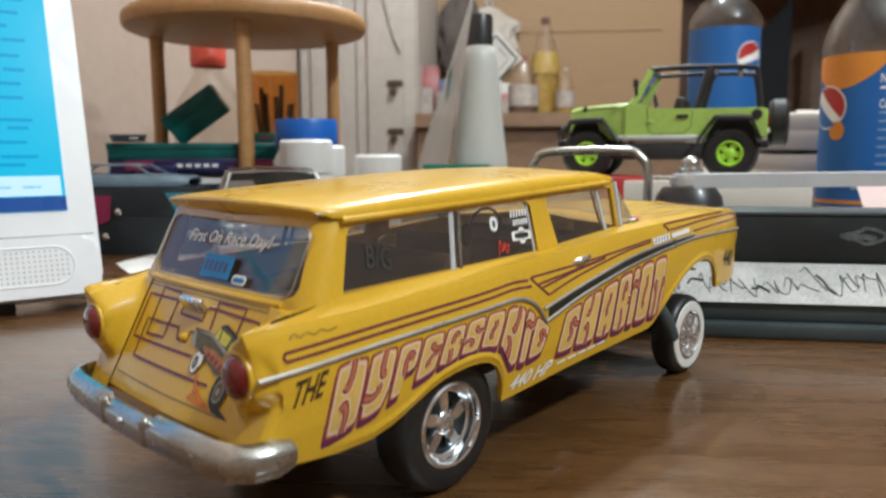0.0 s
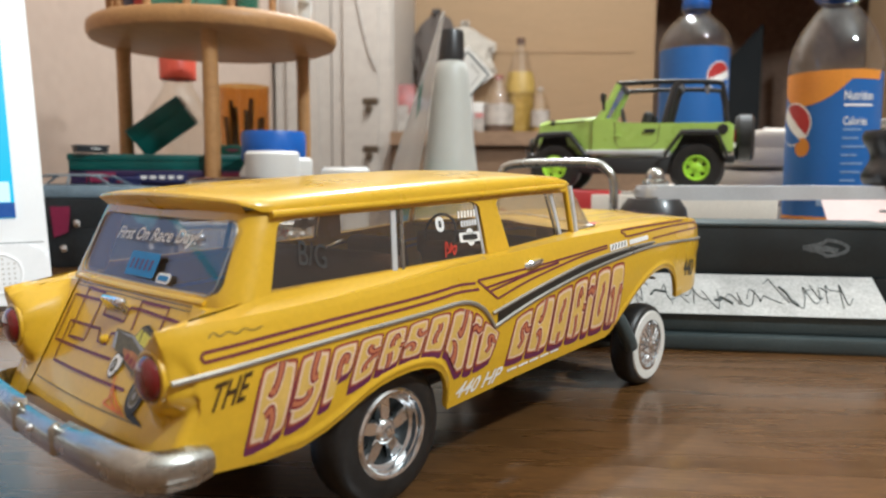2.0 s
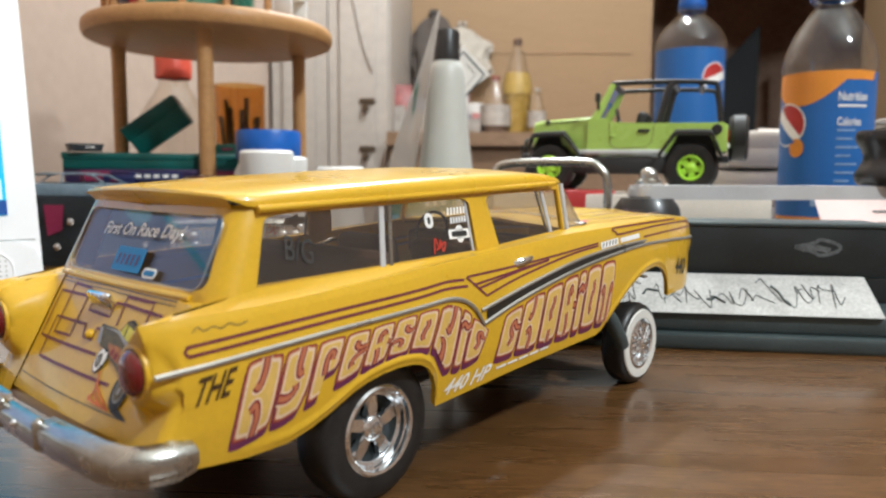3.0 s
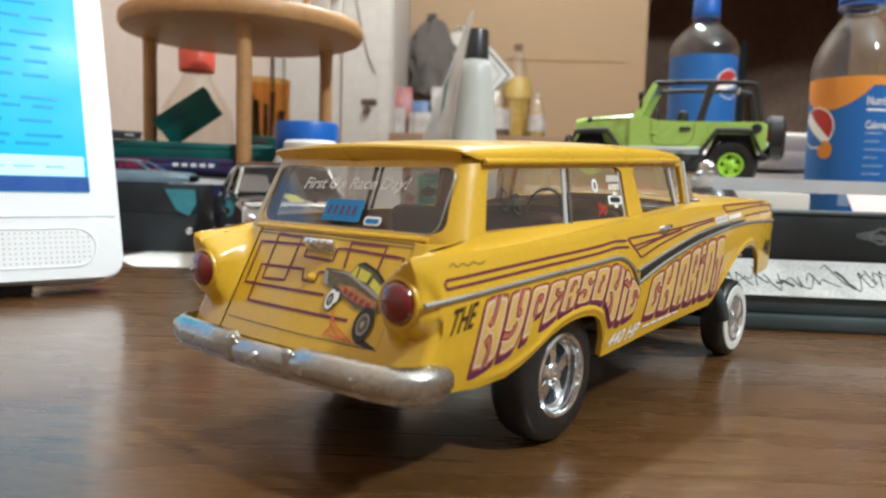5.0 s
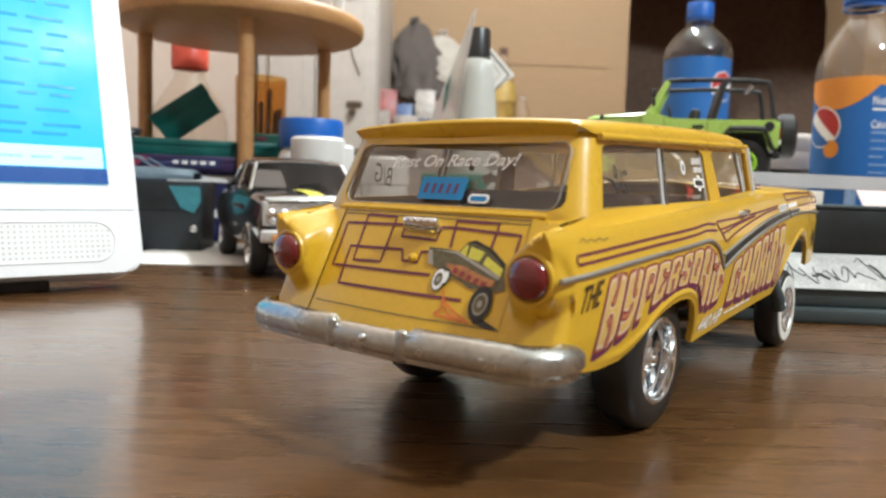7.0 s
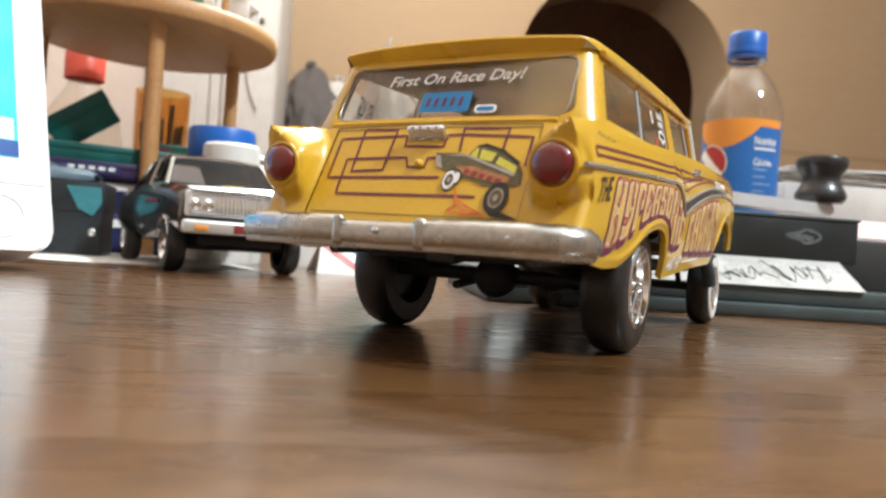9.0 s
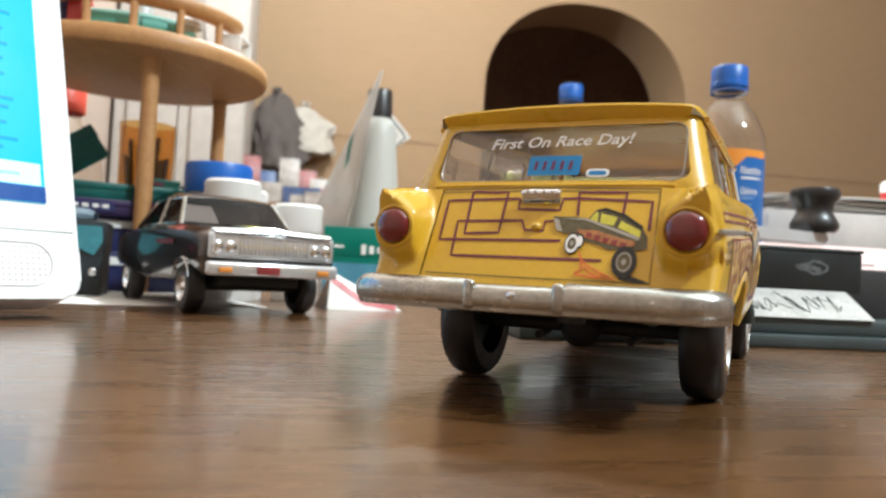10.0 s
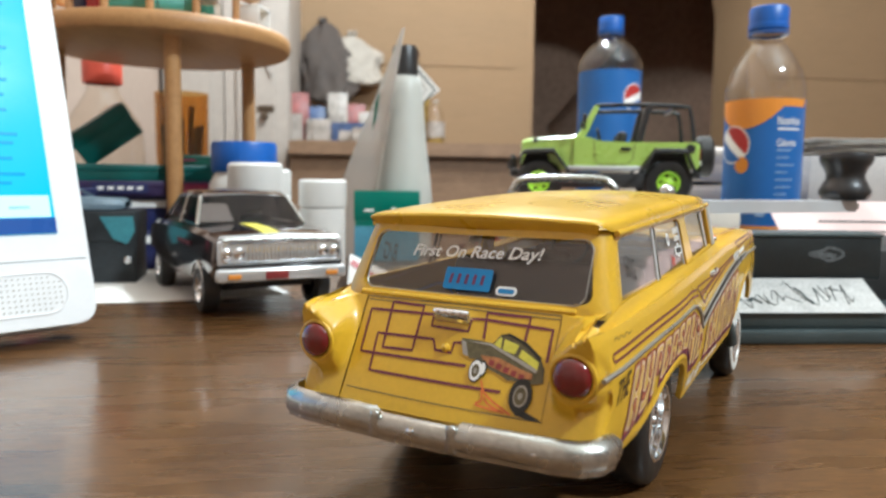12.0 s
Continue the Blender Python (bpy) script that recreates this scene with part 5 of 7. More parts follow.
random.seed(11)
lying_tube(213, 70, 42, 10.0, TUBE_TEAL, "teal paint tube with a white band lying down")
lying_tube(238, 70, 36, 10.0, TUBE_TEAL, "short teal paint tube lying on the shelf")
x, y = on_shelf(258, 72)
paint_jar(x, y, 199.3, 11.5, 22, PET, WHITE_PL, "squat clear jar with a white cap", "clear_jar")
x, y = on_shelf(276, 44)
paint_jar(x, y, 199.3, 9, 34, TEAL, WHITE_PL, "small bottle of teal hobby paint")
x, y = on_shelf(228, 34)
paint_jar(x, y, 199.3, 10, 38, WHITE_PL, STEEL, "small white hobby paint bottle")
for k, r, size, material, label in ((192, 76, (12, 14, 27), RED, "small red carton on the round shelf"), (177, 72, (26, 18, 24), NAVY, "small navy carton on the round shelf")):
    x, y = on_shelf(k, r)
    ob = thing("small_carton", x, y, 199.3, k + 90, label, "carton")
    part("carton", box((0, 0, size[2] / 2), size, 0.6), material, ob)
    part("flap", box((0, 0, size[2] + 0.5), (size[0] * 0.92, size[1] * 0.9, 1.0), 0.3), material, ob)
x, y = on_shelf(287, 88)
ob = thing("open_tray", x, y, 199.3, 22, "small white open plastic frame on the shelf", "tray")
part("base", box((0, 0, 1.0), (27, 17, 2), 0.5), WHITE_PL, ob)
for u in (-12.2, 12.2):
    part("side", box((u, 0, 9.5), (2.6, 17, 15), 0.6), WHITE_PL, ob)
part("top_bar", box((0, 0, 18.2), (27, 17, 2.4), 0.6), WHITE_PL, ob)

# ---- stacked kit boxes and jars beneath the shelf ----
def carton(name, x, y, z, s, rz, material, label, category="box", tilt=(0, 0), strip=None):
    ob = thing(name, x, y, z, rz, label, category, rx=tilt[0], ry=tilt[1])
    part("carton", box((0, 0, s[2] / 2), s, 0.8), material, ob)
    part("lid", box((0, 0, s[2] * 0.80), (s[0] + 1.6, s[1] + 1.6, s[2] * 0.42), 0.8), material, ob)
    if strip:
        part("label_panel", box((0, -s[1] / 2 - 1.0, s[2] * 0.78), (s[0] * 0.5, 0.6, s[2] * 0.2)), strip, ob)
    return ob


DARK_SLATE = mat("dark_slate_print", (0.016, 0.021, 0.025), 0.5, vary=0.6, scale=40)
AQUA = mat("aqua_print", (0.07, 0.26, 0.31), 0.35, vary=0.45, scale=60)
SKY_GREY = mat("grey_blue_print", (0.16, 0.22, 0.27), 0.4, vary=0.3, scale=60)
carton("kit_box", 236, 470, 0, (170, 110, 30), -32, NAVY, "dark navy model kit box in a stack", strip=DECAL_WHITE)
carton("kit_box", 238, 472, 30, (160, 105, 28), -28, NAVY, "dark blue model kit box in a stack", strip=DECAL_WHITE)
lilac = carton("kit_box", 226, 468, 58, (150, 100, 12), -34, PURPLE_PRINT, "flat dark purple box with crimson print in a stack")
for u, w, material in ((-52, 22, MAGENTA), (-6, 40, NAVY), (48, 30, MAGENTA)):
    part("print_panel", box((u, -51.2, 6.5), (w, 0.6, 8)), material, lilac)
for k in range(5):
    part("print_mark", box((-20 + 7 * k, -51.8, 6.5), (4.5, 0.5, 2.6)), DECAL_WHITE, lilac)
carton("kit_box", 224, 470, 70, (152, 96, 13), -30, DARK_TEAL, "flat dark teal box on a stack")
askew = carton("tilted_box", 252, 517, 99.5, (54, 58, 30), -36, DARK_TEAL, "dark green box leaning askew on the stack", tilt=(6, -36))
part("page_edge", box((27.7, -8, 24), (1.2, 40, 8)), PALE_PRINT, askew)
aqua = carton("kit_box", 131, 415, 0, (110, 48, 49), -46, DARK_SLATE, "dark slate kit box with an aqua printed corner")
part("aqua_print", prism([(33, 46), (54, 46), (55, 36), (50, 27), (41, 31)], lambda u, v: (u, -25.2, v), lambda u, v: (u, -25.6, v)), AQUA, aqua)
part("crimson_print", prism([(-20, 44), (-6, 44), (-8, 26), (-18, 22)], lambda u, v: (u, -25.2, v), lambda u, v: (u, -25.6, v)), MAGENTA, aqua)
# Small chrome domes make the bright spots on the box front.
for u, v in ((50, 16), (-12, 14), (-2, 32)):
    part("bright_dot", lathe([(2.6, 0), (1.6, 0.8), (0, 1.0)], 10, pose(u, -25.2, v) @ pose(0, 0, 0, 90, 0, 0)), BRIGHT, aqua)
shell = thing("model_car_shell", 126, 420, 49.5, -44, "pale grey-blue model car body shell on a dark box", "model car")
rows = []
for x, w, z0, z1 in ((-54, 17, 2, 6), (-52, 20, 1, 8.5), (-30, 22, 1, 9.5), (0, 22.5, 1, 9.5), (30, 22, 1, 9), (50, 20, 1, 8), (54, 17, 2, 6)):
    rows.append([(x, -w, z0), (x, -w - 0.6, (z0 + z1) / 2), (x, -w + 1.6, z1), (x, 0, z1 + 0.8), (x, w - 1.6, z1), (x, w + 0.6, (z0 + z1) / 2), (x, w, z0)])
part("body", sheet(rows, thick=0.8), SKY_GREY, shell)
rows = [[(x, y * w, 17.6 - 0.8 * y * y - (1.5 if abs(x + 4) > 18 else 0)) for y in np.linspace(-1, 1, 9)] for x, w in ((-25, 14.5), (-21, 16), (-4, 16.6), (12, 16), (16, 14.5))]
part("roof", sheet(rows, thick=0.8), SKY_GREY, shell)
for s in (-1, 1):
    for a, b in (((-36, 20), (-24, 15)), ((-3, 20.5), (-3, 16)), ((28, 20), (15, 15))):
        part("pillar", tube([(a[0], s * a[1], 9), (b[0], s * b[1], 16.6)], 0.8, 6), SKY_GREY, shell)
random.seed(21)
CLUTTER = [(172, 448, 57, NAVY, "small dark navy printed packet"), (262, 430, 84, GREEN_BOX, "small dark green printed packet"), (294, 438, 84, DARK_SLATE, "small dark slate printed packet"), (150, 462, 84, DARK_SLATE, "small flat dark packet"), (318, 452, 0, DARK_SLATE, "dark slate bottle box"), (286, 408, 0, NAVY, "dark navy bottle box")]
for x, y, z, material, label in CLUTTER:
    w, h = random.uniform(20, 34), random.uniform(5, 9) if z else random.uniform(58, 76)
    deep = random.uniform(16, 24)
    ob = carton("small_packet", x, y, z, (w, deep, h), random.uniform(-60, -10), material, label)
    part("print_mark", box((random.uniform(-4, 4), -deep / 2 - 1.1, h * 0.5), (w * 0.3, 0.8, h * 0.14)), (DECAL_WHITE, MAGENTA, MAGENTA)[int(x) % 3], ob)

CAP_RED = mat("orange_red_plastic", (0.60, 0.085, 0.05), 0.4, vary=0.1)
jug = thing("clear_jug", 315, 622, 0, 0, "clear plastic bottle with an orange-red cap", "bottle")
ob = part("body", lathe([(0, 0), (38, 0), (40, 4), (40, 110), (36, 130), (22, 152), (16, 162), (15, 172)], 32), PET, jug)
part("cap", lathe([(19, 170), (19.5, 172), (19.5, 196), (18, 199), (0, 199)], 28), CAP_RED, jug)

cup = thing("pencil_cup", 337, 528, 0, 0, "amber plastic cup full of brushes and pencils", "cup")
part("cup", lathe([(0, 0), (22, 0), (24, 3), (26, 158), (25, 158), (23, 5), (0, 4)], 28), AMBER, cup)
for k in range(7):
    a = k * 0.9
    part("brush", tube([(8 * math.cos(a), 8 * math.sin(a), 5), (19 * math.cos(a), 19 * math.sin(a), 126 + 9 * (k % 3))], 2.6, 8), (BLACK, MATT, BROWN_IN)[k % 3], cup)

lidded = thing("supplement_jar", 246, 350, 0, 0, "white plastic jar with a ribbed blue lid", "jar")
part("body", lathe([(0, 0), (25, 0), (27, 3), (27, 68), (24, 74), (22, 78), (22, 80)], 36), WHITE_PL, lidded)
part("lid", lathe([(24.5, 78), (25.2, 79.5), (25.2, 98), (24, 101), (0, 101)], 48), CAP_BLUE, lidded)
for x, y, r, h, cat in ((213, 306, 19, 84, "jar"), (270, 291, 18, 73, "jar"), (236, 312, 14, 80, "jar")):
    ob = thing("white_tub", x, y, 0, 0, "small round white plastic tub with a screw lid", cat, "white tubs beside the blue-lidded jar")
    part("body", lathe([(0, 0), (r - 1.5, 0), (r - 0.5, 2), (r - 0.5, h * 0.70), (0, h * 0.70)], 30), WHITE_PL, ob)
    part("lid", lathe([(r, h * 0.71), (r + 0.4, h * 0.73), (r + 0.4, h - 2), (r - 1.5, h), (0, h)], 30), WHITE_PL, ob)


# ---- other kit cars ----
def kit_car(name, x, y, heading, paint, label, low=0.0):
    """A 1:25 sedan, its front axle at the given place, nose along its own x."""
    ob = thing(name, x, y, 0, heading, label, "model car")
    rows = []
    for px, w, z0, z1 in ((32, 32.5, 27, 40), (31, 34, 22, 42), (26, 35, 20, 43.4), (10, 35.6, 24, 45), (-20, 36, 17, 46), (-60, 36.2, 16, 46.6), (-100, 36, 17, 46), (-130, 35.5, 22, 45), (-148, 34.4, 22, 43), (-152, 32, 26, 40)):
        rows.append([(px, -w + 2, z0), (px, -w, z0 + 3), (px, -w - 0.4, (z0 + z1) / 2), (px, -w + 0.6, z1 - 3), (px, -w + 3.5, z1 - 0.4), (px, -w * 0.45, z1 + 0.6), (px, 0, z1 + 1.1), (px, w * 0.45, z1 + 0.6), (px, w - 3.5, z1 - 0.4), (px, w - 0.6, z1 - 3), (px, w + 0.4, (z0 + z1) / 2), (px, w, z0 + 3), (px, w - 2, z0)])
    bm = sheet(rows, wrap=True)
    bm.verts.ensure_lookup_table()
    n = 13
    bm.faces.new(bm.verts[:n])
    bm.faces.new(bm.verts[-n:])
    part("body", bm, paint, ob)
    rows = []
    for px, w, z in ((-33, 25, 62.4), (-36, 26, 64), (-50, 26.6, 65.6), (-70, 26.4, 65.4), (-84, 25.6, 63.6), (-87, 24.6, 62)):
        rows.append([(px, -w, z - 1.6), (px, -w + 2, z - 0.2), (px, -w * 0.4, z + 0.6), (px, w * 0.4, z + 0.6), (px, w - 2, z - 0.2), (px, w, z - 1.6)])
    part("roof", sheet(rows, thick=1.0), paint, ob)
    rows = [[(-18 - 16 * k + 2 * (1 - t * t), t * (31 - 5.5 * k), 46 + 16.5 * k) for t in np.linspace(-1, 1, 9)] for k in (0, 0.5, 1)]
    g = part("windshield", sheet(rows, thick=0.4), SMOKED, ob)
    g.visible_shadow = False
    rows = [[(-110 + 24 * k, t * (31 - 5.5 * k), 46 + 16.5 * k) for t in np.linspace(-1, 1, 9)] for k in (0, 0.5, 1)]
    g = part("rear_window", sheet(rows, thick=0.4), SMOKED, ob)
    for s in (-1, 1):
        for a, b in (((-19, 46, 31.4), (-34.5, 62, 25.6)), ((-58, 46.5, 32), (-60, 63, 26.2)), ((-108, 46, 31.4), (-86, 62, 25.2))):
            part("pillar", tube([(a[0], s * a[2], a[1]), (b[0], s * b[2], b[1])], 1.2, 8), CHROME if a[0] > -60 else paint, ob)
        part("door_window", prism([(-21, 46.6), (-57, 47), (-59.4, 62.4), (-34, 61.6)], lambda u, v: (u, s * (31.6 - (v - 46) * 0.37), v), lambda u, v: (u, s * (31.2 - (v - 46) * 0.37), v)), SMOKED, ob).visible_shadow = False
        for line in ([(-21.5, 46.9), (-57, 47.3)], [(-59.6, 62.6), (-34.5, 61.8)], [(-60.5, 47.3), (-98, 46.9), (-86, 61.4), (-62, 62.4)]):
            part("window_trim", tube([(u, s * (32.0 - (v - 46) * 0.37), v) for u, v in line], 0.6, 6), BRIGHT, ob)
        part("wheel_lip", tube([(14.6 * math.cos(a), s * 36.2, 13.6 + 14.6 * math.sin(a)) for a in np.linspace(0.35, math.pi - 0.35, 15)], 0.6, 6), BRIGHT, ob)
        part("side_stripe", ribbon([(-14, 36.5), (-30, 36.8), (-46, 37)], 2.6, lambda u, v: (u, s * 36.6, v), 10), PLUM, ob)
        part("quarter_window", prism([(-60, 47), (-100, 46.6), (-86, 61.6), (-61.5, 62.4)], lambda u, v: (u, s * (31.6 - (v - 46) * 0.37), v), lambda u, v: (u, s * (31.2 - (v - 46) * 0.37), v)), SMOKED, ob).visible_shadow = False
        for px in (0, -115):
            hub = thing("wheel", 0, 0, 0, 0, "", "")
            hub.parent = ob
            r = 13.2 if px == 0 else 14.2
            hub.matrix_basis = mmpose(px, s * 35.5, r) @ pose(0, 0, 0, 90 if s < 0 else -90, 0, 0)
            part("tyre", lathe([(7.6, -9), (r - 1.6, -9.2), (r, -7.6), (r, -1.8), (r - 1.4, 0), (7.6, 0.2)], 36), RUBBER, hub)
            part("rim", lathe([(7.8, -4), (7.8, 0.3), (6.9, 0.5), (6.2, -1.6), (3, -2.4), (2.4, -0.6), (1.4, 0.4), (0, 0.6)], 28), BRIGHT, hub)
        for py in (22.6, 29.0):
            part("headlight", lathe([(3.0, 0), (3.0, 1.2), (2.0, 2.0), (0, 2.3)], 18, pose(32.2, s * py, 34.6) @ pose(0, 0, 0, 0, 90, 0)), BRIGHT, ob)
        part("turn_lamp", box((37.2, s * 26, 23.2), (1, 6.5, 2.4), 0.4), ORANGE, ob)
    part("grille_surround", box((32.0, 0, 34.9), (2.4, 67, 12.6), 1.2, seg=3), SHINY_SILVER, ob)
    part("grille_frame", tube([(33.6, y, z) for y, z in rounded(62, 9.6, 2.2, 4, 0, 34.8)], 0.45, 6, closed=True), BRIGHT, ob)
    part("hood_seam", tube([(30.6, -32, 42.6), (31.8, 0, 44.0), (30.6, 32, 42.6)], 0.8, 8), BRIGHT, ob)
    for k in range(19):
        part("grille_bar", box((33.4, -18 + 2 * k, 34.6), (0.5, 0.7, 8.0), 0.15), BRIGHT, ob)
    part("hood_edge", tube([(33, -31, 41.6), (34, 0, 42.6), (33, 31, 41.6)], 1.1, 8), CHROME, ob)
    bm = box((34.4, 0, 23.6), (4.4, 70, 7), 1.8, seg=3)
    part("front_bumper", bm, SHINY_SILVER, ob)
    part("number_plate", box((37.0, -4, 23.4), (0.8, 12, 4.4), 0.3), MAROON, ob)
    part("cabin_floor", box((-60, 0, 30), (110, 60, 2), 0.4), MATT, ob)
    for py in (-14, 14):
        part("seat", box((-58, py, 40), (8, 20, 20), 3, rot=(0, -12, 0), seg=3), BROWN_IN, ob)
    part("chassis", box((-58, 0, 17), (150, 44, 5), 1), MATT, ob)
    part("front_axle", tube([(0, -32, 13.2), (0, 32, 13.2)], 1.5, 8), MATT, ob)
    return ob


GLOSS_BLACK = mat("black_car_paint", (0.018, 0.013, 0.015), 0.14, coat=0.8, vary=0.2)
muscle = kit_car("model_sedan", 127.5, 216.5, -118.5, GLOSS_BLACK, "glossy black model sedan with a chrome grille and bumper")
part("hood_stripe", ribbon([(28, 0), (10, 0), (-16, 0)], 9, lambda u, v: (u, v - 4, float(I(u, [-20, 10, 26, 31], [47.3, 46.3, 44.7, 43.4]))), 4), DECAL_LIME, muscle)
part("window_card", prism([(-14, 48), (6, 48), (4, 58), (-12, 58)], lambda y, z: (-19.4 - (z - 46) * 0.97, y - 16, z), lambda y, z: (-19.9 - (z - 46) * 0.97, y - 16, z)), PAPER, muscle)

# papers on the desk
def paper_sheet(name, pts, z, material, label, sag=0.0, kind=""):
    bm = prism(pts, lambda x, y: (x, y, z), lambda x, y: (x, y, z + 0.35))
    return solo(name, bm, material, label, "paper", kind)


paper_sheet("paper_sheet", [(80, 312), (106, 282), (175, 240), (262, 384), (180, 420), (92, 360)], 0.0, PAPER, "white sheet of paper under the black car")
leaf = thing("folded_leaflet", 214, 205, 0, -35, "folded white and pink leaflet with red print", "leaflet")
part("front_leaf", prism([(-18, 0), (34, 0), (-12, 24)], lambda u, v: (u, -6 + v * 0.5, v + 0.2), lambda u, v: (u, -5.6 + v * 0.5, v + 0.5)), PAPER, leaf)
part("back_leaf", prism([(-18, 0), (34, 0), (-12, 24)], lambda u, v: (u, 18 - v * 0.5, v + 0.2), lambda u, v: (u, 18.4 - v * 0.5, v + 0.5)), PAPER, leaf)
part("red_band", ribbon([(-12, 19), (8, 5), (30, 2)], 4, lambda u, v: (u, -6.3 + v * 0.5, v + 0.3), 5), RED, leaf)


# ---- drinks bottles ----
PRINT_PALE = mat("pale_blue_ink", (0.28, 0.40, 0.60), 0.45, vary=0.3, scale=200)


def drink_bottle(x, y, r, h, l0, l1, logo, panel, fruit, label):
    ob = thing("drink_bottle", x, y, 0, 0, label, "bottle", "blue-capped drink bottles")
    top = l1 + (h - l1) * 0.02
    prof = [(0, 3), (r * 0.4, 4), (r * 0.62, 0), (r * 0.85, 1), (r * 0.97, 7), (r, 14), (r * 0.98, l0 - 6), (r * 0.965, l0), (r * 0.965, l1), (r, top + 3)]
    sh = h - 26
    for k in range(1, 9):
        u = k / 8
        prof.append((r * (1 - 0.66 * u ** 1.9), top + 3 + (sh - top - 3) * u))
    prof += [(13.5, sh + 2), (15.5, sh + 4), (15.5, sh + 6), (12.5, sh + 7), (12.5, h - 4)]
    b = part("bottle", lathe(prof, 48), PET, ob, "clear plastic bottle")
    cp = [(14.2, h - 18), (15.2, h - 17.4), (15.2, h - 14), (14.6, h - 13.4), (14.9, h - 1.5), (13.8, h), (0, h)]
    part("cap", lathe(cp, 40), CAP_BLUE, ob, "blue ribbed screw cap")
    part("cap_ring", lathe([(14.6, h - 22), (15.1, h - 21.4), (15.1, h - 19.4), (14.4, h - 19)], 32), CAP_BLUE, ob)
    lr = r * 0.975
    rows = [[(lr * math.cos(a), lr * math.sin(a), z) for a in np.linspace(0, 2 * math.pi, 65)] for z in np.linspace(l0, l1, 5)]
    part("label", sheet(rows), LABEL_BLUE, ob, "blue printed label")

    def on(a, z, off=0.25):
        return ((lr + off) * math.cos(radians(a)), (lr + off) * math.sin(radians(a)), z)

    def patch(poly, material, name, off=0.25):
        """A printed shape on the label: an outline in degrees and height."""
        bm = bmesh.new()
        bm.faces.new([bm.verts.new((a, z, 0)) for a, z in poly])
        lo, hi = min(a for a, z in poly), max(a for a, z in poly)
        n = max(2, int((hi - lo) / 6))
        for k in range(1, n):
            bmesh.ops.bisect_plane(bm, geom=bm.verts[:] + bm.edges[:] + bm.faces[:], plane_co=(lo + (hi - lo) * k / n, 0, 0), plane_no=(1, 0, 0))
        part(name, lay_flat(bm, lambda a, z: on(a, z, off)), material, ob)

    if fruit:
        wave = [(a, l1 - 6 - 17 * max(0.0, math.cos(radians((a - 156) * 1.6))) ** 0.8 if abs(a - 156) < 56 else l1 - 6) for a in range(100, 262, 6)]
        patch(wave + [(260, l1 + 0.2), (100, l1 + 0.2)], ORANGE, "orange_band")
        patch([(90, l0 + 2), (270, l0 + 2), (270, l0 + 4.5), (90, l0 + 4.5)], ORANGE, "orange_line")
        patch([(157 + 11 * math.cos(t), 88 + 6.5 * math.sin(t)) for t in np.linspace(0, 2 * math.pi, 15)[:-1]], ORANGE, "fruit_picture", 0.4)
    a0, z0, hr = logo
    deg = math.degrees(hr / lr)
    circ = [(math.cos(t), math.sin(t)) for t in np.linspace(0, 2 * math.pi, 33)[:-1]]
    patch([(a0 + deg * u, z0 + hr * v) for u, v in circ], DECAL_WHITE, "round_logo", 0.35)
    lean = radians(42 if fruit else -18)
    tip = [(u, v, v * math.cos(lean) + u * math.sin(lean)) for u, v in circ]
    patch([(a0 + deg * 0.93 * u, z0 + hr * 0.93 * v) for u, v, k in tip if k > 0.10], RED, "logo_top", 0.5)
    patch([(a0 + deg * 0.93 * u, z0 + hr * 0.93 * v) for u, v, k in tip if k < -0.22], LABEL_BLUE, "logo_base", 0.5)
    if panel:
        p0, p1 = panel
        random.seed(7)
        for words, z, tall, share in (("Nutrition", l1 - 14, 6.0, 1.0), ("Calories", l1 - 31, 5.4, 0.8)):
            part("print_word", lay(glyphs(words, 0.01, 0.0, 6), lambda u, v: on(p0 + (p1 - p0) * share * u, z - tall + tall * v, 0.4)), DECAL_WHITE, ob)
        patch([(p0, l1 - 24), (p1, l1 - 24), (p1, l1 - 22.6), (p0, l1 - 22.6)], DECAL_WHITE, "print_rule", 0.4)
        for k in range(9):
            z = l1 - 40 - k * (l1 - l0 - 52) / 9
            wide = (p1 - p0) * random.uniform(0.45, 0.95)
            patch([(p0, z), (p0 + wide, z), (p0 + wide, z + 1.0), (p0, z + 1.0)], PRINT_PALE, "print_line", 0.4)
        patch([(p0 - 26, l0 + 12), (p0 - 12, l0 + 12), (p0 - 12, l0 + 24), (p0 - 26, l0 + 24)], PRINT_PALE, "stamp_block", 0.4)
    return ob


def lay_flat(bm, f):
    for v in bm.verts:
        v.co = f(v.co.x, v.co.y)
    return bm


drink_bottle(470, 0, 30.5, 213, 36, 139, (140, 104, 15), (206, 244), True, "clear drink bottle with blue and orange label and blue cap")
drink_bottle(722, 208, 39.0, 276, 60, 209, (249, 176, 17), None, False, "tall clear drink bottle with blue label and blue cap")

# ---- frosted bottle with a black cap, and a clear packet behind it ----
frost = thing("solvent_bottle", 416, 311, 0, 0, "frosted white tapering bottle with a black cap", "bottle")
part("body", lathe([(0, 0), (24, 0), (26.5, 3), (27, 8), (27, 56), (25.5, 72), (23.2, 90), (21, 110), (18.8, 135), (17, 156), (16, 164), (14, 169.5), (11, 172), (11, 176)], 40), FROST, frost)
part("cap", lathe([(11.6, 172), (12.4, 173), (12.0, 197), (11, 199.5), (0, 200)], 32), BLACK, frost)
mint = carton("label_box", 376, 303, 0, (58, 16, 63), -58, TEAL, "small green and pale blue printed box by the bottle")
part("lower_panel", box((0, -8.9, 16), (58.4, 0.6, 31)), SKY_PRINT, mint)
for k in range(3):
    part("print_mark", box((6 + 7 * k, -9.3, 44), (4.2, 0.5, 9 - 2 * k)), DECAL_WHITE, mint)
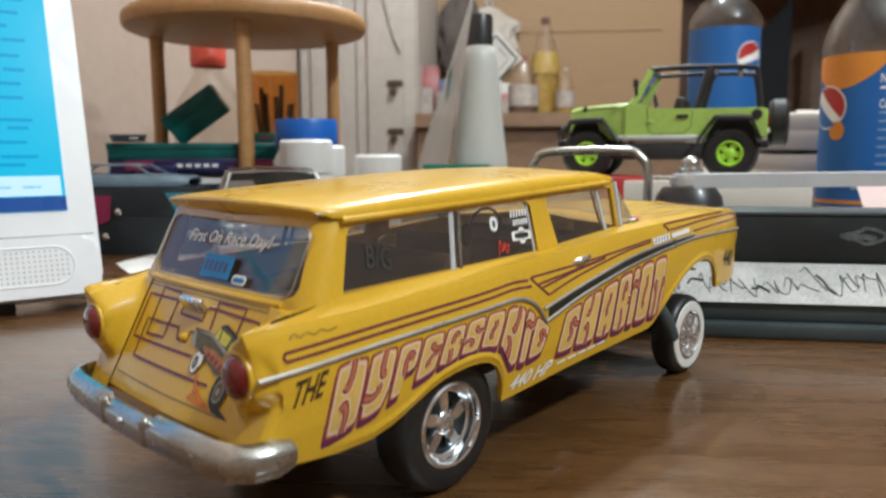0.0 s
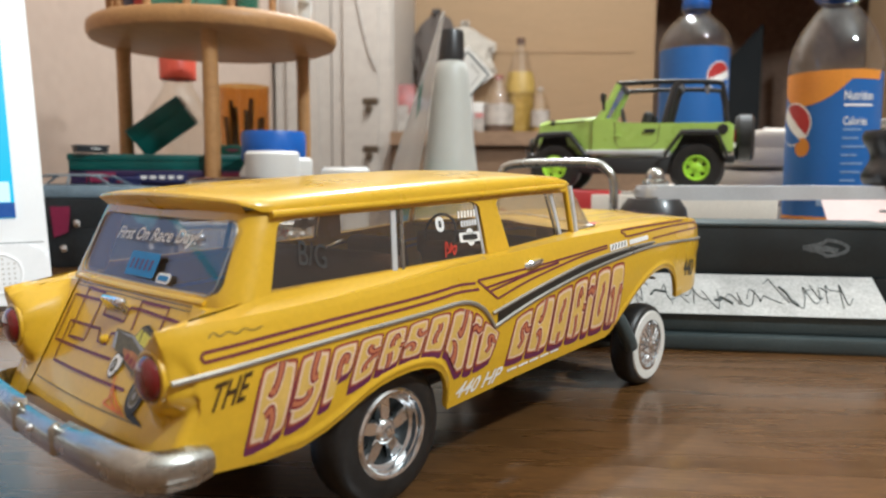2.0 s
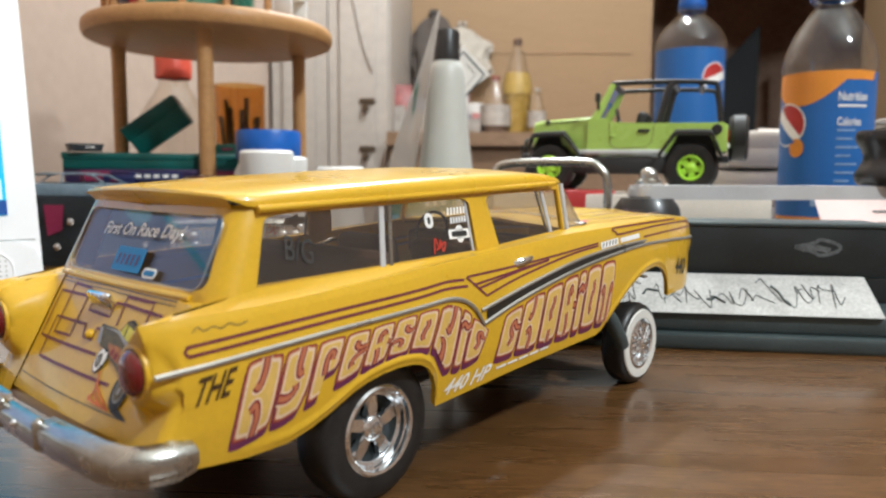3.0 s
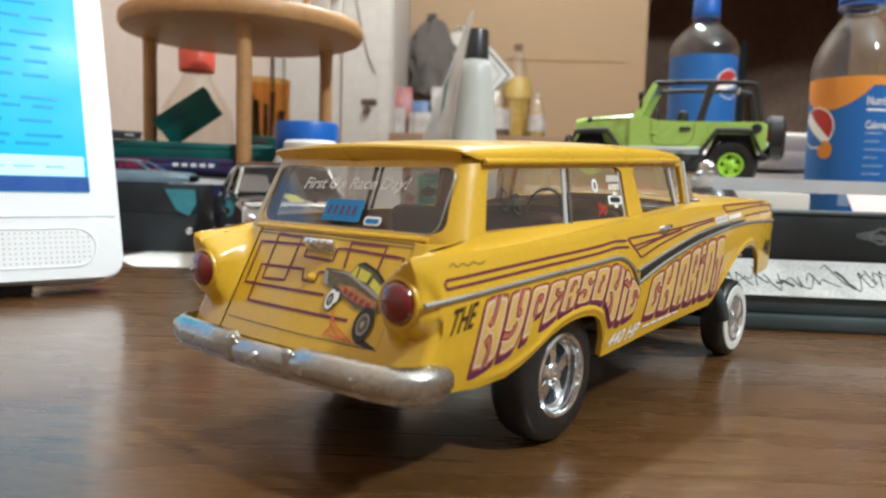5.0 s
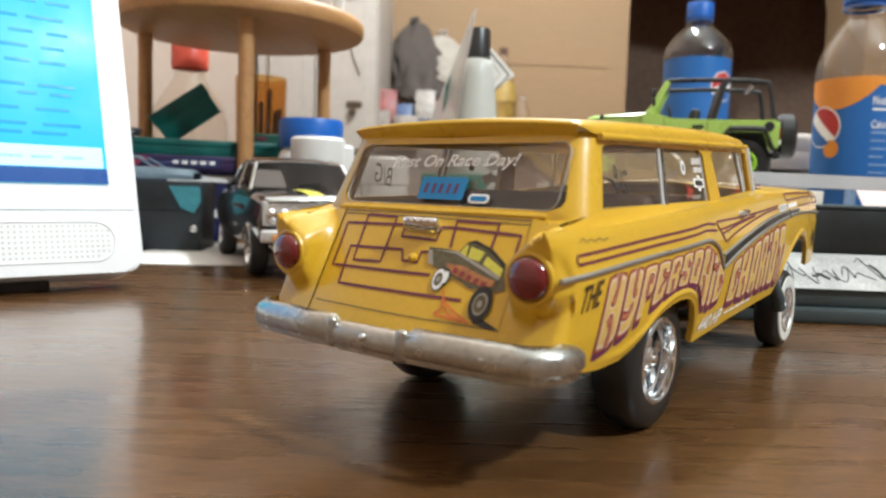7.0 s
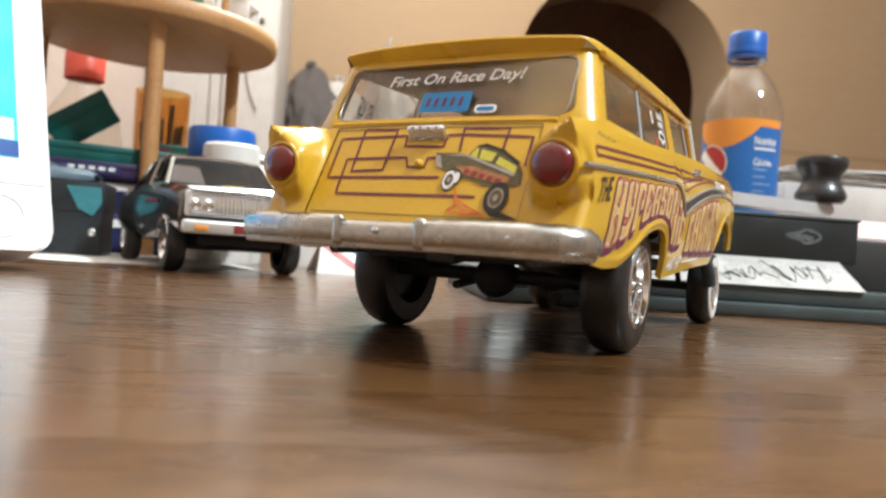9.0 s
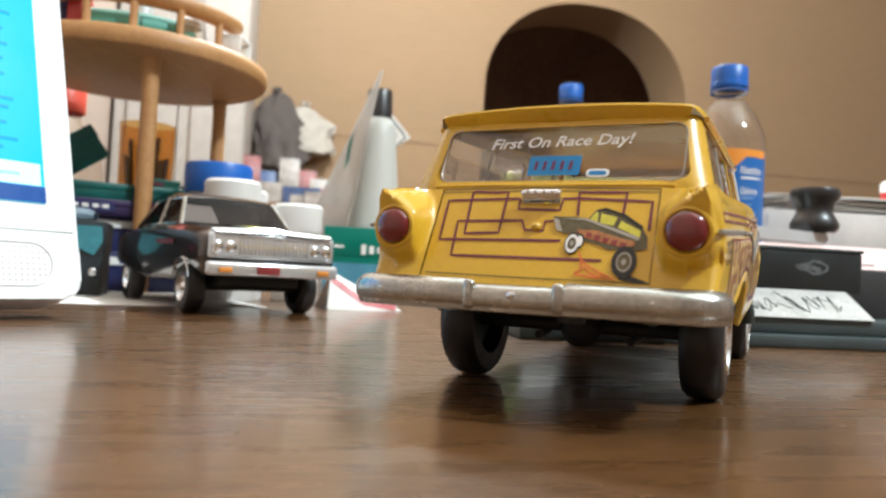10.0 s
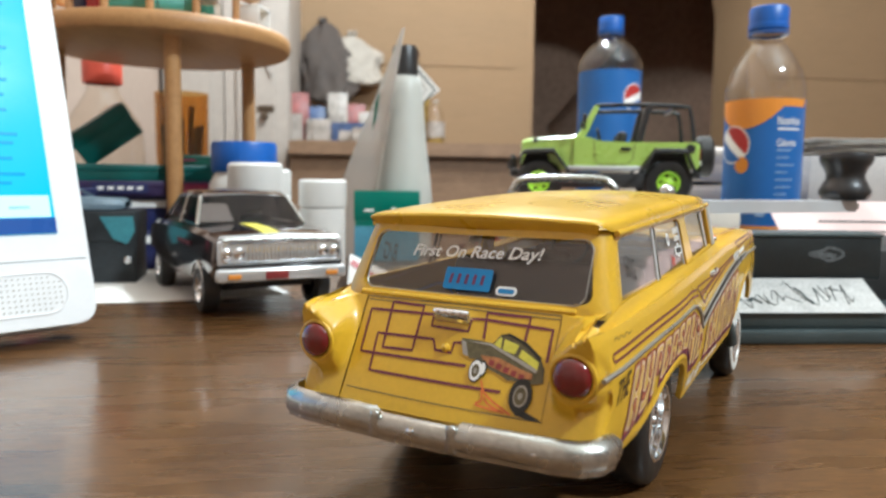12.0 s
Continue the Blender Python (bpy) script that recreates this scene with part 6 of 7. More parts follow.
part("print_mark", box((-16, -9.3, 46), (9, 0.5, 2)), DECAL_WHITE, mint)
FILM = clear_mat("milky_film", (0.95, 0.95, 0.93), 0.06, 0.25, 0.5)
pk = thing("plastic_packet", 398, 375, 0, 0, "milky clear plastic packet leaning by the bottle", "packet")


def film_at(u, v, off=0.0):
    """A place on the packet: u from its far edge to the near one, v up to its tip."""
    a, b, c = Vector((18, 45, 0)), Vector((-20, -46, 0)), Vector((-16, -86, 212))
    p = (a + (b - a) * u) * (1 - v) + c * v
    return (p.x - 2.5 * math.sin(6 * u + 4 * v) * (1 - v) - off, p.y - 1.5 * math.sin(9 * v + 3 * u) * (1 - v), p.z)


part("film", sheet([[film_at(u, v) for u in np.linspace(0, 1, 10)] for v in np.linspace(0, 0.985, 16)], thick=0.8), FILM, pk)
part("edge_seam", tube([film_at(0.02, v) for v in np.linspace(0, 0.98, 12)], 0.9, 6), FILM, pk)
part("print_stripe", ribbon([(0.12, 0.71), (0.25, 0.66), (0.42, 0.58)], 0.05, lambda u, v: film_at(u, v, 1.2), 0.05), TEAL, pk)
pk2 = thing("printed_card", 470, 320, 0, -45, "white card with a grey diamond outline standing on edge", "card")
part("card", prism([(-34, 0), (-7, 0), (-7, 150), (15, 166), (-12, 194), (-39, 166), (-34, 150)], lambda x, z: (x, 0, z), lambda x, z: (x, 1.0, z), bev=0.3), PAPER, pk2)
part("diamond", ribbon([(-12, 142), (9, 166), (-12, 188), (-33, 166), (-12, 142)], 1.6, lambda x, z: (x, -0.4, z), 6), GREY_PAINT, pk2)
part("inner_line", ribbon([(-9, 155), (0, 166), (-9, 177)], 0.9, lambda x, z: (x, -0.4, z), 6), SILVER, pk2)

# ---- paper trimmer with a silver arm ----
STRIP = mat("worn_white_paint", (0.48, 0.48, 0.465), 0.5, vary=0.3, scale=70)
HOUSING = mat("slate_housing", (0.013, 0.019, 0.021), 0.38, vary=0.25, scale=50, coat=0.2)
SMEAR = mat("worn_smear", (0.10, 0.11, 0.115), 0.5, vary=0.5, scale=300)
trim_m = thing("paper_trimmer", 171, -24, 0, -56, "dark grey paper trimmer with a silver lever arm", "trimmer")
part("base", box((45, 78, 3.2), (285, 156, 6.4), 1.2), GREY_PAINT, trim_m)
part("base_step", box((45, 80, 10.2), (281, 151, 7.6), 1.4), GREY_PAINT, trim_m)
part("raised_back", box((55, 95, 26.5), (260, 110, 27), 2), MATT, trim_m)
strip = part("ruled_strip", prism([(3, 14.2), (24, 27.4), (24, 24), (8, 13)], lambda y, z: (-92, y, z), lambda y, z: (78, y, z), bev=0.3), STRIP, trim_m, "white strip with worn black markings")
random.seed(3)
for k in range(30):
    x = -64 + k * 4.3 + random.uniform(-1, 1)
    pts = [(x, random.uniform(0.2, 0.8)), (x + random.uniform(0.5, 3), random.uniform(0.15, 0.9)), (x + random.uniform(2, 6), random.uniform(0.1, 0.8)), (x + random.uniform(4, 8), random.uniform(0.2, 0.7))]
    part("ink_mark", tube([(a, 3.1 + 20.5 * v, 14.6 + 12.9 * v) for a, v in smooth_line(pts, 4)], 0.16 if k % 6 else 0.45, 5), GREY_PAINT, strip)
part("blade_box", box((9, 41, 37), (159, 30, 21), 1.2), HOUSING, trim_m, "black blade housing")
oval = [(60 + 7 * math.cos(a) + 2 * math.cos(3 * a), 39 + 3.0 * math.sin(a) + 0.8 * math.sin(2 * a)) for a in np.linspace(0, 2 * math.pi, 20)]
part("worn_label", ribbon(oval, 1.5, lambda x, z: (x, 25.85, z), 1.0), SMEAR, trim_m)
part("worn_label", ribbon([(54, 38.2), (60, 38.8), (65, 37.8)], 2.4, lambda x, z: (x, 25.8, z), 1.0), SMEAR, trim_m)
part("top_lip", box((9, 41, 48.1), (160, 31, 1.6), 0.5), GREY_PAINT, trim_m)
part("pivot", lathe([(17, 27), (17, 44), (15, 53), (12, 57.5), (0, 57.5)], 28, pose(-4, 64, 0)), BLACK, trim_m)
m = pose(59, 88.2, 60.2, 0, 0, 20.3)
part("lever_arm", prism(rounded(152, 15, 7, 6), lambda x, y: m @ Vector((x, y, 3.4)), lambda x, y: m @ Vector((x, y, -3.4)), bev=1.6), STEEL, trim_m, "brushed silver lever arm")
part("pivot_nut", lathe([(3.0, 56), (6.2, 63.4), (6.4, 64.2), (6.2, 65.8), (4.7, 66.6), (4.5, 68.8), (3.8, 70.4), (2.2, 71.7), (0, 72.1)], 24, pose(-1.6, 76, 0)), CHROME, trim_m)
knob = lathe([(0, 63.5), (12.4, 64), (14.2, 66.5), (14.4, 69.5), (12.6, 73), (10.8, 76.4), (10.6, 79), (11.8, 82.4), (14.2, 86), (14.8, 89.4), (13.8, 91.8), (0, 92.6)], 40, pose(122, 111, 0))
part("knob", knob, BLACK, trim_m, "glossy black waisted knob")
loop = smooth_line([(-81.5, 118, 39), (-81.5, 118, 60), (-79, 118.5, 69), (-71, 118, 74), (-32, 113, 74.8), (-22.5, 111, 71.8), (-18, 110, 63), (-17.8, 110, 39)], 6)
part("wire_loop", tube(loop, 2.4, 12), CHROME, trim_m, "bent steel rod loop")

# red and yellow packets by the trimmer
carton("red_packet", 322, 120, 0, (60, 34, 58), 60, RED, "red cardboard packet beside the trimmer")
carton("red_packet", 296, 152, 0, (34, 24, 46), 40, RED, "small red and yellow packet beside the trimmer", strip=DECAL_LIME)

# ---- green toy off-roader on a cardboard box ----
carton("cardboard_box", 354, 98, 0, (176, 92, 55.6), 116, CLOTH, "plain pale cardboard box under the toy car")
jeep = thing("toy_off_roader", 339, 138.6, 59.5, 111, "lime green toy off-road car with black roll cage", "toy car")
# its own x points ahead; the origin lies between the front wheels
HOOD = ((13.5, 20, 25, 41.0), (12.6, 21.6, 23, 43.4), (8, 22.4, 22.6, 44.6), (-10, 24.6, 22.5, 45.6), (-26, 27.0, 22.4, 46.6), (-29, 27.5, 22.4, 46.4))
rows = []
for x, w, z0, z1 in HOOD:
    rows.append([(x, -w, z0), (x, -w - 0.4, (z0 + z1) / 2), (x, -w, z1 - 1.8), (x, -w + 2.0, z1), (x, -w * 0.5, z1 + 0.9), (x, 0, z1 + 1.2), (x, w * 0.5, z1 + 0.9), (x, w - 2.0, z1), (x, w, z1 - 1.8), (x, w + 0.4, (z0 + z1) / 2), (x, w, z0)])
bm = sheet(rows, wrap=True)
bm.verts.ensure_lookup_table()
bm.faces.new(bm.verts[:11])
part("hood", bm, JEEP_GREEN, jeep)
for s in (-1, 1):
    part("side_wall", prism([(-24, 23.4), (-24, 45.4), (-34, 45.2), (-38, 44.0), (-42, 42.0), (-60, 41.8), (-108, 41.4), (-110, 26), (-108, 23.4), (-104.5, 24.4), (-99.5, 34.6), (-80, 34.6), (-72, 23.4)], lambda x, z: (x, s * 28.6, z), lambda x, z: (x, s * 26.4, z), bev=0.5), JEEP_GREEN, jeep)
    part("door_line", ribbon([(-66, 41), (-65, 30), (-61, 26.4), (-42, 26), (-39, 29), (-38, 43)], 0.4, lambda x, z: (x, s * 28.8, z), 5), OLIVE, jeep)
part("cowl", box((-25, 0, 38), (4, 55, 12), 1.5), JEEP_GREEN, jeep)
part("rear_wall", box((-108.5, 0, 32), (2.6, 55, 17), 0.8), JEEP_GREEN, jeep)
part("floor", box((-65, 0, 19), (86, 54, 3), 0.5), MATT, jeep)
for s in (-1, 1):
    part("sill", box((-46, s * 28.2, 23.6), (54, 4, 3.2), 1), SILL_SILVER, jeep)
    part("running_board", box((-44, s * 27.4, 14.6), (60, 5, 10.0), 1.2), MATT, jeep)
    for x0 in (0, -89):
        arch = [(13.5, 29.0), (12.0, 33.4), (9.0, 35.6), (-8.0, 36.2), (-11.0, 35.0), (-19.0, 24.6), (-21.5, 21.6)] if x0 == 0 else [(19.5, 22.0), (17.5, 24.6), (10.5, 35.2), (7.5, 36.4), (-9.0, 36.2), (-12.0, 34.6), (-17.0, 24.0), (-18.0, 21.0)]
        rows = [[(x0 + x, s * y, z + dz) for y, dz in ((25.5, -1.8), (25.5, 0.6), (29.5, 1.3), (34.4, 0.6), (35.2, -0.6), (35.0, -2.6), (29.0, -2.4))] for x, z in smooth_line(arch, 3)]
        part("fender", sheet(rows, wrap=True), BLACK, jeep)
        part("wheel_arch", prism([(x0 - 17, 17), (x0 - 11, 34), (x0 + 9, 34), (x0 + 17, 17)], lambda x, z: (x, s * 24.5, z), lambda x, z: (x, s * 22, z)), MATT, jeep)
        hub = thing("wheel", 0, 0, 0, 0, "", "")
        hub.parent = jeep
        hub.matrix_basis = mmpose(x0, s * 32.0, 13.5) @ pose(0, 0, 0, 90 if s < 0 else -90, 0, 0)
        part("tyre", lathe([(7.2, -12), (14, -12.4), (16.6, -10.4), (16.6, -2.4), (14.6, 0), (9.5, 0.8), (7.2, -0.4)], 40), RUBBER, hub)
        part("rim", lathe([(7.9, -6), (7.9, 0.5), (7.2, 0.7), (6.5, -1.0), (6.0, -1.6)], 32), LIME_RIM, hub)
        part("rim_face", lathe([(7.4, -3.2), (0, -3.2)], 28), MATT, hub)
        part("hub_cap", lathe([(3.2, -3.0), (3.2, -0.8), (2, 0), (0, 0.1)], 20), LIME_RIM, hub)
        for k in range(5):
            a = 2 * math.pi * k / 5 + 0.5
            part("spoke", prism([(-1.8, 2), (1.8, 2), (2.2, 7), (-2.2, 7)], lambda u, v: (v * math.cos(a) - u * math.sin(a), v * math.sin(a) + u * math.cos(a), -0.8), lambda u, v: (v * math.cos(a) - u * math.sin(a), v * math.sin(a) + u * math.cos(a), -2.8)), LIME_RIM, hub)
    part("windshield_post", tube([(-28, s * 26.0, 44.6), (-32, s * 25.4, 51.0), (-39.5, s * 24.2, 67.0)], [2.8, 2.5, 2.0], 8), JEEP_GREEN, jeep)
    part("roll_bar", tube(smooth_line([(-39, s * 24, 67.4), (-66, s * 24, 67.8), (-98, s * 23.6, 66.4), (-103, s * 24.4, 62), (-106, s * 26, 42)], 5), 1.5, 8), BLACK, jeep)
    part("roll_bar", tube([(-68, s * 25, 38), (-74, s * 24.2, 64), (-77, s * 23.8, 67.6)], [2.4, 2.4, 2.0], 8), BLACK, jeep)
    part("mirror", box((-31, s * 32, 58), (3, 7, 6), 1.2), BLACK, jeep)
    part("mirror_arm", tube([(-31, s * 26, 49), (-31, s * 31, 56)], 1.0, 6), BLACK, jeep)
    part("door_handle", box((-60, s * 29.2, 37), (7, 1.4, 2.2), 0.5), BLACK, jeep)
    part("fuel_flap", lathe([(3.2, 0), (3.0, 0.8), (0, 1.0)], 18, pose(-103.5, s * 28.8, 37.4) @ pose(0, 0, 0, -90 * s, 0, 0)), BLACK, jeep)
    part("headlight", lathe([(3.6, 0), (3.4, 1.2), (0, 1.8)], 18, pose(13, s * 13, 32) @ pose(0, 0, 0, 0, 90, 0)), BRIGHT, jeep)
    part("tail_light", box((-110.2, s * 24, 33), (2, 4.6, 8), 0.6), RED_LENS, jeep)
    part("reverse_lamp", box((-110.4, s * 24, 27.4), (1.8, 4.2, 3.0), 0.4), WHITE_PL, jeep)
    part("hood_latch", box((3, s * 22.8, 43.4), (2.4, 1.6, 3.6), 0.4), BLACK, jeep)
    part("hood_print", ribbon([(6, 43.0), (-18, 44.2)], 0.9, lambda x, z: (x, s * (22.95 + (8 - x) * 0.122), z), 2.0), OLIVE, jeep)
    part("tow_hook", tube([(18, s * 14, 22), (23, s * 14, 24), (23, s * 14, 28), (19, s * 14, 28)], 1.0, 6), BLACK, jeep)
    part("hinge", box((-40, s * 28.9, 34), (4, 1.0, 2), 0.3), JEEP_GREEN, jeep)
    part("seat", box((-56, s * 13, 37), (7, 17, 26), 3, rot=(0, -12, 0), seg=3), MATT, jeep)
part("windshield_header", tube([(-39.5, -24.6, 67), (-39.5, 24.6, 67)], 2.0, 8), BLACK, jeep)
part("roll_cross_bar", tube([(-77, -24, 67.6), (-77, 24, 67.6)], 1.8, 8), BLACK, jeep)
part("rear_cross_bar", tube([(-93, -23.6, 65.6), (-93, 23.6, 65.6)], 1.6, 8), BLACK, jeep)
g = part("windshield", prism([(-24, 47.4), (24, 47.4), (23, 66.5), (-23, 66.5)], lambda y, z: (-28.4 - (z - 46.0) * 0.545, y, z), lambda y, z: (-28.8 - (z - 46.0) * 0.545, y, z)), PANE, jeep)
g.visible_shadow = False
part("front_bumper", box((17.5, 0, 20), (7, 54, 6.0), 2), BLACK, jeep)
part("bull_bar", tube(smooth_line([(19, -15, 22), (20.5, -12, 32), (20.5, 12, 32), (19, 15, 22)], 5), 1.3, 8), BLACK, jeep)
part("grille", box((13.4, 0, 29), (1.4, 34, 10), 0.6), BLACK, jeep)
part("spare_wheel", lathe([(0, 0), (8, 0), (9, 1), (13, 0.5), (15, 3), (15, 10), (13, 12), (0, 12)], 36, pose(-110.5, 2, 33) @ pose(0, 0, 0, 0, -90, 0)), RUBBER, jeep)
part("rear_bumper", box((-109, 0, 19), (5, 50, 5), 1.4), BLACK, jeep)
part("steering_wheel", tube([(-42 + 1.5 * math.sin(a), 13 + 6 * math.cos(a), 46 + 6 * math.sin(a)) for a in np.linspace(0, 2 * math.pi, 17)[:-1]], 0.8, 6, closed=True), BLACK, jeep)
part("axle", tube([(0, -30, 15), (0, 30, 15)], 2, 8), MATT, jeep)
part("axle", tube([(-89, -30, 15), (-89, 30, 15)], 2, 8), MATT, jeep)

# ---- pile of papers behind the bottle ----
PILE_PALE = mat("pale_paper_pile", (0.60, 0.57, 0.54), 0.8, vary=0.15, scale=30)
# A plain block stands in for the heap's lower papers.
pile = carton("paper_pile_block", 620, -115, 0, (250, 120, 96), -62, PILE_PALE, "pale block standing in for the lower part of the paper heap")
random.seed(9)
for k in range(7):
    z = 97 + k * 1.8
    a, b = random.uniform(-9, 9), random.uniform(-9, 9)
    rz = -62 + random.uniform(-8, 8)
    rows = [[(u * 112, v * 50, 1.5 + 2.2 * noise.noise(Vector((2.3 * u + 3 * k, 1.9 * v, k))) * (1 - 0.5 * v * v)) for u in np.linspace(-1, 1, 9)] for v in np.linspace(-1, 1, 7)]
    solo("loose_paper", sheet(rows, thick=0.5), (PAPER, CLOTH, WHITE_PL)[k % 3], "loose crumpled white paper on a heap", "paper", at=mmpose(620 + a, -115 + b, z + 3, 0, 0, rz), group="papers in the heap")
PINKISH = mat("pink_paper", (0.66, 0.50, 0.47), 0.8, vary=0.06)
leafs = thing("pink_form", 372, -128, 0, -60, "pale pink printed form leaning on the heap", "paper")
part("form", prism([(-90, 0), (80, 0), (80, 84), (-90, 84)], lambda u, v: (u, v * 0.9, 0.5 + v * 0.72), lambda u, v: (u, v * 0.9 - 0.2, 1.0 + v * 0.72)), PINKISH, leafs)
for k in range(6):
    part("print_line", ribbon([(-60, 20 + 9 * k), (-10 + 9 * (k % 3), 20 + 9 * k)], 1.4, lambda u, v: (u, v * 0.9 - 0.6, 1.3 + v * 0.72), 20), GREY_PAINT, leafs)
tin = thing("red_tin", 662, -158, 112, 0, "small red and white round tin on the papers", "tin")
part("body", lathe([(0, 0), (24, 0), (25, 1), (25, 18), (0, 18)], 28), RED, tin)
part("lid", lathe([(25.6, 17), (25.6, 26), (24, 28), (0, 28)], 28), WHITE_PL, tin)
CRUMPLE = mat("cream_paper", (0.62, 0.55, 0.48), 0.85, vary=0.12, scale=30)
cloth = thing("folded_cloth", 536, 68, 0, -58, "folded cream cloth stacked in uneven layers", "cloth")
for k in range(7):
    rows = []
    long, deep, z0 = 92 - 4 * k + 9 * (k % 2), 64 - 5 * k, 14.6 * k
    for j in range(40):
        a = 2 * math.pi * j / 40
        n = 1 + 0.10 * noise.noise(Vector((2 * math.cos(a) + 5 * k, 2 * math.sin(a), 1)))
        ex, ey = math.copysign(abs(math.cos(a)) ** 0.5, math.cos(a)), math.copysign(abs(math.sin(a)) ** 0.5, math.sin(a))
        wave = 5.0 * noise.noise(Vector((1.6 * math.cos(a) + 3 * k, 1.6 * math.sin(a), 4 + k)))
        rows.append([(long * ex * n * g, deep * ey * n * g, max(0.2, z0 + h + wave * (0.0 if k == 0 and h < 3 else 1.0))) for g, h in ((0.0, 0.3), (0.92, 0.0), (0.985, 1.6), (1.0, 6.0), (0.98, 11.5), (0.9, 15.6), (0.5, 17.0), (0.0, 17.5))])
    part("fold", sheet(rows + rows[:1]), CRUMPLE, cloth)
p, q = [Vector((171, -24)) + Vector((0.559 * u + 0.829 * 73, -0.829 * u + 0.559 * 73)) for u in (20, 74)]
pen = thing("red_pencil", 0, 0, 0, 0, "slim red pencil lying on the trimmer", "pencil")
part("barrel", tube([(p.x, p.y, 41.9), (q.x, q.y, 42.0)], [1.2, 1.9], 8), RED, pen)
part("orange_end", tube([(q.x, q.y, 42.0), (q.x + 17, q.y - 25, 42.0)], 1.9, 8), ORANGE, pen)

# ---- counter, cupboard and hanging bag by the far wall ----
def wbox(r0, r1, d0, d1, z0, z1, bev=2.0):
    """A box by the panelled wall: r along it, d out from it."""
    return prism([(r0, d0), (r1, d0), (r1, d1), (r0, d1)], lambda r, d: on_wall(r, z0, d), lambda r, d: on_wall(r, z1, d), bev=bev)


COUNTER = wood_mat("counter_wood", (0.15, 0.085, 0.045), (0.24, 0.145, 0.08), 128, 4.0, 0.5, 0.1, 0.4)
counter = thing("kitchen_counter", 0, 0, 0, 0, "brown wooden counter along the panelled wall", "counter")
part("worktop", wbox(-158, 480, 4, 560, 126, 156), COUNTER, counter)
part("cabinet_body", wbox(-156, 470, 6, 540, FLOOR_Z + 2, 125), COUNTER, counter)

BRASS = mat("tarnished_brass", (0.10, 0.07, 0.045), 0.45, 0.7, vary=0.3)
cup_b = thing("white_cupboard", 0, 0, 0, 0, "tall white painted cupboard with small latches", "cupboard")
part("carcass", wbox(-426, -162, 4, 470, FLOOR_Z + 2, CEIL_Z - 60), WHITE_PAINT, cup_b)
for r0, r1 in ((-420, -297.5), (-294.5, -166)):
    d = part("door", wbox(r0, r1, 472, 490, FLOOR_Z + 80, CEIL_Z - 90, 3), WHITE_PAINT, cup_b)
    part("door_panel", wbox(r0 + 26, r1 - 26, 491, 497, -300, 700, 2), WHITE_PAINT, d)
for z in (121, 224, 480):
    part("latch", wbox(-226, -192, 491, 500, z - 7, z + 7, 2), BRASS, cup_b)
    part("latch_knob", lathe([(5, 0), (6, 8), (9, 14), (8, 18), (0, 19)], 16, Matrix.Translation(on_wall(-212, z - 16, 490)) @ pose(0, 0, 0, 90, 0, -52)), BRASS, cup_b)


cord = tube(smooth_line([on_wall(-258, 640, 499.5), on_wall(-250, 520, 499.5), on_wall(-232, 410, 499.5), on_wall(-212, 330, 500), on_wall(-196, 292, 501)], 6), 2.2, 8)
solo("hanging_cord", cord, PALE_PRINT, "thin pale cord hanging on the cupboard door", "cord")


def hung_bag(name, r, z, w, h, material, label, d=60, seed=1, lean=0.0):
    """A crumpled bag hung from a nail by its knotted top."""
    bm = bmesh.new()
    rows = []
    for k in range(25):
        v = k / 24
        wid = w * float(np.interp(v, [0, 0.06, 0.14, 0.24, 0.38, 0.6, 0.85, 0.95, 1], [0.22, 0.52, 0.64, 0.80, 1.0, 1.06, 1.0, 0.84, 0.45]))
        row = []
        for j in range(36):
            a = 2 * math.pi * j / 36
            n = 1 + 0.34 * noise.noise(Vector((2.2 * math.cos(a) + seed, 2.2 * math.sin(a), 4 * v))) + 0.16 * noise.noise(Vector((6 * math.cos(a) + seed, 6 * math.sin(a), 9 * v)))
            n += 0.07 * math.sin(7 * a + 5 * v + seed)
            row.append(on_wall(r + lean * (1 - v) + wid / 2 * n * math.cos(a) + 8 * math.sin(9 * v + seed), z - h * v, 6 + d * (0.15 + 0.85 * v) * max(0.02, 1 + math.sin(a) * n)))
        rows.append(row)
    sheet(rows, bm, wrap=True)
    bm.verts.ensure_lookup_table()
    bm.faces.new(bm.verts[:36])
    bm.faces.new(bm.verts[-36:])
    ob = thing(name, 0, 0, 0, 0, label, "bag")
    part("bag_body", bm, material, ob)
    for q in (-1, 1):
        part("tied_handle", tube(smooth_line([on_wall(r + lean, z - 6, 8), on_wall(r + lean + 9 * q, z + 10, 14), on_wall(r + lean + 4 * q, z + 16, 6)], 4), 4.5, 8), material, ob)
    return ob


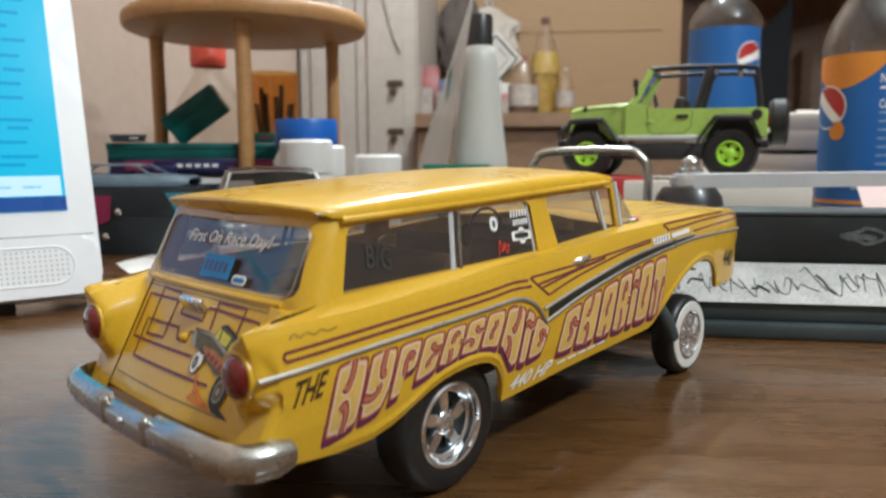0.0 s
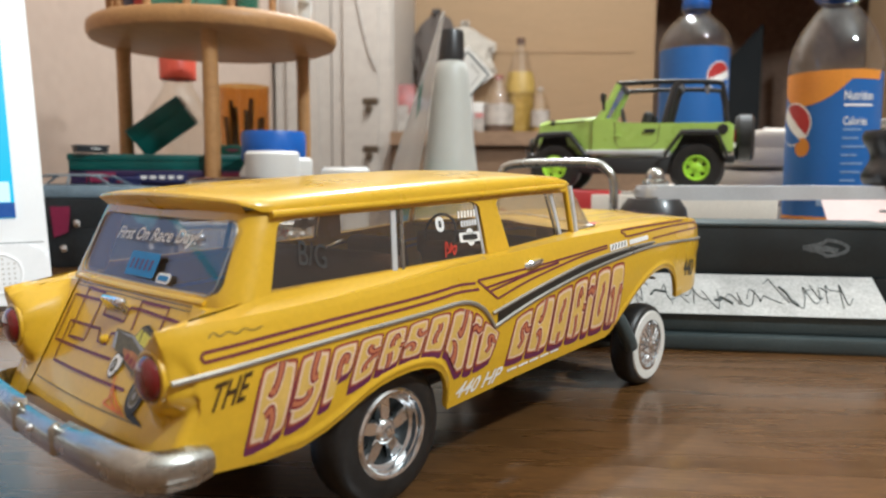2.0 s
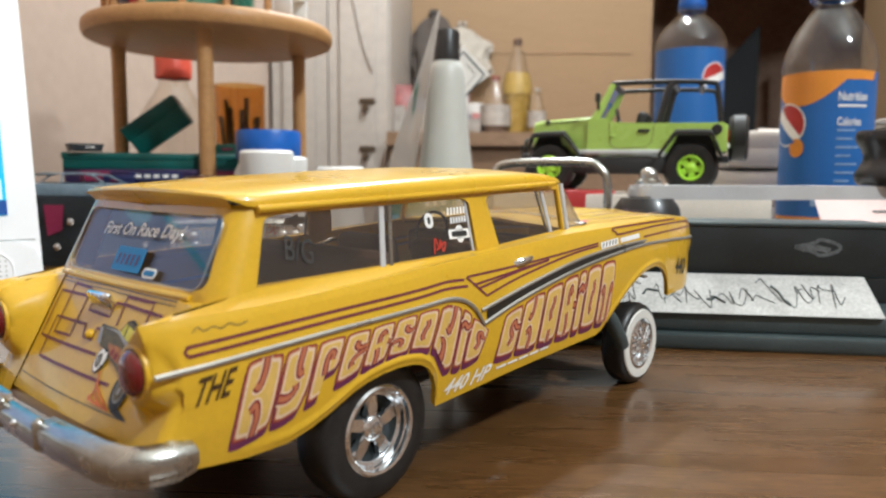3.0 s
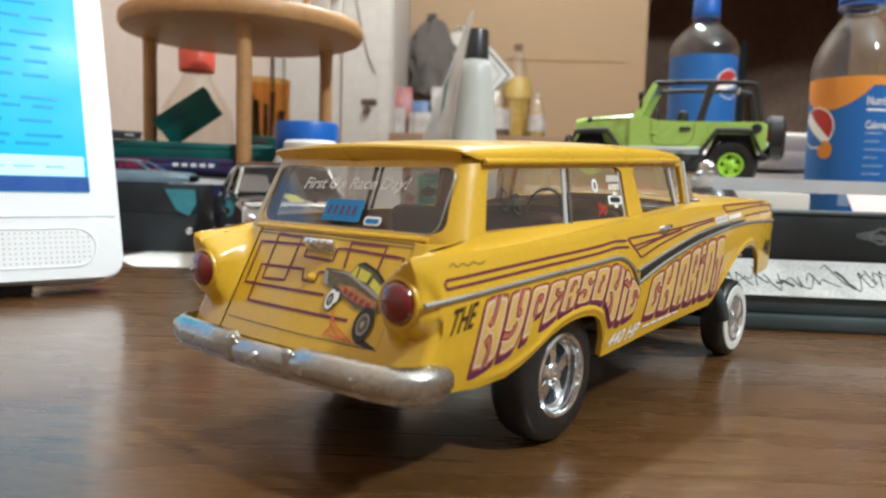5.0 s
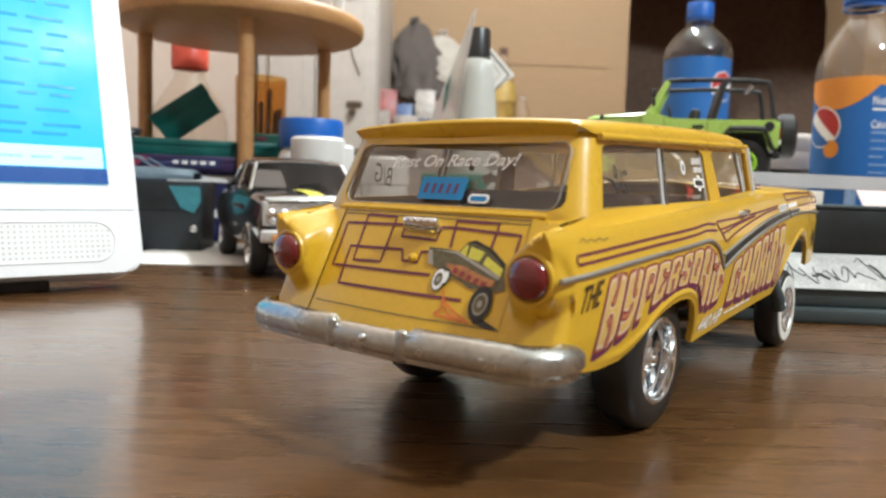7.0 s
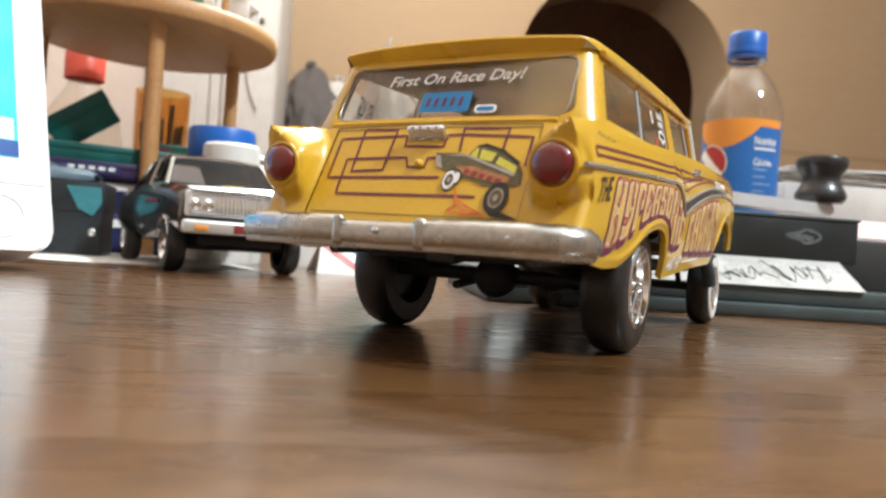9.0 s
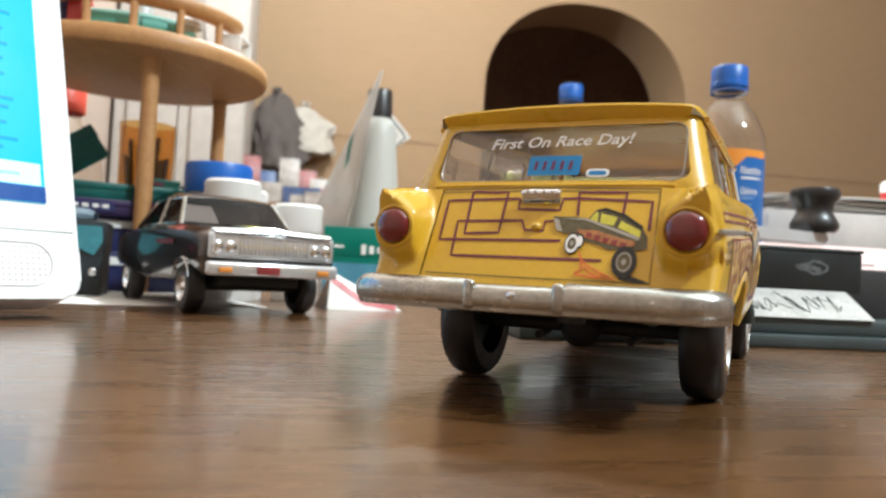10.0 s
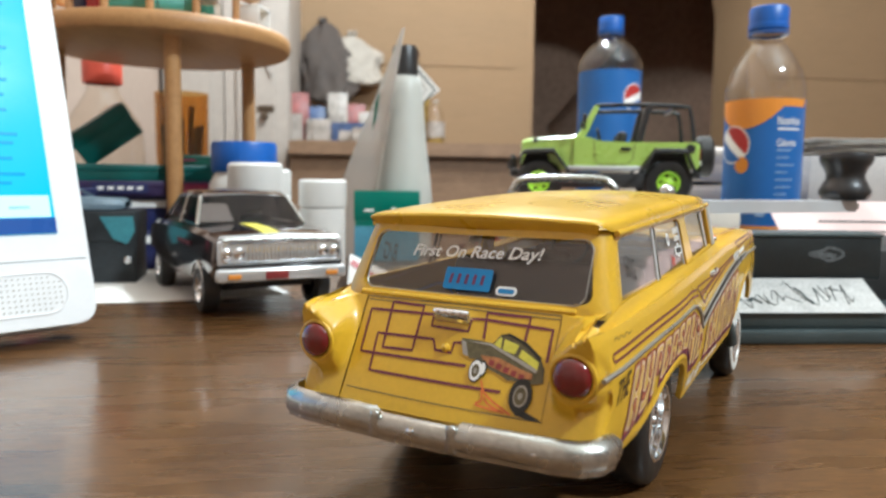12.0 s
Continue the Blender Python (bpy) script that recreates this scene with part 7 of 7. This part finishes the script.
solo("wall_nail", lathe([(3, 0), (3, 40), (5, 42), (0, 43)], 10, Matrix.Translation(on_wall(-100, 510, 0)) @ pose(0, 0, 0, 90, 0, -52)), MATT, "dark nail in the wall holding a bag", "nail")
hung_bag("carrier_bag", -72, 507, 136, 222, BAG_GREY, "grey-brown crumpled plastic carrier bag hung on the wall", 56, 2, -28)
hung_bag("carrier_bag", 4, 474, 124, 136, BAG_CREAM, "cream crumpled plastic bag hung on the wall", 40, 5, -24)
PACKS = [(-152, 150, 118, 40, BRICK_PRINT, "faded red food packet on the counter"), (-112, 60, 96, 46, BLUE_PRINT, "faded blue food packet on the counter"), (-92, 170, 56, 52, PALE_PRINT, "off-white food box on the counter"), (-58, 80, 128, 34, PALE_PRINT, "pale food packet on the counter"), (-22, 60, 104, 44, BRICK_PRINT, "crumpled red food packet on the counter"), (-30, 180, 48, 60, BLUE_PRINT, "flat blue food box on the counter"), (18, 70, 84, 38, PALE_PRINT, "small off-white packet on the counter"), (44, 160, 52, 40, BRICK_PRINT, "small red packet on the counter"), (6, 230, 34, 44, PALE_PRINT, "low white tub on the counter")]
for k, (r, d, h, w, material, label) in enumerate(PACKS):
    w *= 1.4
    ob = thing("food_packet", 0, 0, 0, 0, label, "packet", "food packets on the counter")
    bm = bmesh.new()
    rows = []
    for q in range(7):
        v = q / 6
        pin = 1.0 if "box" in label or "tub" in label else 1 - 0.75 * max(0.0, v - 0.6) / 0.4
        rows.append([on_wall(r + a * w / 2 * (1 + 0.06 * noise.noise(Vector((a * 2, q, k)))), 156.5 + h * v, 220 + d + b * 20 * pin + 5 * noise.noise(Vector((a * 3 + k, b, q * 0.8)))) for a, b in ((-1, -0.8), (-0.5, -1), (0.5, -1), (1, -0.8), (1, 0.8), (0.5, 1), (0, 1.1), (-0.5, 1), (-1, 0.8))])
    sheet(rows, bm, wrap=True)
    bm.verts.ensure_lookup_table()
    bm.faces.new(bm.verts[:9])
    bm.faces.new(bm.verts[-9:])
    part("wrapper", bm, material, ob)
    part("print_panel", wbox(r - w * 0.3, r + w * 0.26, 243 + d, 244.5 + d, 164, 160 + h * 0.55, 0.4), (PALE_PRINT, BRICK_PRINT, PALE_PRINT)[k % 3], ob)


def counter_bottle(r, d, rad, h, body, cap, tag, label):
    v = on_wall(r, 156, d)
    ob = thing("counter_bottle", v.x, v.y, v.z, 0, label, "bottle", "bottles on the counter")
    part("bottle", lathe([(0, 0), (rad, 0), (rad, h * 0.50), (rad * 0.86, h * 0.62), (rad * 0.5, h * 0.82), (rad * 0.30, h * 0.9), (rad * 0.28, h * 0.94)], 24), PET, ob)
    part("contents", lathe([(0, 1), (rad * 0.95, 1), (rad * 0.95, h * 0.48), (0, h * 0.48)], 24), body, ob)
    part("cap", lathe([(rad * 0.29, h * 0.93), (rad * 0.29, h * 0.99), (0, h)], 20), cap, ob)
    part("label", lathe([(rad * 1.02, h * 0.42), (rad * 1.02, h * 0.52), (rad * 0.86, h * 0.64)] if tag == GOLD_TAG else [(rad * 1.02, h * 0.15), (rad * 1.02, h * 0.5)], 24), tag, ob)


GOLD_TAG = mat("gold_label", (0.30, 0.195, 0.045), 0.45, vary=0.3, scale=60)
YOIL = mat("yellow_oil", (0.30, 0.19, 0.03), 0.25, vary=0.3, coat=0.5)
counter_bottle(118, 420, 32, 215, YOIL, BROWN_IN, GOLD_TAG, "clear bottle of yellow oil on the counter")
counter_bottle(160, 470, 20, 100, YOIL, PALE_PRINT, PALE_PRINT, "small yellow squeeze bottle on the counter")
counter_bottle(70, 440, 34, 130, BROWN_IN, BRICK_PRINT, PALE_PRINT, "dark brown jar with a pale label")

# ---- the dim room beyond the arch ----
board = prism([(960, 60), (1120, 60), (1120, 660), (960, 480)], lambda r, z: on_wall(r, z, -900), lambda r, z: on_wall(r, z, -916))
solo("leaning_board", board, mat("slate_board", (0.014, 0.015, 0.016), 0.8, vary=0.3, scale=8), "dark board leaning in the dim room", "board")
solo("side_table", wbox(560, 1500, -1000, -400, FLOOR_Z + 2, 55), COUNTER, "dark wooden sideboard in the dim room", "sideboard")
